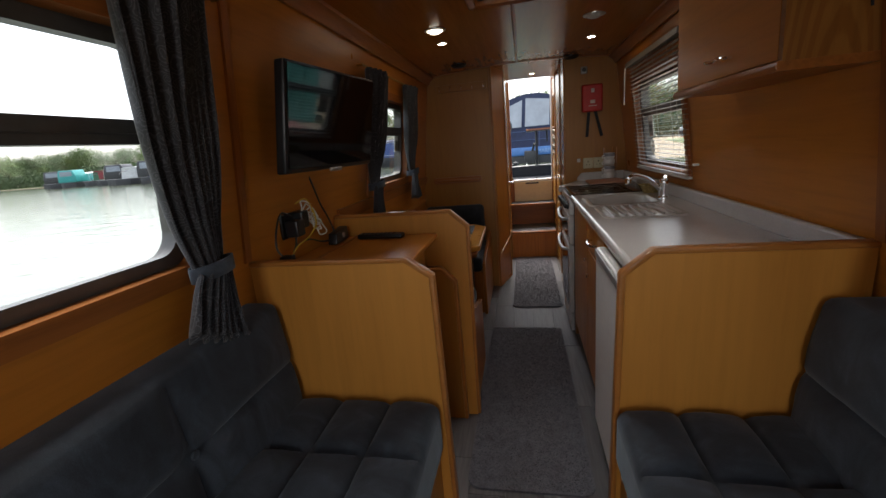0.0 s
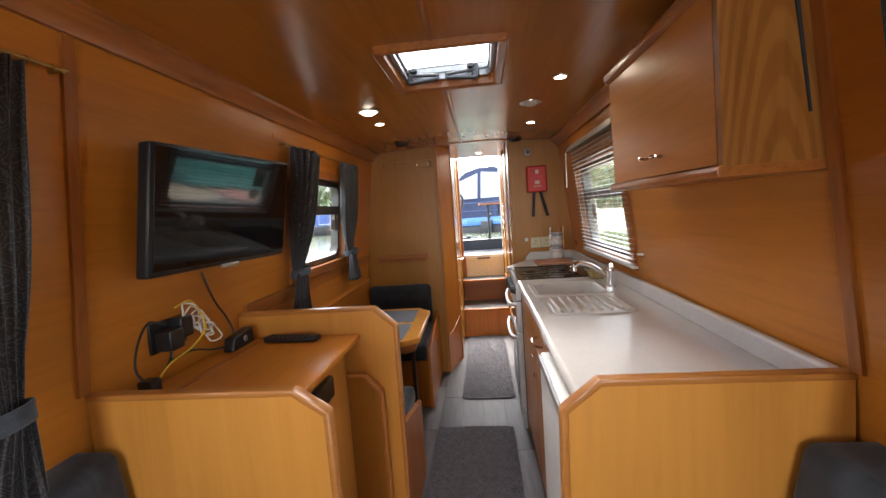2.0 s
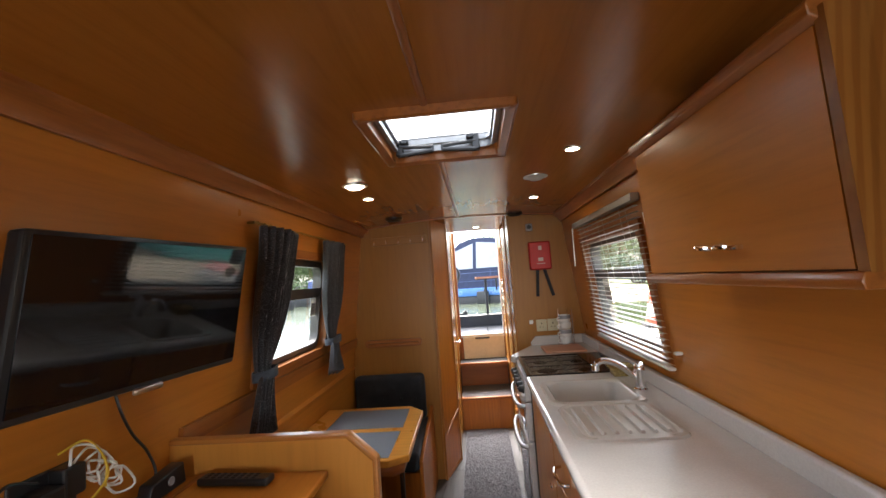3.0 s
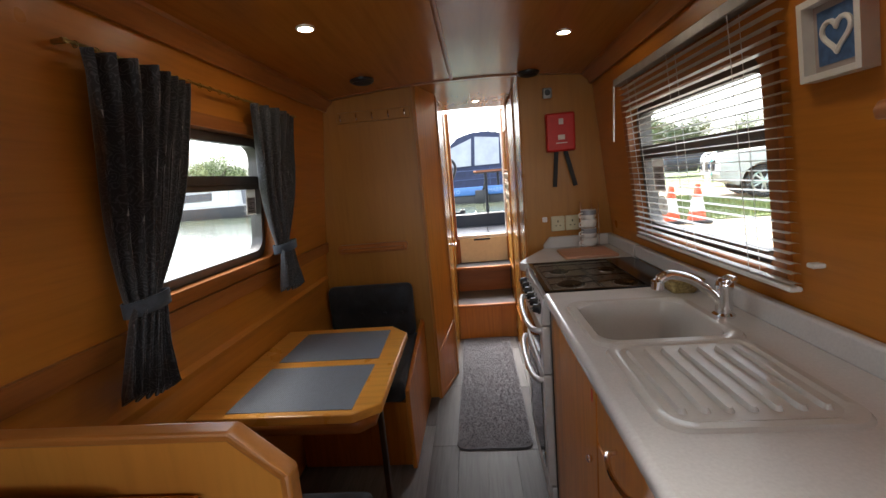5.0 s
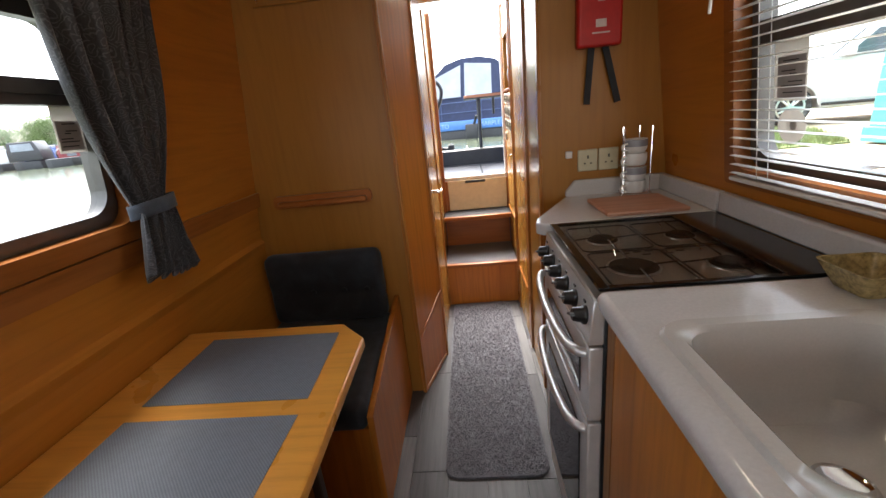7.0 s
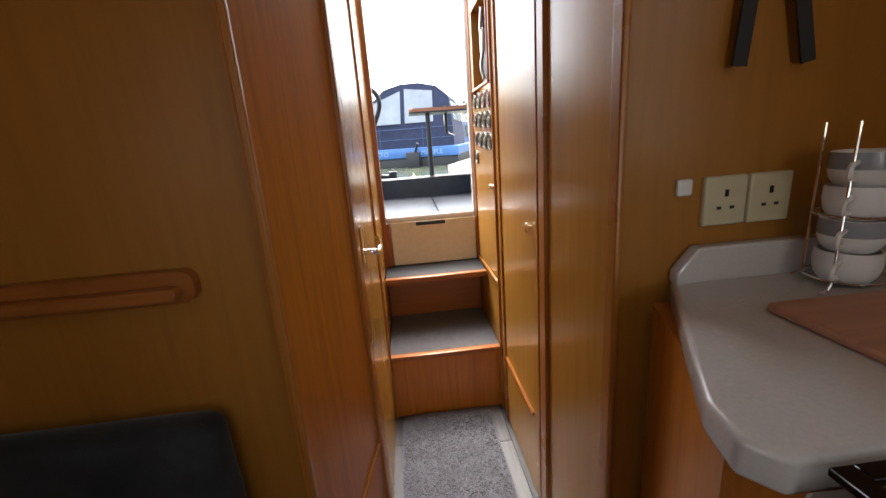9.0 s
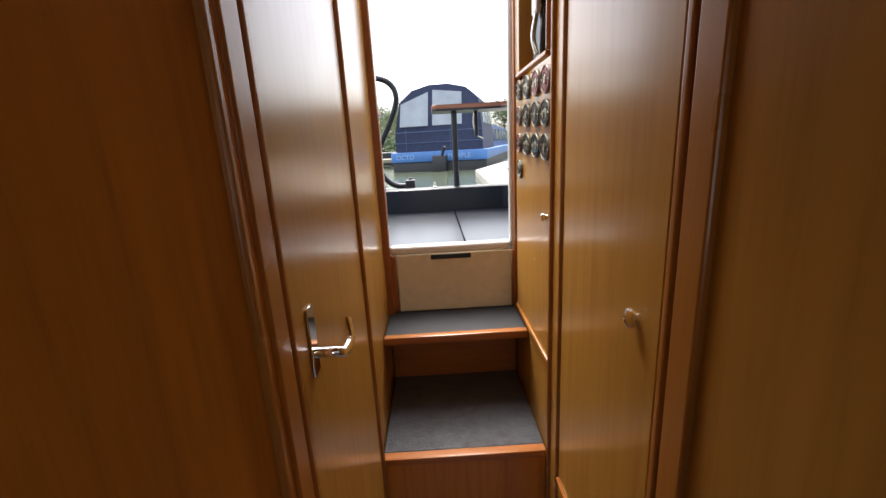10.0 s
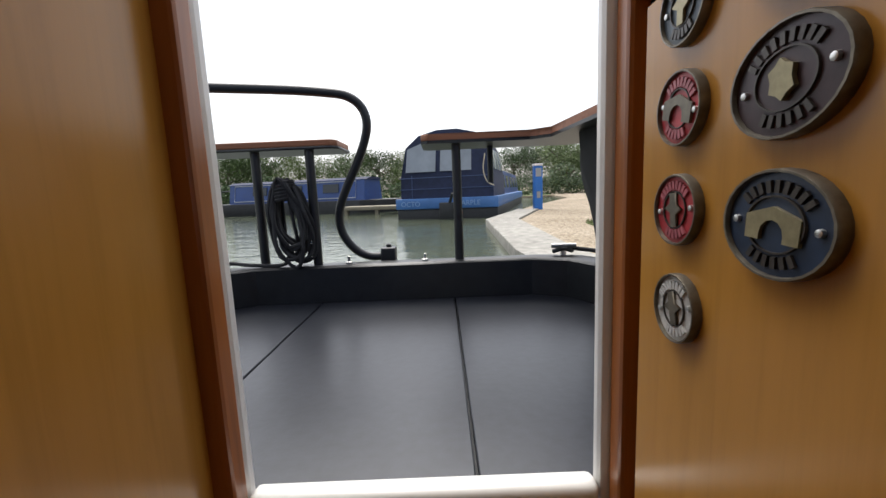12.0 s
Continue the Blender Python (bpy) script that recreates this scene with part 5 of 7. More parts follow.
# galley bulkhead fittings
PRINT_WHITE = plain("print_white", (0.7, 0.6, 0.58), 0.6)
fb = thing("fire_blanket", (0.615, 3.60, 1.45), "red fire blanket case with black pull straps", "fire blanket")
bm = B(); box(bm, 0.537, 0.693, 3.570, 3.614, 1.458, 1.662, 0.012, 3); part("case", bm, RED, fb)
for pz0, pz1, pw in ((1.50, 1.505, 0.03), (1.52, 1.545, 0.018), (1.60, 1.63, 0.012)):
    bm = B(); box(bm, 0.617 - pw, 0.617 + pw, 3.5685, 3.572, pz0, pz1); part("case_print", bm, PRINT_WHITE, fb, "pale printed marks")
for xa, xb in ((0.592, 0.577), (0.640, 0.690)):
    bm = B()
    t = bmesh.new(); ln = math.hypot(xb - xa, 0.195)
    hexa(t, [(-0.0115, -0.002, 0), (0.0115, -0.002, 0), (0.0115, 0.002, 0), (-0.0115, 0.002, 0), (-0.0115, -0.002, -ln), (0.0115, -0.002, -ln), (0.0115, 0.002, -ln), (-0.0115, 0.002, -ln)])
    join(bm, t, Matrix.Translation((xa, 3.595, 1.462)) @ Matrix.Rotation(math.atan2(xa - xb, 0.195), 4, "Y"))
    part("strap", bm, BLACK_SOFT, fb, "black webbing strap")
IVORY = plain("ivory_plastic", (0.55, 0.50, 0.33), 0.4, 0, 0.05)
for x in (0.5875, 0.6675):
    sk2 = thing("socket", (x, 3.613, 1.06), "cream single mains socket on the bulkhead", "socket", "galley sockets")
    bm = B(); box(bm, x - 0.038, x + 0.038, 3.605, 3.616, 1.017, 1.101, 0.004); part("plate", bm, IVORY, sk2)
    bm = B()
    box(bm, x - 0.003, x + 0.003, 3.6035, 3.606, 1.066, 1.078); box(bm, x - 0.015, x - 0.008, 3.6035, 3.606, 1.045, 1.050); box(bm, x + 0.008, x + 0.015, 3.6035, 3.606, 1.045, 1.050)
    part("pin_holes", bm, BLACK, sk2)
sw = thing("switch", (0.512, 3.613, 1.085), "small white switch on the bulkhead", "switch")
bm = B(); box(bm, 0.502, 0.529, 3.606, 3.616, 1.072, 1.10, 0.004); part("plate", bm, WHITE, sw)
cs = thing("gas_alarm", (0.557, 3.61, 1.775), "small grey round gas alarm", "alarm")
bm = B(); box(bm, 0.532, 0.582, 3.598, 3.616, 1.745, 1.80, 0.008); part("case", bm, ALU_GREY, cs)
bm = B(); lathe(bm, [(0.016, 0), (0.014, 0.003), (0, 0.003)], Matrix.Translation((0.557, 3.598, 1.775)) @ pose(0, 0, 0, 90), 16); part("grille", bm, BLACK, cs)


# ---- dinette ----
tb = thing("dinette_table", (-0.5, 2.69, 0.0), "honey wood table with clipped corners and woven grey inlays", "table")
TZ = 0.705
outline = [(-0.806, 2.325), (-0.278, 2.325), (-0.201, 2.38), (-0.216, 2.968), (-0.303, 3.062), (-0.806, 3.062)]
bm = B(); prism(bm, outline, "z", TZ - 0.034, TZ - 0.003, 0.006); part("tabletop", bm, W_TABLE, tb)
for a, b in ((2.352, 2.655), (2.708, 3.005)):
    bm = B(); prism(bm, [(-0.690, a), (-0.286, a), (-0.300 if a > 2.6 else -0.288, b), (-0.690, b)], "z", TZ - 0.005, TZ - 0.0012); part("inlay", bm, INLAY, tb, "woven grey inlay")
bm = B(); prism(bm, [(-0.722, 2.34), (-0.268, 2.34), (-0.226, 2.38), (-0.240, 2.96), (-0.312, 3.04), (-0.722, 3.04)], "z", TZ - 0.075, TZ - 0.034); part("apron", bm, W_TRIM_X, tb)
bm = B(); box(bm, -0.312, -0.290, 2.675, 2.705, 0.001, TZ - 0.074, 0.006); part("leg", bm, plain("dark_stain", (0.035, 0.018, 0.009), 0.5), tb, "dark wooden leg")
tr = thing("table_rail", (-0.80, 2.7, 0.65), "rounded wooden bearer rail along the wall under the table", "rail")
bm = B(); box(bm, -0.812, -0.782, 2.33, 3.00, 0.635, 0.668, 0.012, 3); part("bearer", bm, W_TRIM, tr)


def bench(y0, y1, back_y, sgn, label, back=True):
    th = thing("dinette_bench", (-0.5, (y0 + y1) / 2, 0), label, "bench", "dinette benches")
    xe = -0.262 if sgn > 0 else -0.222
    bm = B(); box(bm, -0.805, xe, y0 + 0.03, y1, 0, 0.335 if sgn > 0 else 0.385, 0.004, 1); part("base", bm, W_UP, th)
    bm = B(); prism(bm, [(y0 + 0.005, 0.0), (y1 - 0.005, 0.0), (y1 - 0.005, 0.53), (y0 + 0.03, 0.415), (y0 + 0.005, 0.405)] if sgn > 0 else [(y0 + 0.005, 0.0), (y1 - 0.005, 0.0), (y1 - 0.005, 0.40), (y1 - 0.05, 0.40), (y0 + 0.005, 0.52)], "x", xe, xe + 0.022, 0.004)
    part("end_panel", bm, W_UP, th)
    bm = B(); cushion(bm, -0.805, xe - 0.003, y0 + 0.004, y1 - 0.004, 0.338 if sgn > 0 else 0.388, 0.455 if sgn > 0 else 0.485, 0.03, [((-0.42, (y0 + y1) / 2, 0.485), 0.05, 0.012), ((-0.62, (y0 + y1) / 2, 0.485), 0.05, 0.012)]); part("seat_cushion", bm, VELVET_DARK, th)
    if back:
        a, b = (back_y - 0.085, back_y) if sgn > 0 else (back_y, back_y + 0.085)
        bm = B(); cushion(bm, -0.80, -0.285, a, b, 0.45, 0.775, 0.035, [((-0.46, a, 0.60), 0.035, -0.018), ((-0.36, a, 0.60), 0.035, -0.018), ((-0.60, a, 0.60), 0.035, -0.018)] + [((x, a, 0.60), 0.03, -0.006) for x in np.linspace(-0.78, -0.3, 14)], "y")
        bk = part("back_cushion", bm, VELVET_DARK, th)
        for x in (-0.60, -0.46, -0.36):
            bm = B(); lathe(bm, [(0, 0.006), (0.011, 0.004), (0.011, 0), (0, -0.001)], Matrix.Translation((x, a + 0.016, 0.60)) @ pose(0, 0, 0, 90), 10); part("button", bm, VELVET_DARK, bk)
    return th


bench(2.985, 3.638, 3.636, 1, "charcoal upholstered dinette bench with buttoned back against the bulkhead")
bench(1.795, 2.30, 1.795, -1, "charcoal upholstered dinette bench behind the partition")
bm = B()
gr = thing("grab_shelf", (-0.5, 3.62, 0.99), "small wooden grab rail on the bulkhead", "rail")
prism(bm, round_rect(-0.715, -0.292, 0.968, 1.022, 0.02, 4), "y", 3.618, 3.641)
part("back_rail", bm, W_TRIM_X, gr)
bm = B(); prism(bm, round_rect(-0.69, -0.310, 0.978, 1.000, 0.010, 4), "y", 3.596, 3.620, 0.004); part("grip", bm, W_TRIM_X, gr)
hk = thing("coat_hooks", (-0.42, 3.63, 1.75), "wooden coat rail with five small hooks", "coat hooks")
bm = B(); box(bm, -0.63, -0.205, 3.626, 3.641, 1.725, 1.785, 0.004); part("rail", bm, W_BULK, hk)
for k in range(5):
    x = -0.60 + 0.092 * k
    bm = B(); tube(bm, curve_pts([(x, 3.626, 1.765), (x, 3.602, 1.768), (x, 3.598, 1.752), (x, 3.604, 1.735), (x, 3.612, 1.742)], 4), 0.003, 6); part("hook", bm, CHROME, hk)


# ---- ceiling fittings ----
def down_light(x, y, r, lit, label, name="spot_light"):
    z = ceil_z(x)
    th = thing(name, (x, y, z), label, "light", "ceiling lights")
    bm = B(); lathe(bm, [(r * 1.35, 0.0), (r * 1.33, -0.004), (r * 1.05, -0.007), (r, -0.004), (r, 0.0)], Matrix.Translation((x, y, z)), 24); part("bezel", bm, STEEL, th)
    bm = B(); lathe(bm, [(r, -0.0045), (r * 0.6, -0.006 if name == "spot_light" else -0.016), (0, -0.006 if name == "spot_light" else -0.019)], Matrix.Translation((x, y, z)), 24); part("lens", bm, lit, th)


OPAL = plain("opal_plastic", (0.55, 0.53, 0.47), 0.35, 0, 0.03)
for x, y in ((-0.376, 2.63), (0.511, 2.955), (0.525, 2.06), (0.178, 4.30)):
    down_light(x, y, 0.022, LED, "small recessed chrome spot light, switched on")
down_light(-0.361, 2.345, 0.042, DOME, "round dome ceiling light, switched on", "dome_light")
down_light(0.454, 2.475, 0.042, OPAL, "round dome ceiling light, switched off", "dome_light")
for x, y in ((-0.385, 3.34), (0.455, 3.56)):
    z = ceil_z(x)
    sp = thing("speaker", (x, y, z), "round black ceiling speaker", "speaker", "ceiling speakers")
    bm = B(); lathe(bm, [(0.058, 0.0), (0.058, -0.010), (0.050, -0.017), (0, -0.018)], Matrix.Translation((x, y, z)), 24); part("case", bm, BLACK, sp)
    bm = B(); lathe(bm, [(0.046, -0.0175), (0.040, -0.021), (0, -0.022)], Matrix.Translation((x, y, z)), 24); part("grille", bm, BLACK_SOFT, sp)

# ---- cables and gadgets by the television ----
WL = lambda z: CX - half(z)
cbx = thing("wall_plug", (-0.77, 1.40, 1.03), "black plug adaptors in a wall socket with leads", "plug")
bm = B(); box(bm, WL(1.05) - 0.001, WL(1.05) + 0.010, 1.33, 1.47, 1.01, 1.10, 0.004); part("wall_plate", bm, BLACK, cbx)
bm = B(); box(bm, WL(1.05) + 0.008, WL(1.05) + 0.060, 1.345, 1.40, 1.015, 1.075, 0.006); box(bm, WL(1.05) + 0.008, WL(1.05) + 0.050, 1.405, 1.455, 1.035, 1.10, 0.006); part("adaptor", bm, BLACK, cbx)
bm = B(); box(bm, -0.755, -0.715, 1.235, 1.275, 0.924, 0.972, 0.005); part("plug", bm, BLACK, cbx)
def lead(parent, mat, pts, r=0.0035, label=""):
    bm = B(); tube(bm, curve_pts(pts, 7), r, 6); part("lead", bm, mat, parent, label)
xw = -0.765
lead(cbx, BLACK, [(xw - 0.02, 1.56, 1.25), (xw, 1.565, 1.17), (xw, 1.60, 1.10), (xw, 1.645, 1.04), (xw + 0.01, 1.66, 0.975), (xw + 0.01, 1.62, 0.945)])
lead(cbx, BLACK, [(xw, 1.37, 1.09), (xw, 1.31, 1.11), (xw, 1.265, 1.06), (xw, 1.25, 1.0), (xw + 0.02, 1.255, 0.96)])
lead(cbx, BLACK, [(xw, 1.38, 1.02), (xw, 1.37, 0.985), (xw + 0.02, 1.31, 0.965), (xw + 0.03, 1.27, 0.94)])
lead(cbx, BLACK, [(xw, 1.37, 0.98), (xw + 0.01, 1.45, 0.985), (xw + 0.01, 1.54, 0.955), (xw + 0.02, 1.60, 0.945)])
YEL = plain("yellow_lead", (0.62, 0.40, 0.03), 0.5)
lead(cbx, YEL, [(xw + 0.01, 1.50, 1.10), (xw + 0.02, 1.505, 1.04), (xw + 0.02, 1.44, 1.0), (xw + 0.02, 1.34, 0.98), (xw + 0.03, 1.27, 0.945)], 0.003, "thin yellow lead")
lead(cbx, YEL, [(xw, 1.41, 1.13), (xw + 0.015, 1.46, 1.14), (xw + 0.02, 1.50, 1.08), (xw + 0.02, 1.50, 1.02)], 0.0025, "thin yellow lead")
random.seed(5)
for k in range(7):
    ctr = (1.46 + 0.014 * k, 1.10 - 0.014 * k)
    bm = B(); ph = random.random() * 6
    ry, rz = 0.028 + 0.024 * random.random(), 0.013 + 0.014 * random.random()
    tube(bm, [(xw + 0.012 + 0.006 * math.sin(3 * w + ph), ctr[0] + ry * math.cos(w) * 0.8 + rz * math.sin(w) * 0.6, ctr[1] + rz * math.sin(w) - ry * math.cos(w) * 0.55) for w in np.linspace(0, 2 * math.pi, 19)[:-1]], 0.0028, 6, closed=True)
    part("lead_loop", bm, WHITE, cbx, "coiled white lead")
rt = thing("router", (-0.72, 1.66, 0.924), "small black set-top box standing on the cupboard", "set-top box")
bm = B(); prism(bm, [(1.585, 0.9265), (1.72, 0.9265), (1.712, 0.985), (1.60, 0.972)], "x", -0.752, -0.712, 0.005); part("case", bm, BLACK, rt)
bm = B(); lathe(bm, [(0.012, 0), (0.010, 0.003), (0, 0.003)], Matrix.Translation((-0.711, 1.66, 0.954)) @ pose(0, 0, 0, 0, 90), 14); part("dial", bm, ALU_GREY, rt)
rm = thing("remote_control", (-0.56, 1.70, 0.924), "black remote control lying on the cupboard", "remote")
bm = B(); t = bmesh.new(); box(t, -0.105, 0.105, -0.022, 0.022, 0, 0.02, 0.007, 3); join(bm, t, pose(-0.555, 1.70, 0.924, 0, 0, -4)); part("case", bm, BLACK, rm)
bm = B(); t = bmesh.new()
for k in range(8):
    for j in (-1, 0, 1):
        box(t, -0.085 + 0.02 * k, -0.075 + 0.02 * k, j * 0.011 - 0.003, j * 0.011 + 0.003, 0.0195, 0.0215)
join(bm, t, pose(-0.555, 1.70, 0.924, 0, 0, -4)); part("keys", bm, BLACK_SOFT, rm)

# ---- carpets ----
def mat_rug(x0, x1, y0, y1, label):
    th = thing("carpet_runner", ((x0 + x1) / 2, (y0 + y1) / 2, 0), label, "carpet", "carpet runners")
    bm = B(); prism(bm, round_rect(x0, x1, y0, y1, 0.05, 5), "z", 0.001, 0.010, 0.003); part("carpet_base", bm, CARPET, th)
    bm = B()
    rnd = random.Random(int(1000 * y0))
    vs, fs = [], []
    for k in range(int((x1 - x0) * (y1 - y0) * 26000)):
        x, y = rnd.uniform(x0 + 0.008, x1 - 0.008), rnd.uniform(y0 + 0.008, y1 - 0.008)
        cxn, cyn = min(x - x0, x1 - x), min(y - y0, y1 - y)
        if cxn < 0.05 and cyn < 0.05 and math.hypot(0.05 - cxn, 0.05 - cyn) > 0.05:
            continue
        a, h, r = rnd.uniform(0, 6.28), rnd.uniform(0.002, 0.0045), 0.0042
        i = len(vs)
        for q in range(3):
            vs.append((x + r * math.cos(a + 2.094 * q), y + r * math.sin(a + 2.094 * q), 0.009))
        vs.append((x + rnd.uniform(-0.004, 0.004), y + rnd.uniform(-0.004, 0.004), 0.009 + h))
        fs += [(i, i + 1, i + 3), (i + 1, i + 2, i + 3), (i + 2, i, i + 3)]
    me = bpy.data.meshes.new("tuft_layer"); me.from_pydata(vs, [], fs); me.materials.append(CARPET)
    ob = new("tuft_layer", me); ob.parent = th; ob.matrix_parent_inverse = Matrix.Translation(-Vector(((x0 + x1) / 2, (y0 + y1) / 2, 0))); tagged(ob, kind="stuff")
    bm.free()


mat_rug(-0.190, 0.290, 1.315, 2.735, "long dark grey pile carpet runner on the floor")
mat_rug(-0.055, 0.335, 3.112, 4.56, "dark grey pile carpet runner before the steps")

# ---- plaques on the electrics door ----
BRONZE = plain("weathered_bronze", (0.17, 0.15, 0.115), 0.45, 0.7, 0.3, 90)
CAST_DARK = plain("dark_casting", (0.060, 0.052, 0.045), 0.4, 0.4, 0.3, 90)
ENAMEL = {k: plain("enamel_" + k, c, 0.42, 0.15, 0.25, 80) for k, c in {"red": (0.42, 0.035, 0.045), "navy": (0.018, 0.035, 0.075), "teal": (0.03, 0.20, 0.30), "brown": (0.045, 0.025, 0.03), "green": (0.02, 0.055, 0.05), "slate": (0.06, 0.085, 0.11), "pink": (0.36, 0.09, 0.11), "silver": (0.52, 0.52, 0.50)}.items()}
PALE_BRASS = plain("pale_brass", (0.30, 0.26, 0.15), 0.4, 0.6, 0.25, 90)


def plaque(y, z, w, h, colour, tilt, motif):
    th = thing("plaque", (QX, y, z), "small oval cast plaque with %s enamel and bronze rim" % colour, "plaque", "plaques on the door")
    m = Matrix.Translation((QX, y, z)) @ Matrix.Rotation(radians(tilt), 4, "X")
    n = 28
    def oval(k, x):
        return [(x, w / 2 * k * math.cos(2 * math.pi * i / n), h / 2 * k * math.sin(2 * math.pi * i / n)) for i in range(n)]
    def loft(rings, cap=True):
        b = B(); v = [[b.verts.new(p) for p in r] for r in rings]
        for p, q in zip(v, v[1:]):
            for i in range(n):
                b.faces.new((p[i], p[(i + 1) % n], q[(i + 1) % n], q[i]))
        if cap:
            b.faces.new(v[-1])
        b.transform(m)
        return b
    part("rim", loft([oval(1, 0), oval(1, -0.006), oval(0.98, -0.008), oval(0.94, -0.008), oval(0.925, -0.005), oval(0.925, 0)], False), BRONZE, th)
    part("face", loft([oval(0.93, -0.001), oval(0.93, -0.0048), oval(0.5, -0.0055)]), ENAMEL[colour], th)
    part("inner_ring", loft([oval(0.53, -0.004), oval(0.525, -0.0070), oval(0.495, -0.0070), oval(0.49, -0.004)], False), CAST_DARK, th)
    b = B()
    for top in (1, -1):
        k = 9 if top > 0 else 6
        for i in range(k):
            a = radians(90 * top + (i - (k - 1) / 2) * 13)
            cy, cz = 0.68 * w / 2 * math.cos(a), 0.68 * h / 2 * math.sin(a)
            t = bmesh.new(); box(t, -0.0070, -0.005, -0.0017, 0.0017, -0.0036, 0.0036)
            join(b, t, Matrix.Translation((0, cy, cz)) @ Matrix.Rotation(a - math.pi / 2 * top, 4, "X"))
    b.transform(m); tagged(part("lettering", b, CAST_DARK if colour not in ("red", "silver", "pink") else ENAMEL["pink" if colour != "silver" else "silver"], th, "worn unreadable raised lettering"), kind="stuff")
    b = B()
    if motif == 0:
        pts = [(-0.020, -0.010), (-0.009, -0.010)] + [(0.009 * math.cos(radians(a)), -0.006 + 0.009 * math.sin(radians(a))) for a in range(180, -1, -30)] + [(0.009, -0.010), (0.020, -0.010), (0.020, 0.005), (0, 0.011), (-0.020, 0.005)]
        prism(b, pts, "x", -0.0078, -0.005)
    elif motif == 1:
        prism(b, [(0.010 * math.cos(radians(a)) * (1 if i % 2 else 0.75), 0.012 * math.sin(radians(a)) * (1 if i % 2 else 0.8)) for i, a in enumerate(range(0, 360, 30))], "x", -0.0085, -0.005)
    else:
        prism(b, [(-0.004, -0.014), (0.004, -0.014), (0.004, -0.002), (0.012, 0.002), (0.004, 0.006), (0.004, 0.014), (-0.004, 0.014), (-0.004, 0.004), (-0.011, 0.0), (-0.004, -0.004)], "x", -0.008, -0.005)
    b.transform(m); part("motif", b, PALE_BRASS if colour not in ("silver", "red") else BRONZE, th)
    for sg in (-1, 1):
        b = B(); lathe(b, [(0.0028, 0.004), (0.0024, 0.0072), (0, 0.0080)], Matrix.Translation((0, sg * 0.72 * w / 2, 0)) @ pose(0, 0, 0, 0, -90), 8); b.transform(m); part("screw", b, STEEL, th)


for row, zr in ((0, 1.340), (1, 1.262), (2, 1.180)):
    cols = (("slate", "slate", "pink", "pink"), ("red", "brown", "slate", "green"), ("red", "navy", "teal", "brown"))[row]
    for c, yr in enumerate((4.910, 4.806, 4.699, 4.601)):
        w = 0.062 if c == 0 else (0.084 if row else 0.080)
        h = 0.060 if c == 0 else 0.066
        plaque(yr, zr + 0.006 - 0.004 * c, w, h, cols[c], (0, 12, -6, 4)[(c + row) % 4], (2, 0, 0, 1)[(c + 2 * row) % 4])
plaque(4.906, 1.102, 0.060, 0.060, "silver", -14, 2)

# things kept in the recess
kb = thing("key_bunch", (QX + 0.06, 4.84, 1.40), "black and silver gadgets hanging in the recess", "keys")
bm = B(); box(bm, QX + 0.035, QX + 0.085, 4.80, 4.90, 1.401, 1.56, 0.012); box(bm, QX + 0.030, QX + 0.06, 4.83, 4.88, 1.55, 1.68, 0.010); part("case", bm, BLACK, kb)
bm = B(); tube(bm, curve_pts([(QX + 0.024, 4.80, 1.70), (QX + 0.020, 4.815, 1.62), (QX + 0.024, 4.80, 1.55), (QX + 0.018, 4.82, 1.48), (QX + 0.026, 4.81, 1.43)], 5), 0.007, 6); part("chain", bm, STEEL, kb)
bm = B(); box(bm, QX + 0.016, QX + 0.030, 4.775, 4.835, 1.53, 1.62, 0.008); part("fob", bm, plain("grey_fob", (0.45, 0.44, 0.46), 0.4), kb, "pale grey fob")

# ---- plank floor ----
def plank_mat():
    m, n, l, p = shader("vinyl_plank", 0.5)
    inf = n.new("ShaderNodeObjectInfo")
    v = coords(n, l, (26, 1.4, 1))
    g = noise_tex(n, l, v, 3.0, 6, 0.6, 0.3)
    tone = ramp(n, l, inf.outputs["Random"], [(0.0, (0.09, 0.086, 0.087)), (0.45, (0.13, 0.125, 0.126)), (0.8, (0.175, 0.17, 0.17)), (1.0, (0.215, 0.21, 0.208))])
    gr2 = ramp(n, l, g, [(0.3, (0.62, 0.62, 0.62)), (0.6, (1, 1, 1)), (0.8, (1.1, 1.1, 1.1))])
    l.new(mix(n, l, tone, gr2, 0.9, "MULTIPLY"), p.inputs["Base Color"])
    bump(n, l, p, g, 0.12, 0.001)
    p.inputs["Specular IOR Level"].default_value = 0.3
    return m


PM = plank_mat()
fl = bpy.data.objects["floor"]
bm = B(); box(bm, 0.0008, 0.1412, 0.0008, 0.6192, -0.006, 0.0, 0.0007, 1); pme = link_mesh("plank", bm, PM)
rnd = random.Random(3)
x = -0.325
while x < 0.395:
    y = 1.0 - rnd.uniform(0, 0.6)
    while y < 4.56:
        ob = new("plank", pme)
        ob.parent = fl
        ob.location = (x, y, 0)
        y += 0.62
    x += 0.142
bm = B(); box(bm, -0.32, 0.40, -1.6, 0.62, -0.006, -0.0005); solo("floor_saloon", bm, PM, "grey vinyl plank floor between the sofas", "floor", kind="structure")
bm = B(); box(bm, -0.80, -0.325, 1.8, 3.63, -0.006, -0.0005); solo("floor_dinette", bm, PM, "grey vinyl floor under the dinette", "floor", kind="structure")

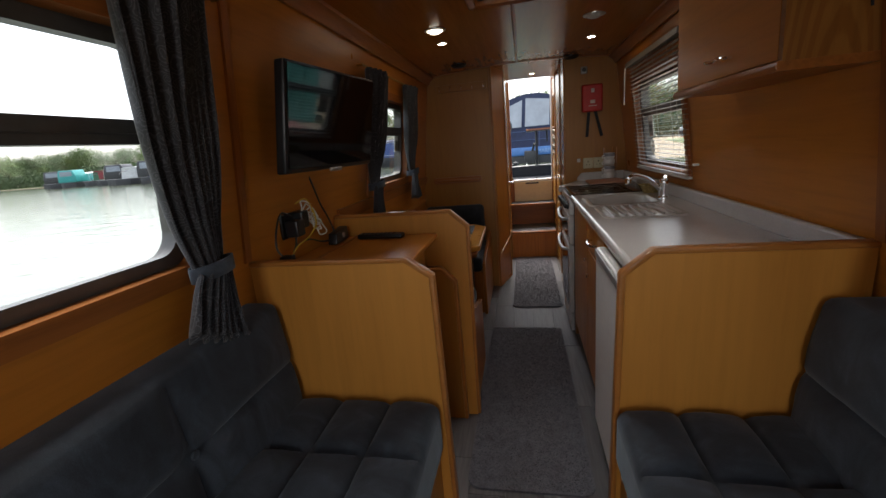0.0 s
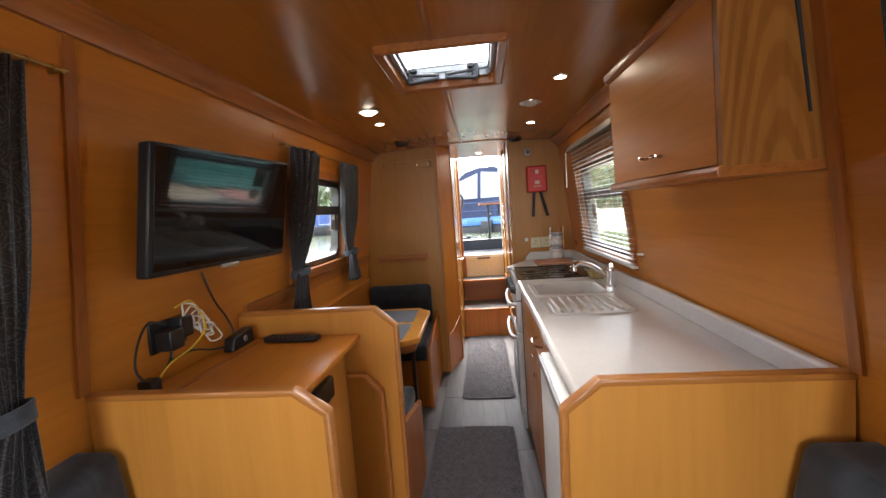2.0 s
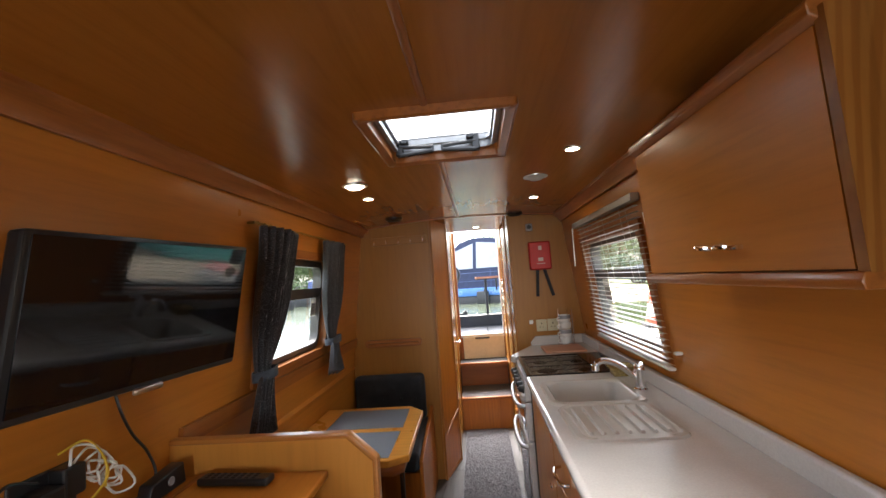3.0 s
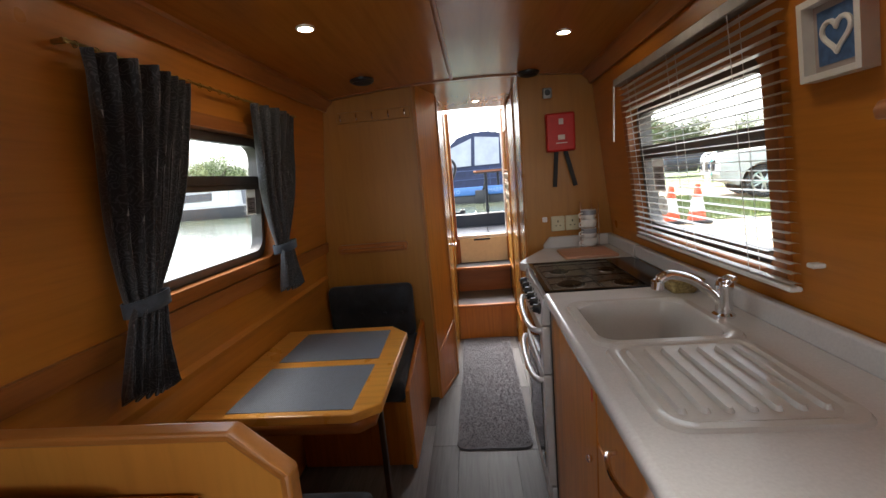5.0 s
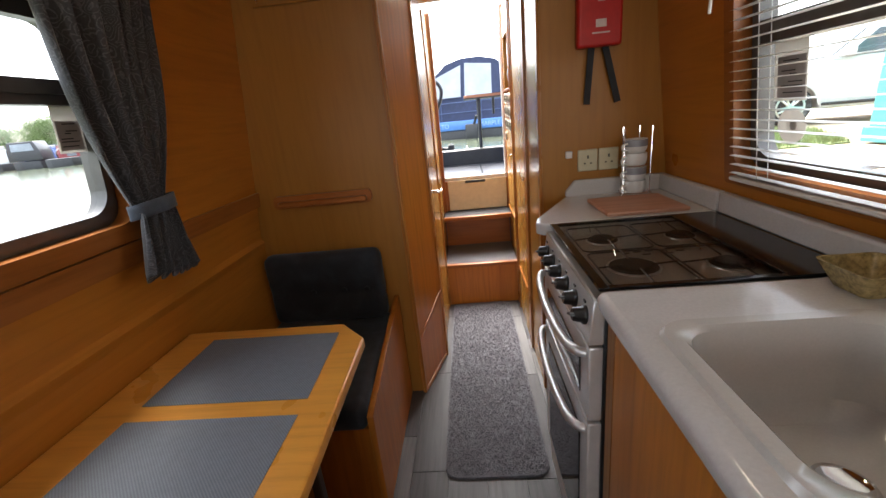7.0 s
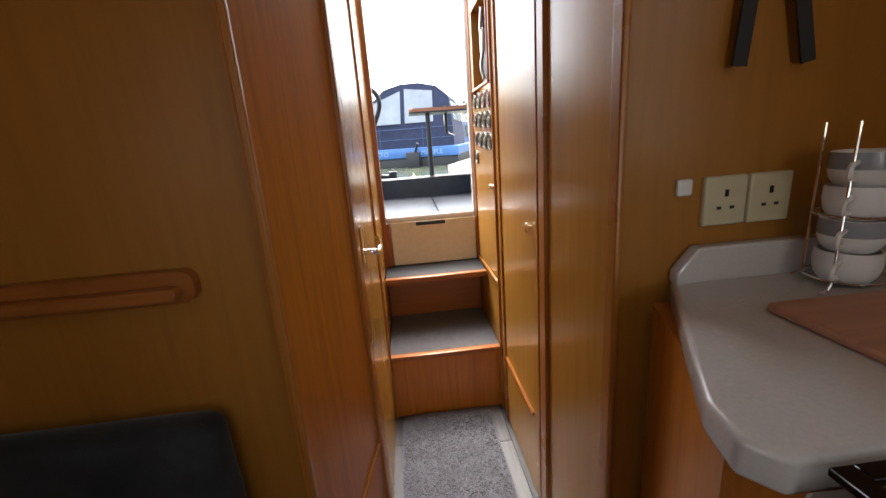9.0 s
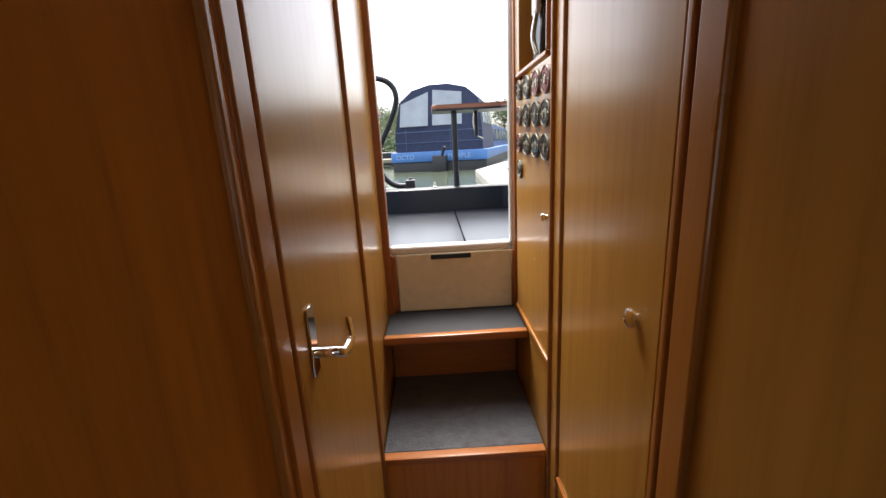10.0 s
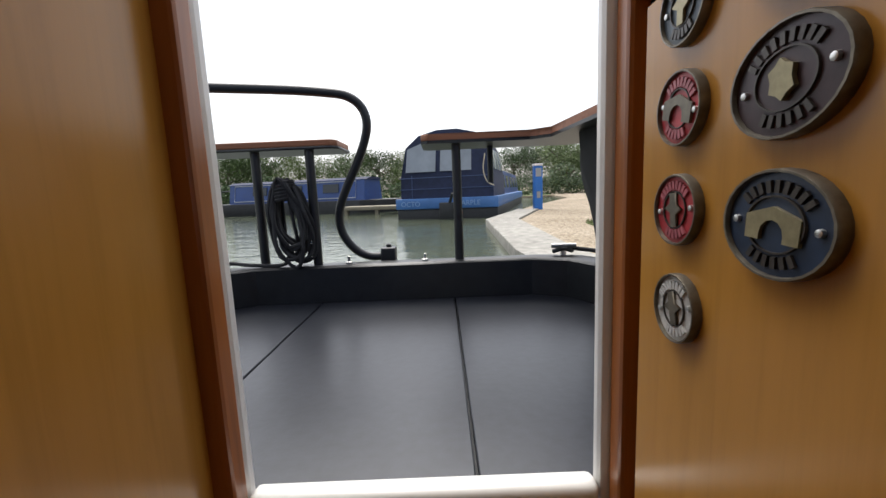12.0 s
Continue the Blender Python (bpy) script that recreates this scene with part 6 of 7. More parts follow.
# ---- stern deck ----
WATER, GROUND = 0.42, 0.52
hull_out = [(-0.89, 5.10), (-0.89, 6.02), (-0.80, 6.20), (-0.62, 6.29), (0.70, 6.29), (0.90, 6.18), (0.975, 6.0), (0.975, 5.10)]
hull_in = [(-0.82, 5.10), (-0.82, 5.98), (-0.75, 6.13), (-0.58, 6.225), (0.56, 6.225), (0.69, 6.17), (0.765, 6.03), (0.80, 5.80), (0.82, 5.10)]
bm = B(); prism(bm, hull_out, "z", -0.2, 0.775); solo("hull_stern", bm, STEEL_BLACK, "black painted steel stern of the boat", "hull", kind="structure", smooth=0)
dk = thing("deck", (0.1, 5.7, 0.78), "dark grey painted stern deck boards", "deck", kind="structure")
for x0, x1 in ((-0.82, -0.316), (-0.310, 0.236), (0.242, 0.82)):
    bm = B()
    if x0 < -0.5:
        prism(bm, [(x0, 5.112), (x1, 5.112), (x1, 6.222), (-0.58, 6.222), (-0.75, 6.125), (x0, 5.98)], "z", 0.776, 0.800, 0.002, 1)
    elif x0 > 0:
        prism(bm, [(x0, 5.112), (0.815, 5.112), (0.798, 5.80), (0.763, 6.03), (0.688, 6.168), (0.56, 6.222), (x0, 6.222)], "z", 0.776, 0.800, 0.002, 1)
    else:
        box(bm, x0, x1, 5.112, 6.222, 0.776, 0.800, 0.002, 1)
    part("deck_board", bm, DECK, dk)
bw2 = thing("bulwark", (0.05, 6.26, 0.78), "black painted steel bulwark round the stern deck", "bulwark", kind="structure")
bm = B()
o2 = [(-0.89, 5.11), (-0.89, 6.02), (-0.80, 6.20), (-0.62, 6.30), (0.60, 6.30), (0.77, 6.24), (0.86, 6.06), (0.89, 5.80), (0.90, 5.11)]
v = [[bm.verts.new((x, y, z)) for x, y in p] for p, z in ((hull_in, 0.778), (hull_in, 0.945), ([(x + (a - x) * 0.15, y + (b - y) * 0.15) for (x, y), (a, b) in zip(hull_in, o2)], 0.955), (o2, 0.955), (o2, 0.74))]
for a, b in zip(v, v[1:]):
    for k in range(len(a) - 1):
        bm.faces.new((a[k], a[k + 1], b[k + 1], b[k]))
part("plating", bm, STEEL_BLACK, bw2)
for x, y in ((-0.20, 6.262), (0.12, 6.262)):
    bm = B(); lathe(bm, [(0.014, 0.955), (0.014, 0.962), (0.006, 0.966), (0.006, 0.985), (0, 0.988)], Matrix.Translation((x, y, 0)), 10); part("stud", bm, STEEL, bw2, "small steel stud")

tl = thing("tiller", (-0.044, 6.40, 0.95), "black swan-neck tiller bar with a wooden tip", "tiller")
bm = B(); box(bm, -0.078, -0.012, 6.335, 6.405, 0.90, 1.005, 0.008); lathe(bm, [(0.05, 0.20), (0.05, 0.93)], Matrix.Translation((-0.044, 6.40, 0)), 16); lathe(bm, [(0.012, 1.0), (0.012, 1.018), (0, 1.02)], Matrix.Translation((-0.044, 6.37, 0)), 10); part("rudder_post", bm, STEEL_BLACK, tl)
bm = B()
neck = curve_pts([(-0.05, 6.37, 0.965), (-0.13, 6.366, 0.968), (-0.195, 6.362, 1.005), (-0.242, 6.355, 1.08), (-0.245, 6.345, 1.17), (-0.205, 6.335, 1.27), (-0.150, 6.32, 1.37), (-0.108, 6.30, 1.46), (-0.092, 6.285, 1.53), (-0.110, 6.28, 1.590), (-0.160, 6.265, 1.630), (-0.24, 6.25, 1.644), (-0.40, 6.22, 1.654), (-0.66, 6.17, 1.660)], 5)
tube(bm, neck, 0.0185, 12); part("neck", bm, STEEL_BLACK, tl)
bm = B(); tube(bm, [(-0.655, 6.171, 1.660), (-0.80, 6.14, 1.664), (-1.0, 6.10, 1.67)], [0.016, 0.019, 0.016], 12); part("tip", bm, wood("tiller_wood", (0.36, 0.09, 0.05), "x", 0.35), tl, "reddish wooden tip")

for nm, pts, posts in (("left", [(-0.83, 6.245), (-0.24, 6.245), (-0.215, 6.27), (-0.215, 6.48), (-0.24, 6.505), (-0.83, 6.505)], [(-0.333, 6.275), (-0.56, 6.285)]),
                       ("right", [(0.125, 6.25), (0.15, 6.225), (0.56, 6.225), (0.63, 6.16), (0.655, 5.62), (0.95, 5.62), (0.95, 6.30), (0.80, 6.50), (0.15, 6.505), (0.125, 6.48)], [(0.266, 6.275), (0.42, 6.40), (0.85, 5.75)])):
    stt = thing("deck_seat", (pts[0][0], 6.3, 0.95), "wood-topped stern seat on black steel posts", "seat", "stern seats")
    bm = B(); prism(bm, pts, "z", 1.440, 1.466, 0.006); part("seat_top", bm, W_SEAT, stt)
    bm = B(); prism(bm, [(x * 0.99 + 0.002, y) for x, y in pts], "z", 1.428, 1.440); part("seat_pan", bm, STEEL_BLACK, stt)
    for x, y in posts:
        bm = B()
        z0 = 0.954 if (x, y) != (0.42, 6.40) else 1.27
        tube(bm, [(x, y, z0), (x, y, 1.435)], 0.019 if z0 < 1 else 0.013, 12)
        part("post", bm, STEEL_BLACK, stt)
cv = thing("seat_cover", (0.80, 5.95, 0.95), "black folded canvas cover hanging below the seat", "cover")
bm = B()
rows = []
for j in range(10):
    f = j / 9
    z = 1.435 - 0.49 * f
    row = []
    for i in range(20):
        w = 2 * math.pi * i / 20
        ry, rx = 0.20 - 0.10 * f, 0.075 - 0.035 * f
        k = 1 + 0.12 * math.sin(5 * w + 4 * f) + 0.08 * math.sin(9 * f + 2 * w)
        row.append(bm.verts.new((0.775 + 0.03 * f + rx * k * math.cos(w), 6.00 - 0.02 * f + ry * k * math.sin(w), z)))
    rows.append(row)
for a, b in zip(rows, rows[1:]):
    for i in range(20):
        bm.faces.new((a[i], a[(i + 1) % 20], b[(i + 1) % 20], b[i]))
bm.faces.new(rows[0]); bm.faces.new(rows[-1][::-1])
part("canvas", bm, BLACK_SOFT, cv)
rp = thing("rope_coil", (-0.44, 6.25, 0.95), "black mooring rope coiled over the seat post", "rope")
rnd = random.Random(11)
for k in range(13):
    bm = B(); dx, dw, dh = rnd.uniform(-0.012, 0.012), rnd.uniform(0.045, 0.088), rnd.uniform(0.13, 0.178)
    sag = rnd.uniform(-0.02, 0.03)
    tube(bm, [(-0.44 + dx + dw * math.cos(w) * (0.75 - 0.25 * math.sin(w)) + (0.05 + sag) * (1 - math.sin(w)) * 0.35, 6.235 + 0.006 * k - 0.035 + 0.012 * math.sin(3 * w + k), 1.31 - dh + dh * math.sin(w) + 0.006 * math.sin(5 * w + k)) for w in np.linspace(0, 2 * math.pi, 25)[:-1]], 0.0078, 7, closed=True)
    part("rope_loop", bm, BLACK_SOFT, rp)
bm = B()
for k in range(6):
    tube(bm, [(-0.435 + 0.036 * math.cos(w), 6.238 + 0.045 * math.sin(w), 1.235 + 0.013 * k + 0.006 * math.cos(w)) for w in np.linspace(0, 2 * math.pi, 13)[:-1]], 0.0075, 6, closed=True)
part("rope_wrap", bm, BLACK_SOFT, rp)
bm = B(); tube(bm, curve_pts([(-0.44, 6.235, 1.0), (-0.47, 6.24, 0.965), (-0.60, 6.25, 0.966), (-0.70, 6.26, 0.975), (-0.80, 6.25, 0.962)], 6), 0.008, 7); part("rope_tail", bm, BLACK_SOFT, rp)
cl = thing("mooring_cleat", (0.62, 6.27, 0.955), "steel T-stud with a dark mooring line", "cleat")
bm = B(); tube(bm, [(0.70, 6.26, 0.95), (0.70, 6.26, 1.0)], 0.012, 8); tube(bm, [(0.65, 6.26, 0.995), (0.75, 6.25, 0.995)], 0.010, 8); part("stud", bm, STEEL, cl)
bm = B(); tube(bm, curve_pts([(0.66, 6.27, 0.97), (0.70, 6.24, 0.985), (0.74, 6.27, 0.97), (0.70, 6.285, 0.985), (0.80, 6.24, 0.975), (0.95, 6.15, 0.96)], 6), 0.009, 7); part("line", bm, BLACK_SOFT, cl)

for ob in list(scene.objects):
    if ob.parent is None and ob.name.split(".")[0] in ("hull_stern", "deck", "bulwark", "tiller", "deck_seat", "seat_cover", "rope_coil", "mooring_cleat"):
        ob.location.z -= 0.032

# ---- ground, quay and water ----
basin = [(1.10, -60), (1.10, 7.2), (0.98, 8.8), (1.15, 13.4), (3.45, 19.6), (7.5, 28.5), (9.0, 37.0), (-12, 38.0), (-60, 46.0), (-130, 64.0), (-130, -60)]
far = [(-1500, -1500), (1500, -1500), (1500, 1500), (-1500, 1500)]


def loops_fill(bm, loops, z):
    edges = []
    for lp in loops:
        vs = [bm.verts.new((x, y, z)) for x, y in lp]
        edges += [bm.edges.new((vs[i], vs[(i + 1) % len(vs)])) for i in range(len(vs))]
    bmesh.ops.triangle_fill(bm, edges=edges, use_beauty=True)


def gravel_mat():
    m, n, l, p = shader("gravel", 0.9)
    v = coords(n, l, (1, 1, 1))
    a, b = noise_tex(n, l, v, 22.0, 5, 0.75), noise_tex(n, l, v, 0.5, 4)
    vo = n.new("ShaderNodeTexVoronoi"); vo.inputs["Scale"].default_value = 22.0; l.new(v, vo.inputs["Vector"])
    c = ramp(n, l, a, [(0.36, (0.12, 0.09, 0.06)), (0.5, (0.30, 0.235, 0.155)), (0.62, (0.48, 0.42, 0.33))])
    l.new(mix(n, l, c, ramp(n, l, b, [(0.35, (0.7, 0.68, 0.62)), (0.6, (1, 1, 1))]), 0.8, "MULTIPLY"), p.inputs["Base Color"])
    bump(n, l, p, vo.outputs["Distance"], 0.6, 0.02)
    return m


def water_mat():
    m, n, l, p = shader("water", 0.1)
    p.inputs["Base Color"].default_value = (0.075, 0.088, 0.058, 1)
    p.inputs["IOR"].default_value = 1.33
    a = noise_tex(n, l, coords(n, l, (1, 1.8, 1)), 1.5, 4, 0.55, 0.4)
    b = noise_tex(n, l, coords(n, l, (1, 1.5, 1)), 6.5, 3)
    s = n.new("ShaderNodeMath"); s.operation = "MULTIPLY_ADD"; s.inputs[1].default_value = 0.35
    l.new(b, s.inputs[0]); l.new(a, s.inputs[2])
    bump(n, l, p, s.outputs[0], 0.32, 0.05)
    return m


CONCRETE = plain("concrete", (0.29, 0.275, 0.24), 0.85, 0, 0.32, 9, 0.4)
GRASS = plain("grass", (0.16, 0.20, 0.075), 0.9, 0, 0.35, 9.0, 0.5)
bm = B(); loops_fill(bm, [far, basin], GROUND)
lo = [bm.verts.new((x, y, -0.9)) for x, y in basin]; hi2 = [bm.verts.new((x, y, GROUND)) for x, y in basin]
for i in range(len(basin)):
    j = (i + 1) % len(basin)
    bm.faces.new((lo[i], lo[j], hi2[j], hi2[i]))
solo("ground", bm, gravel_mat(), "gravel and earth round the marina basin", "ground", kind="structure", smooth=0)
bm = B(); loops_fill(bm, [basin, [(-0.88, -1.70), (0.97, -1.70), (0.97, 6.15), (-0.88, 6.15)]], WATER)
solo("water", bm, water_mat(), "rippled grey-green marina water", "water", kind="structure", smooth=0)
bm = B(); prism(bm, [(1.08, -40), (1.70, -40), (1.70, 7.3), (1.58, 8.8), (1.78, 13.2), (3.1, 16.9), (2.5, 17.15), (1.13, 13.45), (0.96, 8.8), (1.08, 7.2)], "z", GROUND - 0.25, GROUND + 0.045, 0.02); solo("quay_kerb", bm, CONCRETE, "weathered concrete quay edging", "kerb", kind="structure")
bm = B(); prism(bm, [(1.76, -30), (2.9, -30), (2.6, 5.9), (2.2, 7.2), (1.76, 7.4)], "z", GROUND, GROUND + 0.03); solo("pavement", bm, CONCRETE, "pale concrete path beside the boat", "pavement", kind="structure", smooth=0)


def grass_patch(pts, n_bl, h, label, seed=1):
    bm = B(); prism(bm, pts, "z", GROUND - 0.02, GROUND + 0.02)
    ob = solo("lawn", bm, GRASS, label, "grass", kind="stuff", smooth=0)
    rnd = random.Random(seed); xs_, ys_ = [p[0] for p in pts], [p[1] for p in pts]
    vs, fs = [], []
    for k in range(n_bl):
        x, y = rnd.uniform(min(xs_), max(xs_)), rnd.uniform(min(ys_), max(ys_))
        inside = False
        for (xa, ya), (xb, yb) in zip(pts, pts[1:] + pts[:1]):
            if (ya > y) != (yb > y) and x < (xb - xa) * (y - ya) / (yb - ya) + xa:
                inside = not inside
        if not inside:
            continue
        a, i = rnd.uniform(0, 6.28), len(vs)
        vs += [(x, y, GROUND + 0.018), (x + 0.014 * math.cos(a), y + 0.014 * math.sin(a), GROUND + 0.018), (x + rnd.uniform(-0.03, 0.03), y + rnd.uniform(-0.03, 0.03), GROUND + 0.02 + h * rnd.uniform(0.5, 1.3))]
        fs.append((i, i + 1, i + 2))
    me = bpy.data.meshes.new("grass_blades"); me.from_pydata(vs, [], fs); me.materials.append(GRASS)
    tagged(new("grass_blades", me), "short green grass blades", "grass", kind="stuff")


grass_patch([(2.62, 7.0), (4.45, 6.95), (5.1, 8.3), (4.7, 10.6), (2.9, 10.8), (2.4, 7.6)], 20000, 0.07, "mown grass strip beside the path", 2)
grass_patch([(6.0, 13.0), (30.0, 10.0), (60.0, 60.0), (9.0, 30.0)], 6000, 0.1, "wide mown grass field", 3)
grass_patch([(-128.0, 64.5), (-60.0, 46.7), (-12.0, 38.8), (9.0, 37.8), (20.0, 90.0), (-120.0, 130.0)], 6000, 0.2, "grassy far bank", 4)
grass_patch([(2.7, 11.2), (3.1, 11.2), (3.2, 11.9), (2.8, 12.0)], 900, 0.07, "tuft of grass in the gravel", 5)

bo = thing("service_bollard", (3.15, 17.2, GROUND), "blue electric service bollard with pale label", "bollard")
BLUE_P = plain("bollard_blue", (0.03, 0.17, 0.55), 0.4)
bm = B(); box(bm, 3.02, 3.27, 17.1, 17.35, GROUND, GROUND + 1.32, 0.02); part("body", bm, BLUE_P, bo)
bm = B(); box(bm, 3.06, 3.23, 17.092, 17.102, GROUND + 1.0, GROUND + 1.25, 0.002, 1); box(bm, 3.09, 3.20, 17.092, 17.102, GROUND + 0.35, GROUND + 0.55, 0.002, 1); part("label", bm, PAPER, bo, "pale label plates")
bm = B(); box(bm, 3.0, 3.29, 17.08, 17.37, GROUND + 1.32, GROUND + 1.38, 0.02); part("cap", bm, WHITE, bo)

# ---- boats ----
BOAT_GLASS = plain("boat_glass", (0.03, 0.035, 0.04), 0.12, 0, 0.1)
HULL_BLK = plain("hull_black", (0.015, 0.016, 0.018), 0.5, 0, 0.3, 6)
# opaque stand-in for clear vinyl, daylight from behind put into its paler colour
CLEAR = plain("clear_vinyl", (0.25, 0.28, 0.32), 0.2, 0, 0.15, 2)
NAVY = plain("navy_canvas", (0.012, 0.020, 0.058), 0.8, 0, 0.2, 8, 0.1)
BLUE_BAND = plain("light_blue_paint", (0.055, 0.16, 0.40), 0.4, 0, 0.1, 4)
BLUE_SIDE = plain("blue_paint", (0.022, 0.062, 0.22), 0.35, 0, 0.12, 3)
LINE = plain("coach_line", (0.55, 0.56, 0.60), 0.5)


def local(parent_m):
    def put(name, bm, mat, th, label="", smooth=38):
        bm.transform(parent_m)
        return part(name, bm, mat, th, label, smooth)
    return put


bb_m = pose(0.29, 16.2, WATER, 0, 0, -14) @ Matrix.Scale(0.84, 4)
bb = thing("canopy_boat", (0.29, 16.2, WATER), "broad blue boat with navy canvas stern canopy, moored", "boat")
put = local(bb_m)
W2 = 1.75
bm = B(); prism(bm, [(-W2, 0.1), (W2, 0.1), (W2, 15.0), (0.9, 18.0), (0, 19.0), (-0.9, 18.0), (-W2, 15.0)], "z", -0.4, 0.34, 0.03); hull = put("hull", bm, HULL_BLK, bb)
bm = B(); prism(bm, [(-W2 - 0.03, 0.02), (W2 + 0.03, 0.02), (W2 + 0.03, 15.0), (0.95, 18.1), (-0.95, 18.1), (-W2 - 0.03, 15.0)], "z", 0.34, 0.70, 0.03); put("band", bm, BLUE_BAND, bb, "light blue painted band")
NAME_PAINT = plain("name_paint", (0.22, 0.36, 0.60), 0.5)
for word, x, size in (("OCTO", -1.58, 0.235), ("MARPLE", 0.36, 0.235)):
    letters = bpy.data.curves.new("name_lettering", "FONT")
    letters.body, letters.size, letters.extrude = word, size, 0.006
    letters.materials.append(NAME_PAINT)
    ob = new("name_lettering", letters)
    ob.parent = bb
    ob.matrix_basis = Matrix.Translation((-0.29, -16.2, -WATER)) @ bb_m @ Matrix.Translation((x, 0.012, 0.44)) @ Matrix.Rotation(radians(90), 4, "X")
    tagged(ob, "pale blue painted name")
bm = B()
prof = [(-1.62, 0.70), (1.62, 0.70), (1.60, 1.42), (1.46, 2.45), (1.0, 2.86), (0.35, 3.02), (-0.35, 3.02), (-1.0, 2.86), (-1.46, 2.45), (-1.60, 1.42)]
back = [bm.verts.new((x, 0.18 + 0.42 * max(0, z - 1.3) / 1.7, z)) for x, z in prof]
mid = [bm.verts.new((x, 2.6, z)) for x, z in prof]
front = [bm.verts.new((x * 0.98, 4.4 - 0.8 * max(0, z - 1.3) / 1.7, 0.70 + (z - 0.70) * 0.93)) for x, z in prof]
for a, b in ((back, mid), (mid, front)):
    for k in range(len(prof)):
        bm.faces.new((a[k], a[(k + 1) % len(prof)], b[(k + 1) % len(prof)], b[k]))
bm.faces.new(back[::-1]); bm.faces.new(front)
put("canopy", bm, NAVY, bb, "navy canvas canopy", 25)
def stern_y(z):
    return 0.16 + 0.42 * max(0, z - 1.3) / 1.7
for xa, xb, z1a, z1b in ((-1.40, -0.36, 2.40, 2.78), (-0.20, 0.86, 2.84, 2.70)):
    bm = B(); lo_x = 1.02
    hexa(bm, [(xa * lo_x, stern_y(1.60), 1.60), (xb * lo_x, stern_y(1.60), 1.60), (xb, stern_y(z1b), z1b), (xa, stern_y(z1a), z1a),
              (xa * lo_x, stern_y(1.60) + 0.03, 1.60), (xb * lo_x, stern_y(1.60) + 0.03, 1.60), (xb, stern_y(z1b) + 0.03, z1b), (xa, stern_y(z1a) + 0.03, z1a)])
    put("canopy_window", bm, CLEAR, bb, "clear vinyl window", 0)
for ya, yb in ((0.75, 1.55), (1.75, 2.45), (2.75, 3.5)):
    bm = B(); hexa(bm, [(1.595, ya, 1.62), (1.595, yb, 1.62), (1.49, yb, 2.30), (1.49, ya, 2.30), (1.56, ya, 1.62), (1.56, yb, 1.62), (1.45, yb, 2.30), (1.45, ya, 2.30)]); put("canopy_window", bm, CLEAR, bb, "clear vinyl window", 0)
bm = B()
for z in (1.02, 1.40):
    tube(bm, [(-1.63, stern_y(z) - 0.01, z), (1.63, stern_y(z) - 0.01, z)], 0.012, 6)
for x in (-1.2, 0.45):
    tube(bm, [(x, stern_y(0.75) - 0.015, 0.72), (x, stern_y(1.5) - 0.015, 1.5)], 0.010, 6)
put("canopy_seam", bm, plain("seam_canvas", (0.05, 0.08, 0.17), 0.8), bb)
bm = B(); tube(bm, curve_pts([(1.35, 0.22, 2.1), (1.30, 0.10, 1.6), (1.42, 0.05, 1.2), (1.66, 0.02, 1.05)], 6), 0.018, 6); put("rope", bm, plain("pale_rope", (0.45, 0.40, 0.30), 0.9), bb)
bm = B(); prism(bm, [(-1.5, 0.70), (1.5, 0.70), (1.35, 1.75), (0, 1.85), (-1.35, 1.75)], "y", 4.4, 15.0); put("cabin", bm, BLUE_SIDE, bb)
for k in range(5):
    bm = B(); hexa(bm, [(1.485, 5.0 + 2 * k, 0.98), (1.485, 6.1 + 2 * k, 0.98), (1.40, 6.1 + 2 * k, 1.55), (1.40, 5.0 + 2 * k, 1.55), (1.44, 5.0 + 2 * k, 0.98), (1.44, 6.1 + 2 * k, 0.98), (1.34, 6.1 + 2 * k, 1.55), (1.34, 5.0 + 2 * k, 1.55)]); put("cabin_window", bm, BOAT_GLASS, bb, "", 0)
bm = B(); box(bm, -0.15, 0.35, -0.30, 0.02, -0.1, 0.55, 0.04); tube(bm, [(0.1, -0.12, 0.3), (0.35, -0.4, 0.85)], 0.05, 8); put("outdrive", bm, HULL_BLK, bb, "dark rudder gear")
bm = B(); prism(bm, [(-1.72, 0.72), (-1.45, 0.72), (-1.50, 1.75)], "y", 0.5, 0.56); put("spray_screen", bm, ALU_GREY, bb)


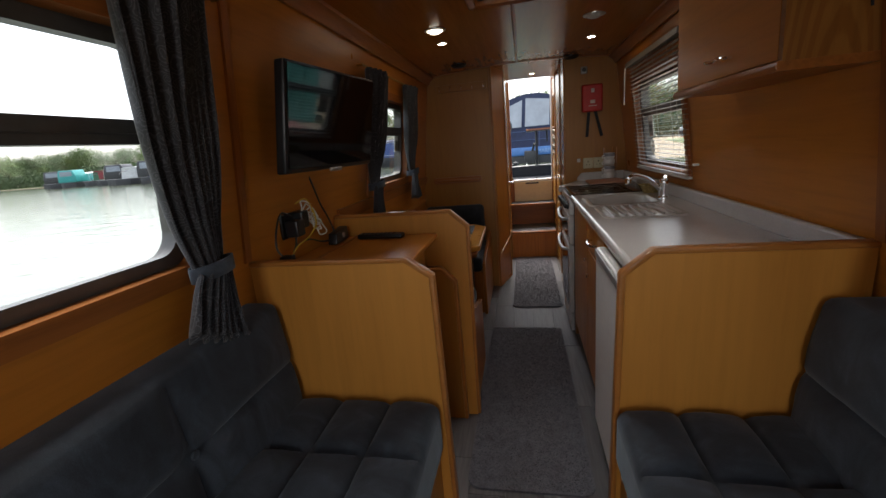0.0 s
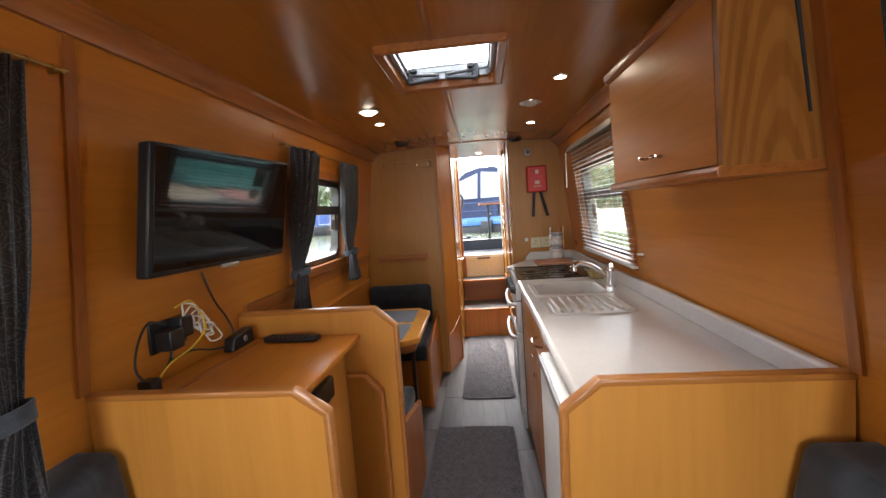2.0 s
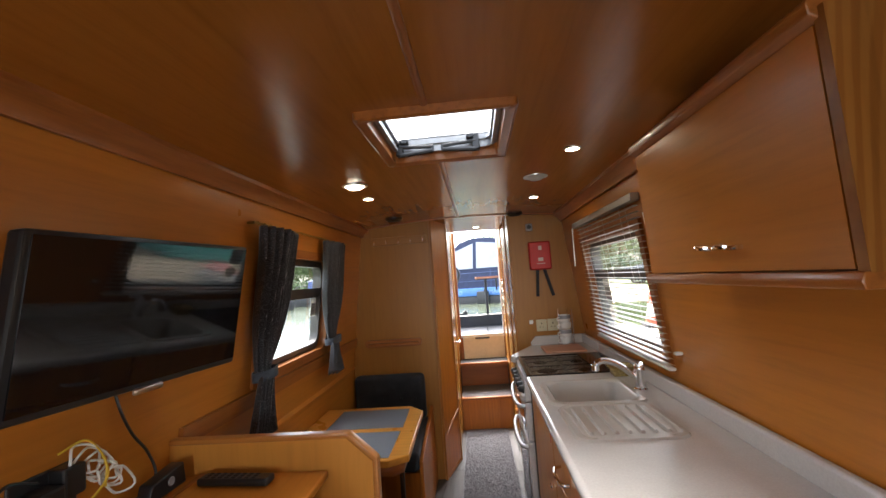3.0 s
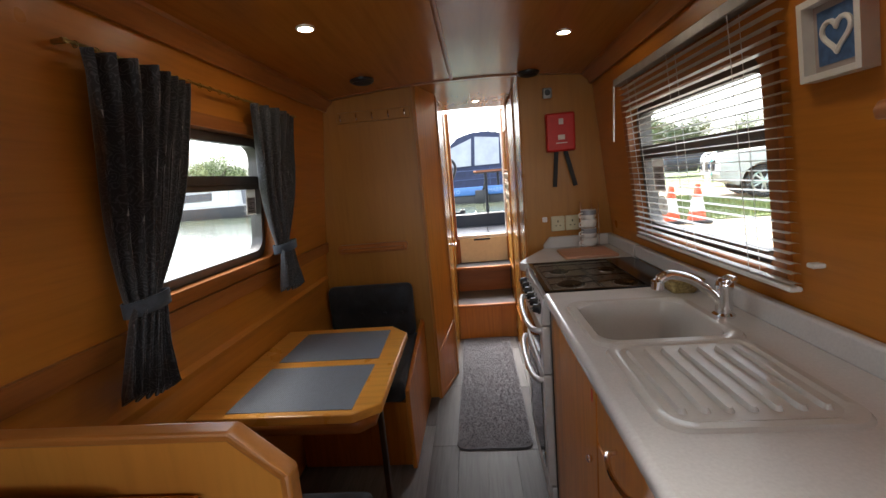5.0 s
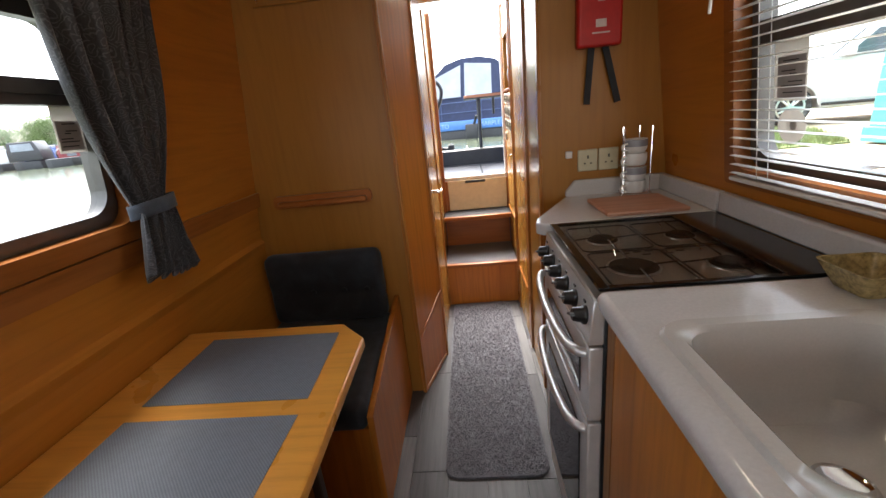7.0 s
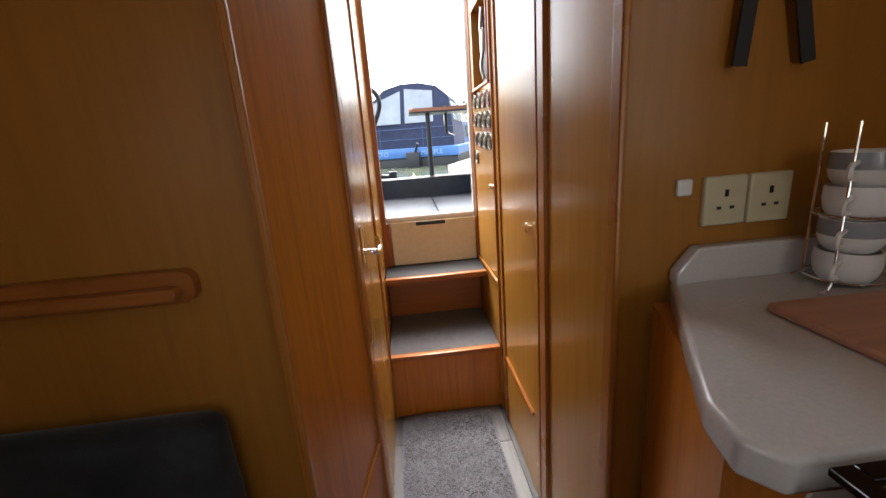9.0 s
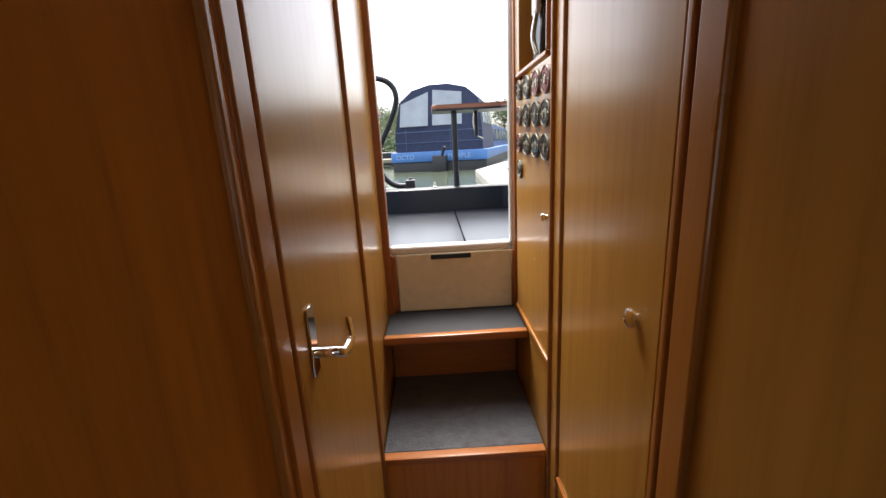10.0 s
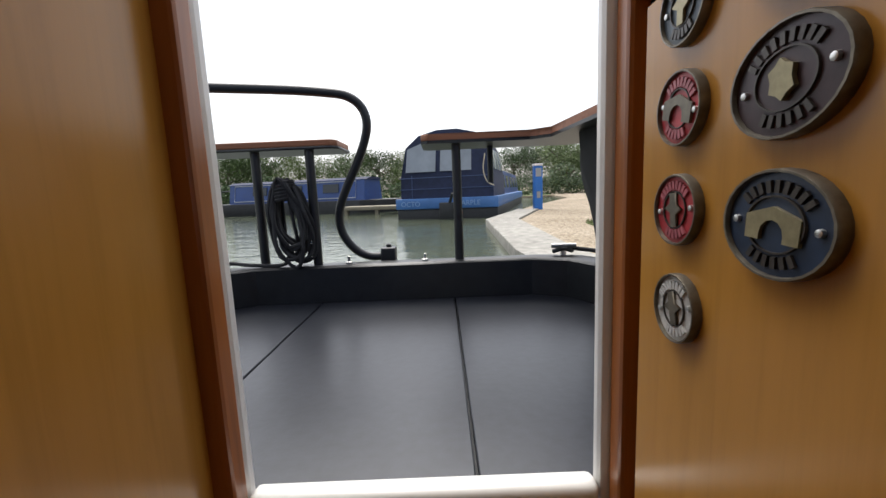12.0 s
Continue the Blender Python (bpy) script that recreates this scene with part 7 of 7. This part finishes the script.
def narrowboat(x, y, yaw, length, colour, roof, label, cover=None):
    m = pose(x, y, WATER, 0, 0, yaw)
    th = thing("narrowboat", (x, y, WATER), label, "boat", "moored narrowboats")
    put = local(m)
    bm = B(); prism(bm, [(-0.75, 0.15), (-0.35, 0), (0.35, 0), (0.75, 0.15), (1.04, 0.9), (1.04, length - 2.4), (0.62, length - 0.9), (0, length), (-0.62, length - 0.9), (-1.04, length - 2.4), (-1.04, 0.9)], "z", -0.4, 0.55, 0.03); put("hull", bm, HULL_BLK, th)
    bm = B(); prism(bm, [(-0.92, 0.55), (0.92, 0.55), (0.76, 1.42), (0.4, 1.50), (-0.4, 1.50), (-0.76, 1.42)], "y", 1.9, length - 2.2); put("cabin", bm, colour, th, "", 20)
    bm = B(); prism(bm, [(-0.80, 1.42), (0.80, 1.42), (0.42, 1.53), (-0.42, 1.53)], "y", 1.8, length - 2.1); put("roof", bm, roof, th)
    bm = B()
    for s in (-1, 1):
        for a, b in ((2.2, 4.8), (5.1, length - 2.6)):
            pts = [(s * 0.925, a, 0.66), (s * 0.925, b, 0.66), (s * 0.785, b, 1.36), (s * 0.785, a, 1.36)]
            tube(bm, pts, 0.022, 4, closed=True)
    put("coach_lines", bm, LINE, th)
    for s in (-1, 1):
        for k in range(3):
            yy = 3.2 + k * (length - 7.0) / 2.2
            bm = B(); hexa(bm, [(s * 0.895, yy, 0.90), (s * 0.895, yy + 0.75, 0.90), (s * 0.835, yy + 0.75, 1.27), (s * 0.835, yy, 1.27), (s * 0.85, yy, 0.90), (s * 0.85, yy + 0.75, 0.90), (s * 0.79, yy + 0.75, 1.27), (s * 0.79, yy, 1.27)]); put("cabin_window", bm, BOAT_GLASS, th, "", 0)
    bm = B(); prism(bm, round_rect(-0.28, 0.28, 0.62, 1.38, 0.03), "y", 1.86, 1.91); put("stern_door", bm, roof, th)
    if cover is not None:
        bm = B(); prism(bm, [(-0.95, 0.58), (0.95, 0.58), (0.90, 1.25), (0.72, 1.85), (-0.72, 1.85), (-0.90, 1.25)], "y", 0.15, 1.85, 0.05); pc = put("pram_cover", bm, cover, th, "canvas stern cover")
        bm = B(); prism(bm, [(-0.62, 1.25), (0.62, 1.25), (0.56, 1.72), (-0.56, 1.72)], "y", 0.125, 0.15); put("cover_window", bm, CLEAR, th, "", 0)
    else:
        bm = B(); tube(bm, curve_pts([(0, 0.25, 0.55), (0, 0.15, 0.9), (0, 0.5, 1.15), (0, 1.4, 1.2)], 5), 0.03, 8); put("tiller", bm, HULL_BLK, th)
    return th


C = {k: plain("boat_" + k, c, 0.4, 0, 0.12, 3) for k, c in {"maroon": (0.22, 0.03, 0.035), "green": (0.03, 0.12, 0.06), "cream": (0.52, 0.47, 0.36), "grey": (0.16, 0.17, 0.19), "teal": (0.03, 0.27, 0.26), "white": (0.62, 0.62, 0.60), "black": (0.03, 0.03, 0.035), "orange": (0.42, 0.13, 0.04)}.items()}
C["blue"], C["navy"] = BLUE_SIDE, NAVY
spec = [(-56, "maroon", "grey", None), (-52, "white", "grey", "black"), (-48.2, "teal", "white", "teal"), (-44.6, "green", "maroon", None), (-41, "cream", "grey", None), (-37.4, "black", "grey", "black"), (-33.8, "white", "white", None), (-30.2, "blue", "navy", "black"), (-26.6, "maroon", "grey", None), (-23, "black", "maroon", None), (-19.4, "green", "cream", "navy"), (-15.8, "navy", "white", None)]
for k, (x, c, r, cov) in enumerate(spec):
    narrowboat(x + 0.4 * math.sin(3 * k), 23.2 + 0.42 * (-16 - x) + 0.8 * math.sin(5 * k), 20 + 4 * math.sin(2 * k), 12.0 + 1.5 * math.sin(k), C[c], C[r], "%s narrowboat moored stern-on at the far bank" % c, C[cov] if cov else None)
narrowboat(-11.3, 25.2, -105.6, 11.0, C["blue"], C["navy"], "blue narrowboat lined in white lying along the jetty")
narrowboat(-9.4, 20.7, 80, 8.5, C["white"], C["grey"], "white and grey narrowboat moored beyond the jetty")
jt = thing("jetty", (-1.6, 20.3, WATER), "low timber jetty between moored boats", "jetty")
bm = B(); t = bmesh.new(); box(t, -2.2, 1.6, -0.45, 0.45, 0.18, 0.32, 0.02)
for x in (-1.9, -0.6, 0.5, 1.4):
    box(t, x - 0.07, x + 0.07, -0.4, -0.25, -0.5, 0.20)
join(bm, t, pose(-1.6, 20.3, WATER, 0, 0, -16)); part("decking", bm, wood("jetty_timber", (0.26, 0.23, 0.17), "x", 0.8), jt)


# ---- vehicles on the quay ----
TYRE = plain("tyre", (0.02, 0.02, 0.021), 0.8, 0, 0.2)
CAR_GLASS = plain("car_glass", (0.06, 0.075, 0.085), 0.1, 0, 0.1)
LAMP = plain("headlamp", (0.7, 0.72, 0.74), 0.12, 0.2, 0.05)
def wheel(put, th, x, y, r, s, spokes=10):
    bm = B(); lathe(bm, [(r * 0.62, -0.11), (r * 0.93, -0.115), (r, -0.08), (r, 0.08), (r * 0.93, 0.115), (r * 0.62, 0.11)], Matrix.Translation((x, y, r)) @ pose(0, 0, 0, 90), 28)
    ty = put("tyre", bm, TYRE, th)
    bm = B(); lathe(bm, [(r * 0.68, 0.105), (r * 0.66, 0.125), (r * 0.60, 0.128), (r * 0.57, 0.112)], Matrix.Translation((x, y, r)) @ pose(0, 0, 0, -s * 90), 28, False)
    for k in range(spokes):
        a = 2 * math.pi * k / spokes + (0.12 if k % 2 else -0.12)
        tube(bm, [(x + 0.05 * math.cos(a), y + s * 0.118, r + 0.05 * math.sin(a)), (x + r * 0.6 * math.cos(a), y + s * 0.120, r + r * 0.6 * math.sin(a))], 0.021, 6)
    lathe(bm, [(0.075, 0.10), (0.07, 0.128), (0, 0.135)], Matrix.Translation((x, y, r)) @ pose(0, 0, 0, -s * 90), 14)
    put("rim", bm, STEEL, th, "spoked alloy rim")


def car(x, y, yaw, paint, kind, label, size=1.0):
    """Heading along its own +x, ground at GROUND."""
    m = pose(x, y, GROUND, 0, 0, yaw) @ Matrix.Scale(size, 4)
    th = thing("pickup" if kind == "pickup" else "car", (x, y, GROUND), label, "car")
    put = local(m)
    r = 0.385 if kind == "pickup" else 0.32
    fx, rx = (1.62, -1.48) if kind == "pickup" else (1.28, -1.3)
    def arch(cx):
        return [(cx + (r + 0.09) * math.cos(radians(a)), r + (r + 0.09) * math.sin(radians(a))) for a in range(-8, 189, 14)]
    if kind == "pickup":
        low = [(2.45, 0.45), (2.52, 0.62), (2.50, 0.98), (2.36, 1.10), (1.10, 1.20), (0.75, 1.22), (-2.60, 1.20), (-2.64, 0.55)]
        cabin = [(1.10, 1.20), (0.45, 1.78), (-0.9, 1.82), (-1.15, 1.22)]
        glass_side = [(0.86, 1.25), (0.38, 1.70), (-0.85, 1.74), (-1.02, 1.27)]
    else:
        low = [(1.98, 0.30), (2.05, 0.52), (1.98, 0.76), (1.05, 0.95), (-1.85, 1.00), (-2.0, 0.85), (-2.02, 0.36)]
        cabin = [(1.05, 0.94), (0.25, 1.42), (-1.25, 1.46), (-1.88, 1.0)]
        glass_side = [(0.86, 0.99), (0.2, 1.36), (-1.15, 1.39), (-1.55, 1.02)]
    outline = low + [p for p in arch(rx)[::-1]] + [p for p in arch(fx)[::-1]]
    bm = B(); hw = 0.90 if kind == "pickup" else 0.85
    prism(bm, outline, "y", -hw, hw, 0.035); put("body", bm, paint, th, "", 40)
    bm = B()
    a = [[bm.verts.new((px, sy * (hw - 0.03 - 0.17 * (pz - cabin[0][1])), pz)) for px, pz in cabin] for sy in (-1, 1)]
    n = len(cabin)
    bm.faces.new(a[0]); bm.faces.new(a[1][::-1])
    for i in range(n):
        bm.faces.new((a[0][i], a[1][i], a[1][(i + 1) % n], a[0][(i + 1) % n]))
    bmesh.ops.bevel(bm, geom=bm.edges[:], offset=0.05, segments=2, profile=0.5, affect="EDGES"); put("cab", bm, paint, th)
    for sy in (-1, 1):
        bm = B(); q = [bm.verts.new((px, sy * (hw - 0.022 - 0.17 * (pz - cabin[0][1])), pz)) for px, pz in glass_side]; bm.faces.new(q)
        o = put("side_glass", bm, CAR_GLASS, th, "", 0); o.modifiers.new("t", "SOLIDIFY").thickness = 0.012
        bm = B(); box(bm, glass_side[0][0] - 0.12, glass_side[0][0] + 0.06, sy * (hw + 0.02) - 0.09, sy * (hw + 0.02) + 0.09, glass_side[0][1], glass_side[0][1] + 0.17, 0.03); put("mirror", bm, paint, th)
        for cx in (fx, rx):
            wheel(put, th, cx, sy * (hw - 0.14), r, sy)
        bm = B(); box(bm, low[1][0] - 0.28, low[1][0] - 0.03, sy * (hw - 0.18) - 0.19, sy * (hw - 0.18) + 0.185, low[2][1] - 0.20, low[2][1] - 0.02, 0.03); put("headlight", bm, LAMP, th, "clear headlight")
        bm = B(); tube(bm, [(fx - 0.5, sy * (hw + 0.03), 0.40), (rx + 0.5, sy * (hw + 0.03), 0.40)], 0.03, 8); put("side_step", bm, BLACK, th)
    bm = B(); dxw = cabin[1][0] - cabin[0][0]; dzw = cabin[1][1] - cabin[0][1]
    ww = hw - 0.16
    hexa(bm, [(cabin[0][0] + 0.15 * dxw + 0.02, -ww, cabin[0][1] + 0.15 * dzw + 0.02), (cabin[0][0] + 0.15 * dxw + 0.02, ww, cabin[0][1] + 0.15 * dzw + 0.02), (cabin[1][0] - 0.1 * dxw + 0.02, ww - 0.05, cabin[1][1] - 0.1 * dzw + 0.02), (cabin[1][0] - 0.1 * dxw + 0.02, -ww + 0.05, cabin[1][1] - 0.1 * dzw + 0.02),
              (cabin[0][0] + 0.15 * dxw - 0.04, -ww, cabin[0][1] + 0.15 * dzw), (cabin[0][0] + 0.15 * dxw - 0.04, ww, cabin[0][1] + 0.15 * dzw), (cabin[1][0] - 0.1 * dxw - 0.04, ww - 0.05, cabin[1][1] - 0.1 * dzw), (cabin[1][0] - 0.1 * dxw - 0.04, -ww + 0.05, cabin[1][1] - 0.1 * dzw)]); put("windscreen", bm, CAR_GLASS, th, "", 0)
    bm = B(); box(bm, low[1][0] - 0.06, low[1][0] + 0.02, -0.45, 0.45, low[1][1] + 0.04, low[2][1] - 0.03, 0.02); gl = put("grille", bm, BLACK, th)
    if kind == "pickup":
        bm = B()
        for z in (0.62, 0.95):
            tube(bm, [(2.60, -0.55, z), (2.60, 0.55, z)], 0.035, 8)
        for yy in (-0.45, 0.45):
            tube(bm, curve_pts([(2.55, yy, 0.42), (2.61, yy, 0.7), (2.60, yy, 1.0), (2.50, yy, 1.16)], 5), 0.035, 8)
        tube(bm, [(2.50, -0.45, 1.16), (2.50, 0.45, 1.16)], 0.035, 8)
        put("bull_bar", bm, CHROME, th, "chrome bull bar")
    bm = B(); box(bm, low[1][0] + 0.0, low[1][0] + 0.035, -0.26, 0.26, low[1][1] - 0.10, low[1][1] + 0.01, 0.004, 1); put("number_plate", bm, WHITE, th)
    return th


car(6.91, 9.68, 164, plain("silver_white_paint", (0.48, 0.465, 0.45), 0.5, 0, 0.03), "pickup", "silver-white pickup truck with bull bar parked beside the grass", 0.80)
car(9.5, 21.5, 150, plain("dark_car_paint", (0.03, 0.035, 0.045), 0.2, 0.2, 0.05), "car", "dark hatchback parked beyond the grass")
car(13.5, 20.5, 155, plain("white_car_paint", (0.62, 0.62, 0.61), 0.25, 0, 0.03), "car", "white car parked beyond the grass")

# traffic cones
ORANGE = plain("cone_orange", (0.62, 0.09, 0.03), 0.5, 0, 0.1)
def cone(x, y, label):
    th = thing("traffic_cone", (x, y, GROUND), label, "traffic cone", "traffic cones")
    z = GROUND + 0.028
    bm = B(); box(bm, x - 0.135, x + 0.135, y - 0.135, y + 0.135, z - 0.02, z + 0.02, 0.01); part("base", bm, BLACK_SOFT, th)
    for nm, mat, prof, lab in (("lower_cone", ORANGE, [(0.108, 0.02), (0.090, 0.135)], ""), ("sleeve", WHITE, [(0.090, 0.135), (0.058, 0.315)], "white reflective sleeve"), ("tip", ORANGE, [(0.058, 0.315), (0.030, 0.47), (0.026, 0.48), (0, 0.48)], "")):
        bm = B(); lathe(bm, [(r, z + h) for r, h in prof], Matrix.Translation((x, y, 0)), 20); part(nm, bm, mat, th, lab)


cone(2.69, 6.88, "orange and white traffic cone on the grass edge")
cone(2.98, 6.80, "orange and white traffic cone on the grass edge")

ct = thing("container", (5.6, 6.05, GROUND), "teal painted corrugated steel container on the quay", "container")
TEAL = plain("container_teal", (0.07, 0.30, 0.27), 0.45, 0.0, 0.12, 6)
bm = B(); box(bm, 4.55, 6.85, 5.20, 6.90, GROUND + 0.02, GROUND + 2.5, 0.03); part("shell", bm, TEAL, ct)
bm = B()
for k in range(5):
    box(bm, 4.515, 4.55, 5.34 + 0.29 * k, 5.49 + 0.29 * k, GROUND + 0.18, GROUND + 2.36)
part("corrugation", bm, TEAL, ct, "", 0)
bm = B()
for z in (GROUND + 0.1, GROUND + 2.42):
    box(bm, 4.50, 4.56, 5.19, 6.91, z - 0.08, z + 0.08, 0.01)
part("rails", bm, TEAL, ct)

rb = thing("storage_bin", (3.2, 2.9, GROUND), "red plastic storage bin with a lid on the path", "bin")
RED_BIN = plain("bin_red", (0.50, 0.045, 0.03), 0.5, 0, 0.12, 6)
bm = B(); prism(bm, [(2.80, GROUND + 0.03), (3.60, GROUND + 0.03), (3.68, GROUND + 0.78), (2.72, GROUND + 0.78)], "y", 2.45, 3.35, 0.03); part("body", bm, RED_BIN, rb)
bm = B(); prism(bm, [(2.68, GROUND + 0.785), (3.72, GROUND + 0.785), (3.66, GROUND + 0.86), (3.2, GROUND + 0.92), (2.74, GROUND + 0.86)], "y", 2.41, 3.39, 0.02); part("lid", bm, WHITE, rb, "white lid")

hs = thing("hose", (3.1, 4.95, GROUND), "coiled pale grey water hose on the path", "hose")
rnd = random.Random(4)
for k in range(5):
    bm = B(); r0, hx, hy = rnd.uniform(0.22, 0.38), 3.1 + rnd.uniform(-0.08, 0.08), 4.95 + rnd.uniform(-0.08, 0.08)
    tube(bm, [(hx + r0 * math.cos(w), hy + r0 * 0.8 * math.sin(w), GROUND + 0.02 + 0.022 * k + 0.006 * math.sin(3 * w + k)) for w in np.linspace(0, 2 * math.pi, 29)[:-1]], 0.016, 8, closed=True)
    part("hose_loop", bm, ALU_GREY, hs)
ps = thing("folded_sheet", (3.9, 5.62, GROUND), "crumpled dusty pink sheet lying on the gravel", "sheet")
bm = B()
rows = [[bm.verts.new((3.65 + 0.5 * i / 16, 5.4 + 0.42 * j / 14, GROUND + 0.01 + max(0, 0.11 * math.sin(math.pi * i / 16) * math.sin(math.pi * j / 14) * (1 + 0.8 * noise.noise(Vector((i * 0.35, j * 0.35, 1.7))))))) for i in range(17)] for j in range(15)]
for a, b in zip(rows, rows[1:]):
    for i in range(16):
        bm.faces.new((a[i], a[i + 1], b[i + 1], b[i]))
part("cloth", bm, plain("pink_sheet", (0.42, 0.17, 0.15), 0.8, 0, 0.2), ps, smooth=80).modifiers.new("t", "SOLIDIFY").thickness = 0.006

# ---- trees ----
LEAVES = [plain("leaf_%s" % k, c, 0.75, 0, 0.45, 5.0) for k, c in (("mid", (0.075, 0.120, 0.030)), ("dark", (0.045, 0.080, 0.024)), ("pale", (0.115, 0.16, 0.05)))]
BARK = plain("bark", (0.10, 0.08, 0.06), 0.9, 0, 0.3, 12, 0.5)
def tree(seed, h, spread, leaf):
    rnd = random.Random(seed)
    th = thing("tree", (0, 0, 0), "broad leafy tree on the marina bank", "tree", "bank trees")
    bm = B(); tube(bm, [(0, 0, -0.2), (0.05 * h * rnd.uniform(-1, 1), 0, h * 0.3), (0.08 * h * rnd.uniform(-1, 1), 0.05, h * 0.65)], [0.035 * h, 0.026 * h, 0.012 * h], 8)
    tips = []
    for k in range(9):
        a, zz = k * 2.4 + rnd.random(), h * rnd.uniform(0.22, 0.6)
        e = Vector((math.cos(a) * spread * rnd.uniform(0.5, 0.85), math.sin(a) * spread * rnd.uniform(0.5, 0.85), zz + h * rnd.uniform(0.1, 0.3)))
        tube(bm, [(0, 0, zz), e * 0.5 + Vector((0, 0, zz * 0.45)), e], [0.014 * h, 0.009 * h, 0.004 * h], 6); tips.append(e)
    part("trunk", bm, BARK, th)
    vs, fs = [], []
    clumps = [(t + Vector((rnd.uniform(-0.4, 0.4), rnd.uniform(-0.4, 0.4), rnd.uniform(-0.3, 0.4))), rnd.uniform(0.16, 0.26) * h) for t in tips for _ in range(2)]
    clumps += [(Vector((rnd.uniform(-0.4, 0.4) * spread, rnd.uniform(-0.4, 0.4) * spread, h * rnd.uniform(0.35, 0.88))), rnd.uniform(0.15, 0.24) * h) for _ in range(9)]
    clumps += [(Vector((rnd.uniform(-0.8, 0.8) * spread, rnd.uniform(-0.8, 0.8) * spread, h * rnd.uniform(0.08, 0.25))), rnd.uniform(0.12, 0.2) * h) for _ in range(8)]
    for c, r in clumps:
        for _ in range(210):
            d = Vector((rnd.gauss(0, 1), rnd.gauss(0, 1), rnd.gauss(0, 0.8))).normalized() * r * rnd.uniform(0.55, 1.08)
            p = c + d
            u = Vector((rnd.gauss(0, 1), rnd.gauss(0, 1), rnd.gauss(0, 1))).normalized(); w = u.orthogonal().normalized()
            s = rnd.uniform(0.055, 0.125) * h / 7
            i = len(vs)
            vs += [tuple(p - u * s), tuple(p + w * s * 0.6), tuple(p + u * s), tuple(p - w * s * 0.6)]
            fs.append((i, i + 1, i + 2, i + 3))
    me = bpy.data.meshes.new("crown"); me.from_pydata(vs, [], fs); me.materials.append(leaf)
    ob = new("crown", me); ob.parent = th
    return th


kinds = [tree(21, 7.0, 3.6, LEAVES[0]), tree(22, 6.2, 3.8, LEAVES[1]), tree(23, 7.6, 3.4, LEAVES[2])]
rnd = random.Random(8)
def bank(x):
    return 38 + 0.167 * max(0, -12 - x) + 0.09 * max(0, -60 - x)


spots = [(x + rnd.uniform(-1.5, 1.5), bank(x) + rnd.uniform(3.5, 9)) for x in np.arange(-98, 34, 4.2)]
spots += [(x + rnd.uniform(-2, 2), bank(x) + rnd.uniform(14, 24)) for x in np.arange(-110, 70, 7.0)]
spots += [(40 + rnd.uniform(-3, 6), y + rnd.uniform(-2, 2)) for y in np.arange(-10, 60, 7.0)]
for k, (x, y) in enumerate(spots):
    grow = 0.42 if x > 30 else 0.86 + (0.15 if y > bank(x) + 12 else 0)
    if k < 3:
        kinds[k].matrix_world = pose(x, y, GROUND, 0, 0, 37 * k) @ Matrix.Scale(grow, 4)
    else:
        copy_thing(kinds[k % 3], pose(x, y, GROUND, 0, 0, rnd.uniform(0, 360)) @ Matrix.Scale(rnd.uniform(0.85, 1.15) * grow, 4))
nt = copy_thing(kinds[0], pose(16.0, 15.5, GROUND, 0, 0, 80) @ Matrix.Scale(0.9, 4))
# hedge along the far bank
vs, fs = [], []
for k in range(34000):
    x, f = rnd.uniform(-110, 34), rnd.random()
    y = 2.6 + bank(x) + rnd.uniform(-0.9, 0.9) + 0.6 * math.sin(x * 0.3)
    z = GROUND + f * (1.9 + 0.5 * math.sin(x * 0.7) + 0.4 * math.sin(x * 1.9))
    u = Vector((rnd.gauss(0, 1), rnd.gauss(0, 1), rnd.gauss(0, 1))).normalized(); w = u.orthogonal().normalized(); p = Vector((x, y, z)); s = rnd.uniform(0.07, 0.16); i = len(vs)
    vs += [tuple(p - u * s), tuple(p + w * s * 0.7), tuple(p + u * s), tuple(p - w * s * 0.7)]; fs.append((i, i + 1, i + 2, i + 3))
me = bpy.data.meshes.new("hedge"); me.from_pydata(vs, [], fs); me.materials.append(LEAVES[1])
tagged(new("hedge", me), "leafy hedge along the far bank", "hedge", kind="stuff")
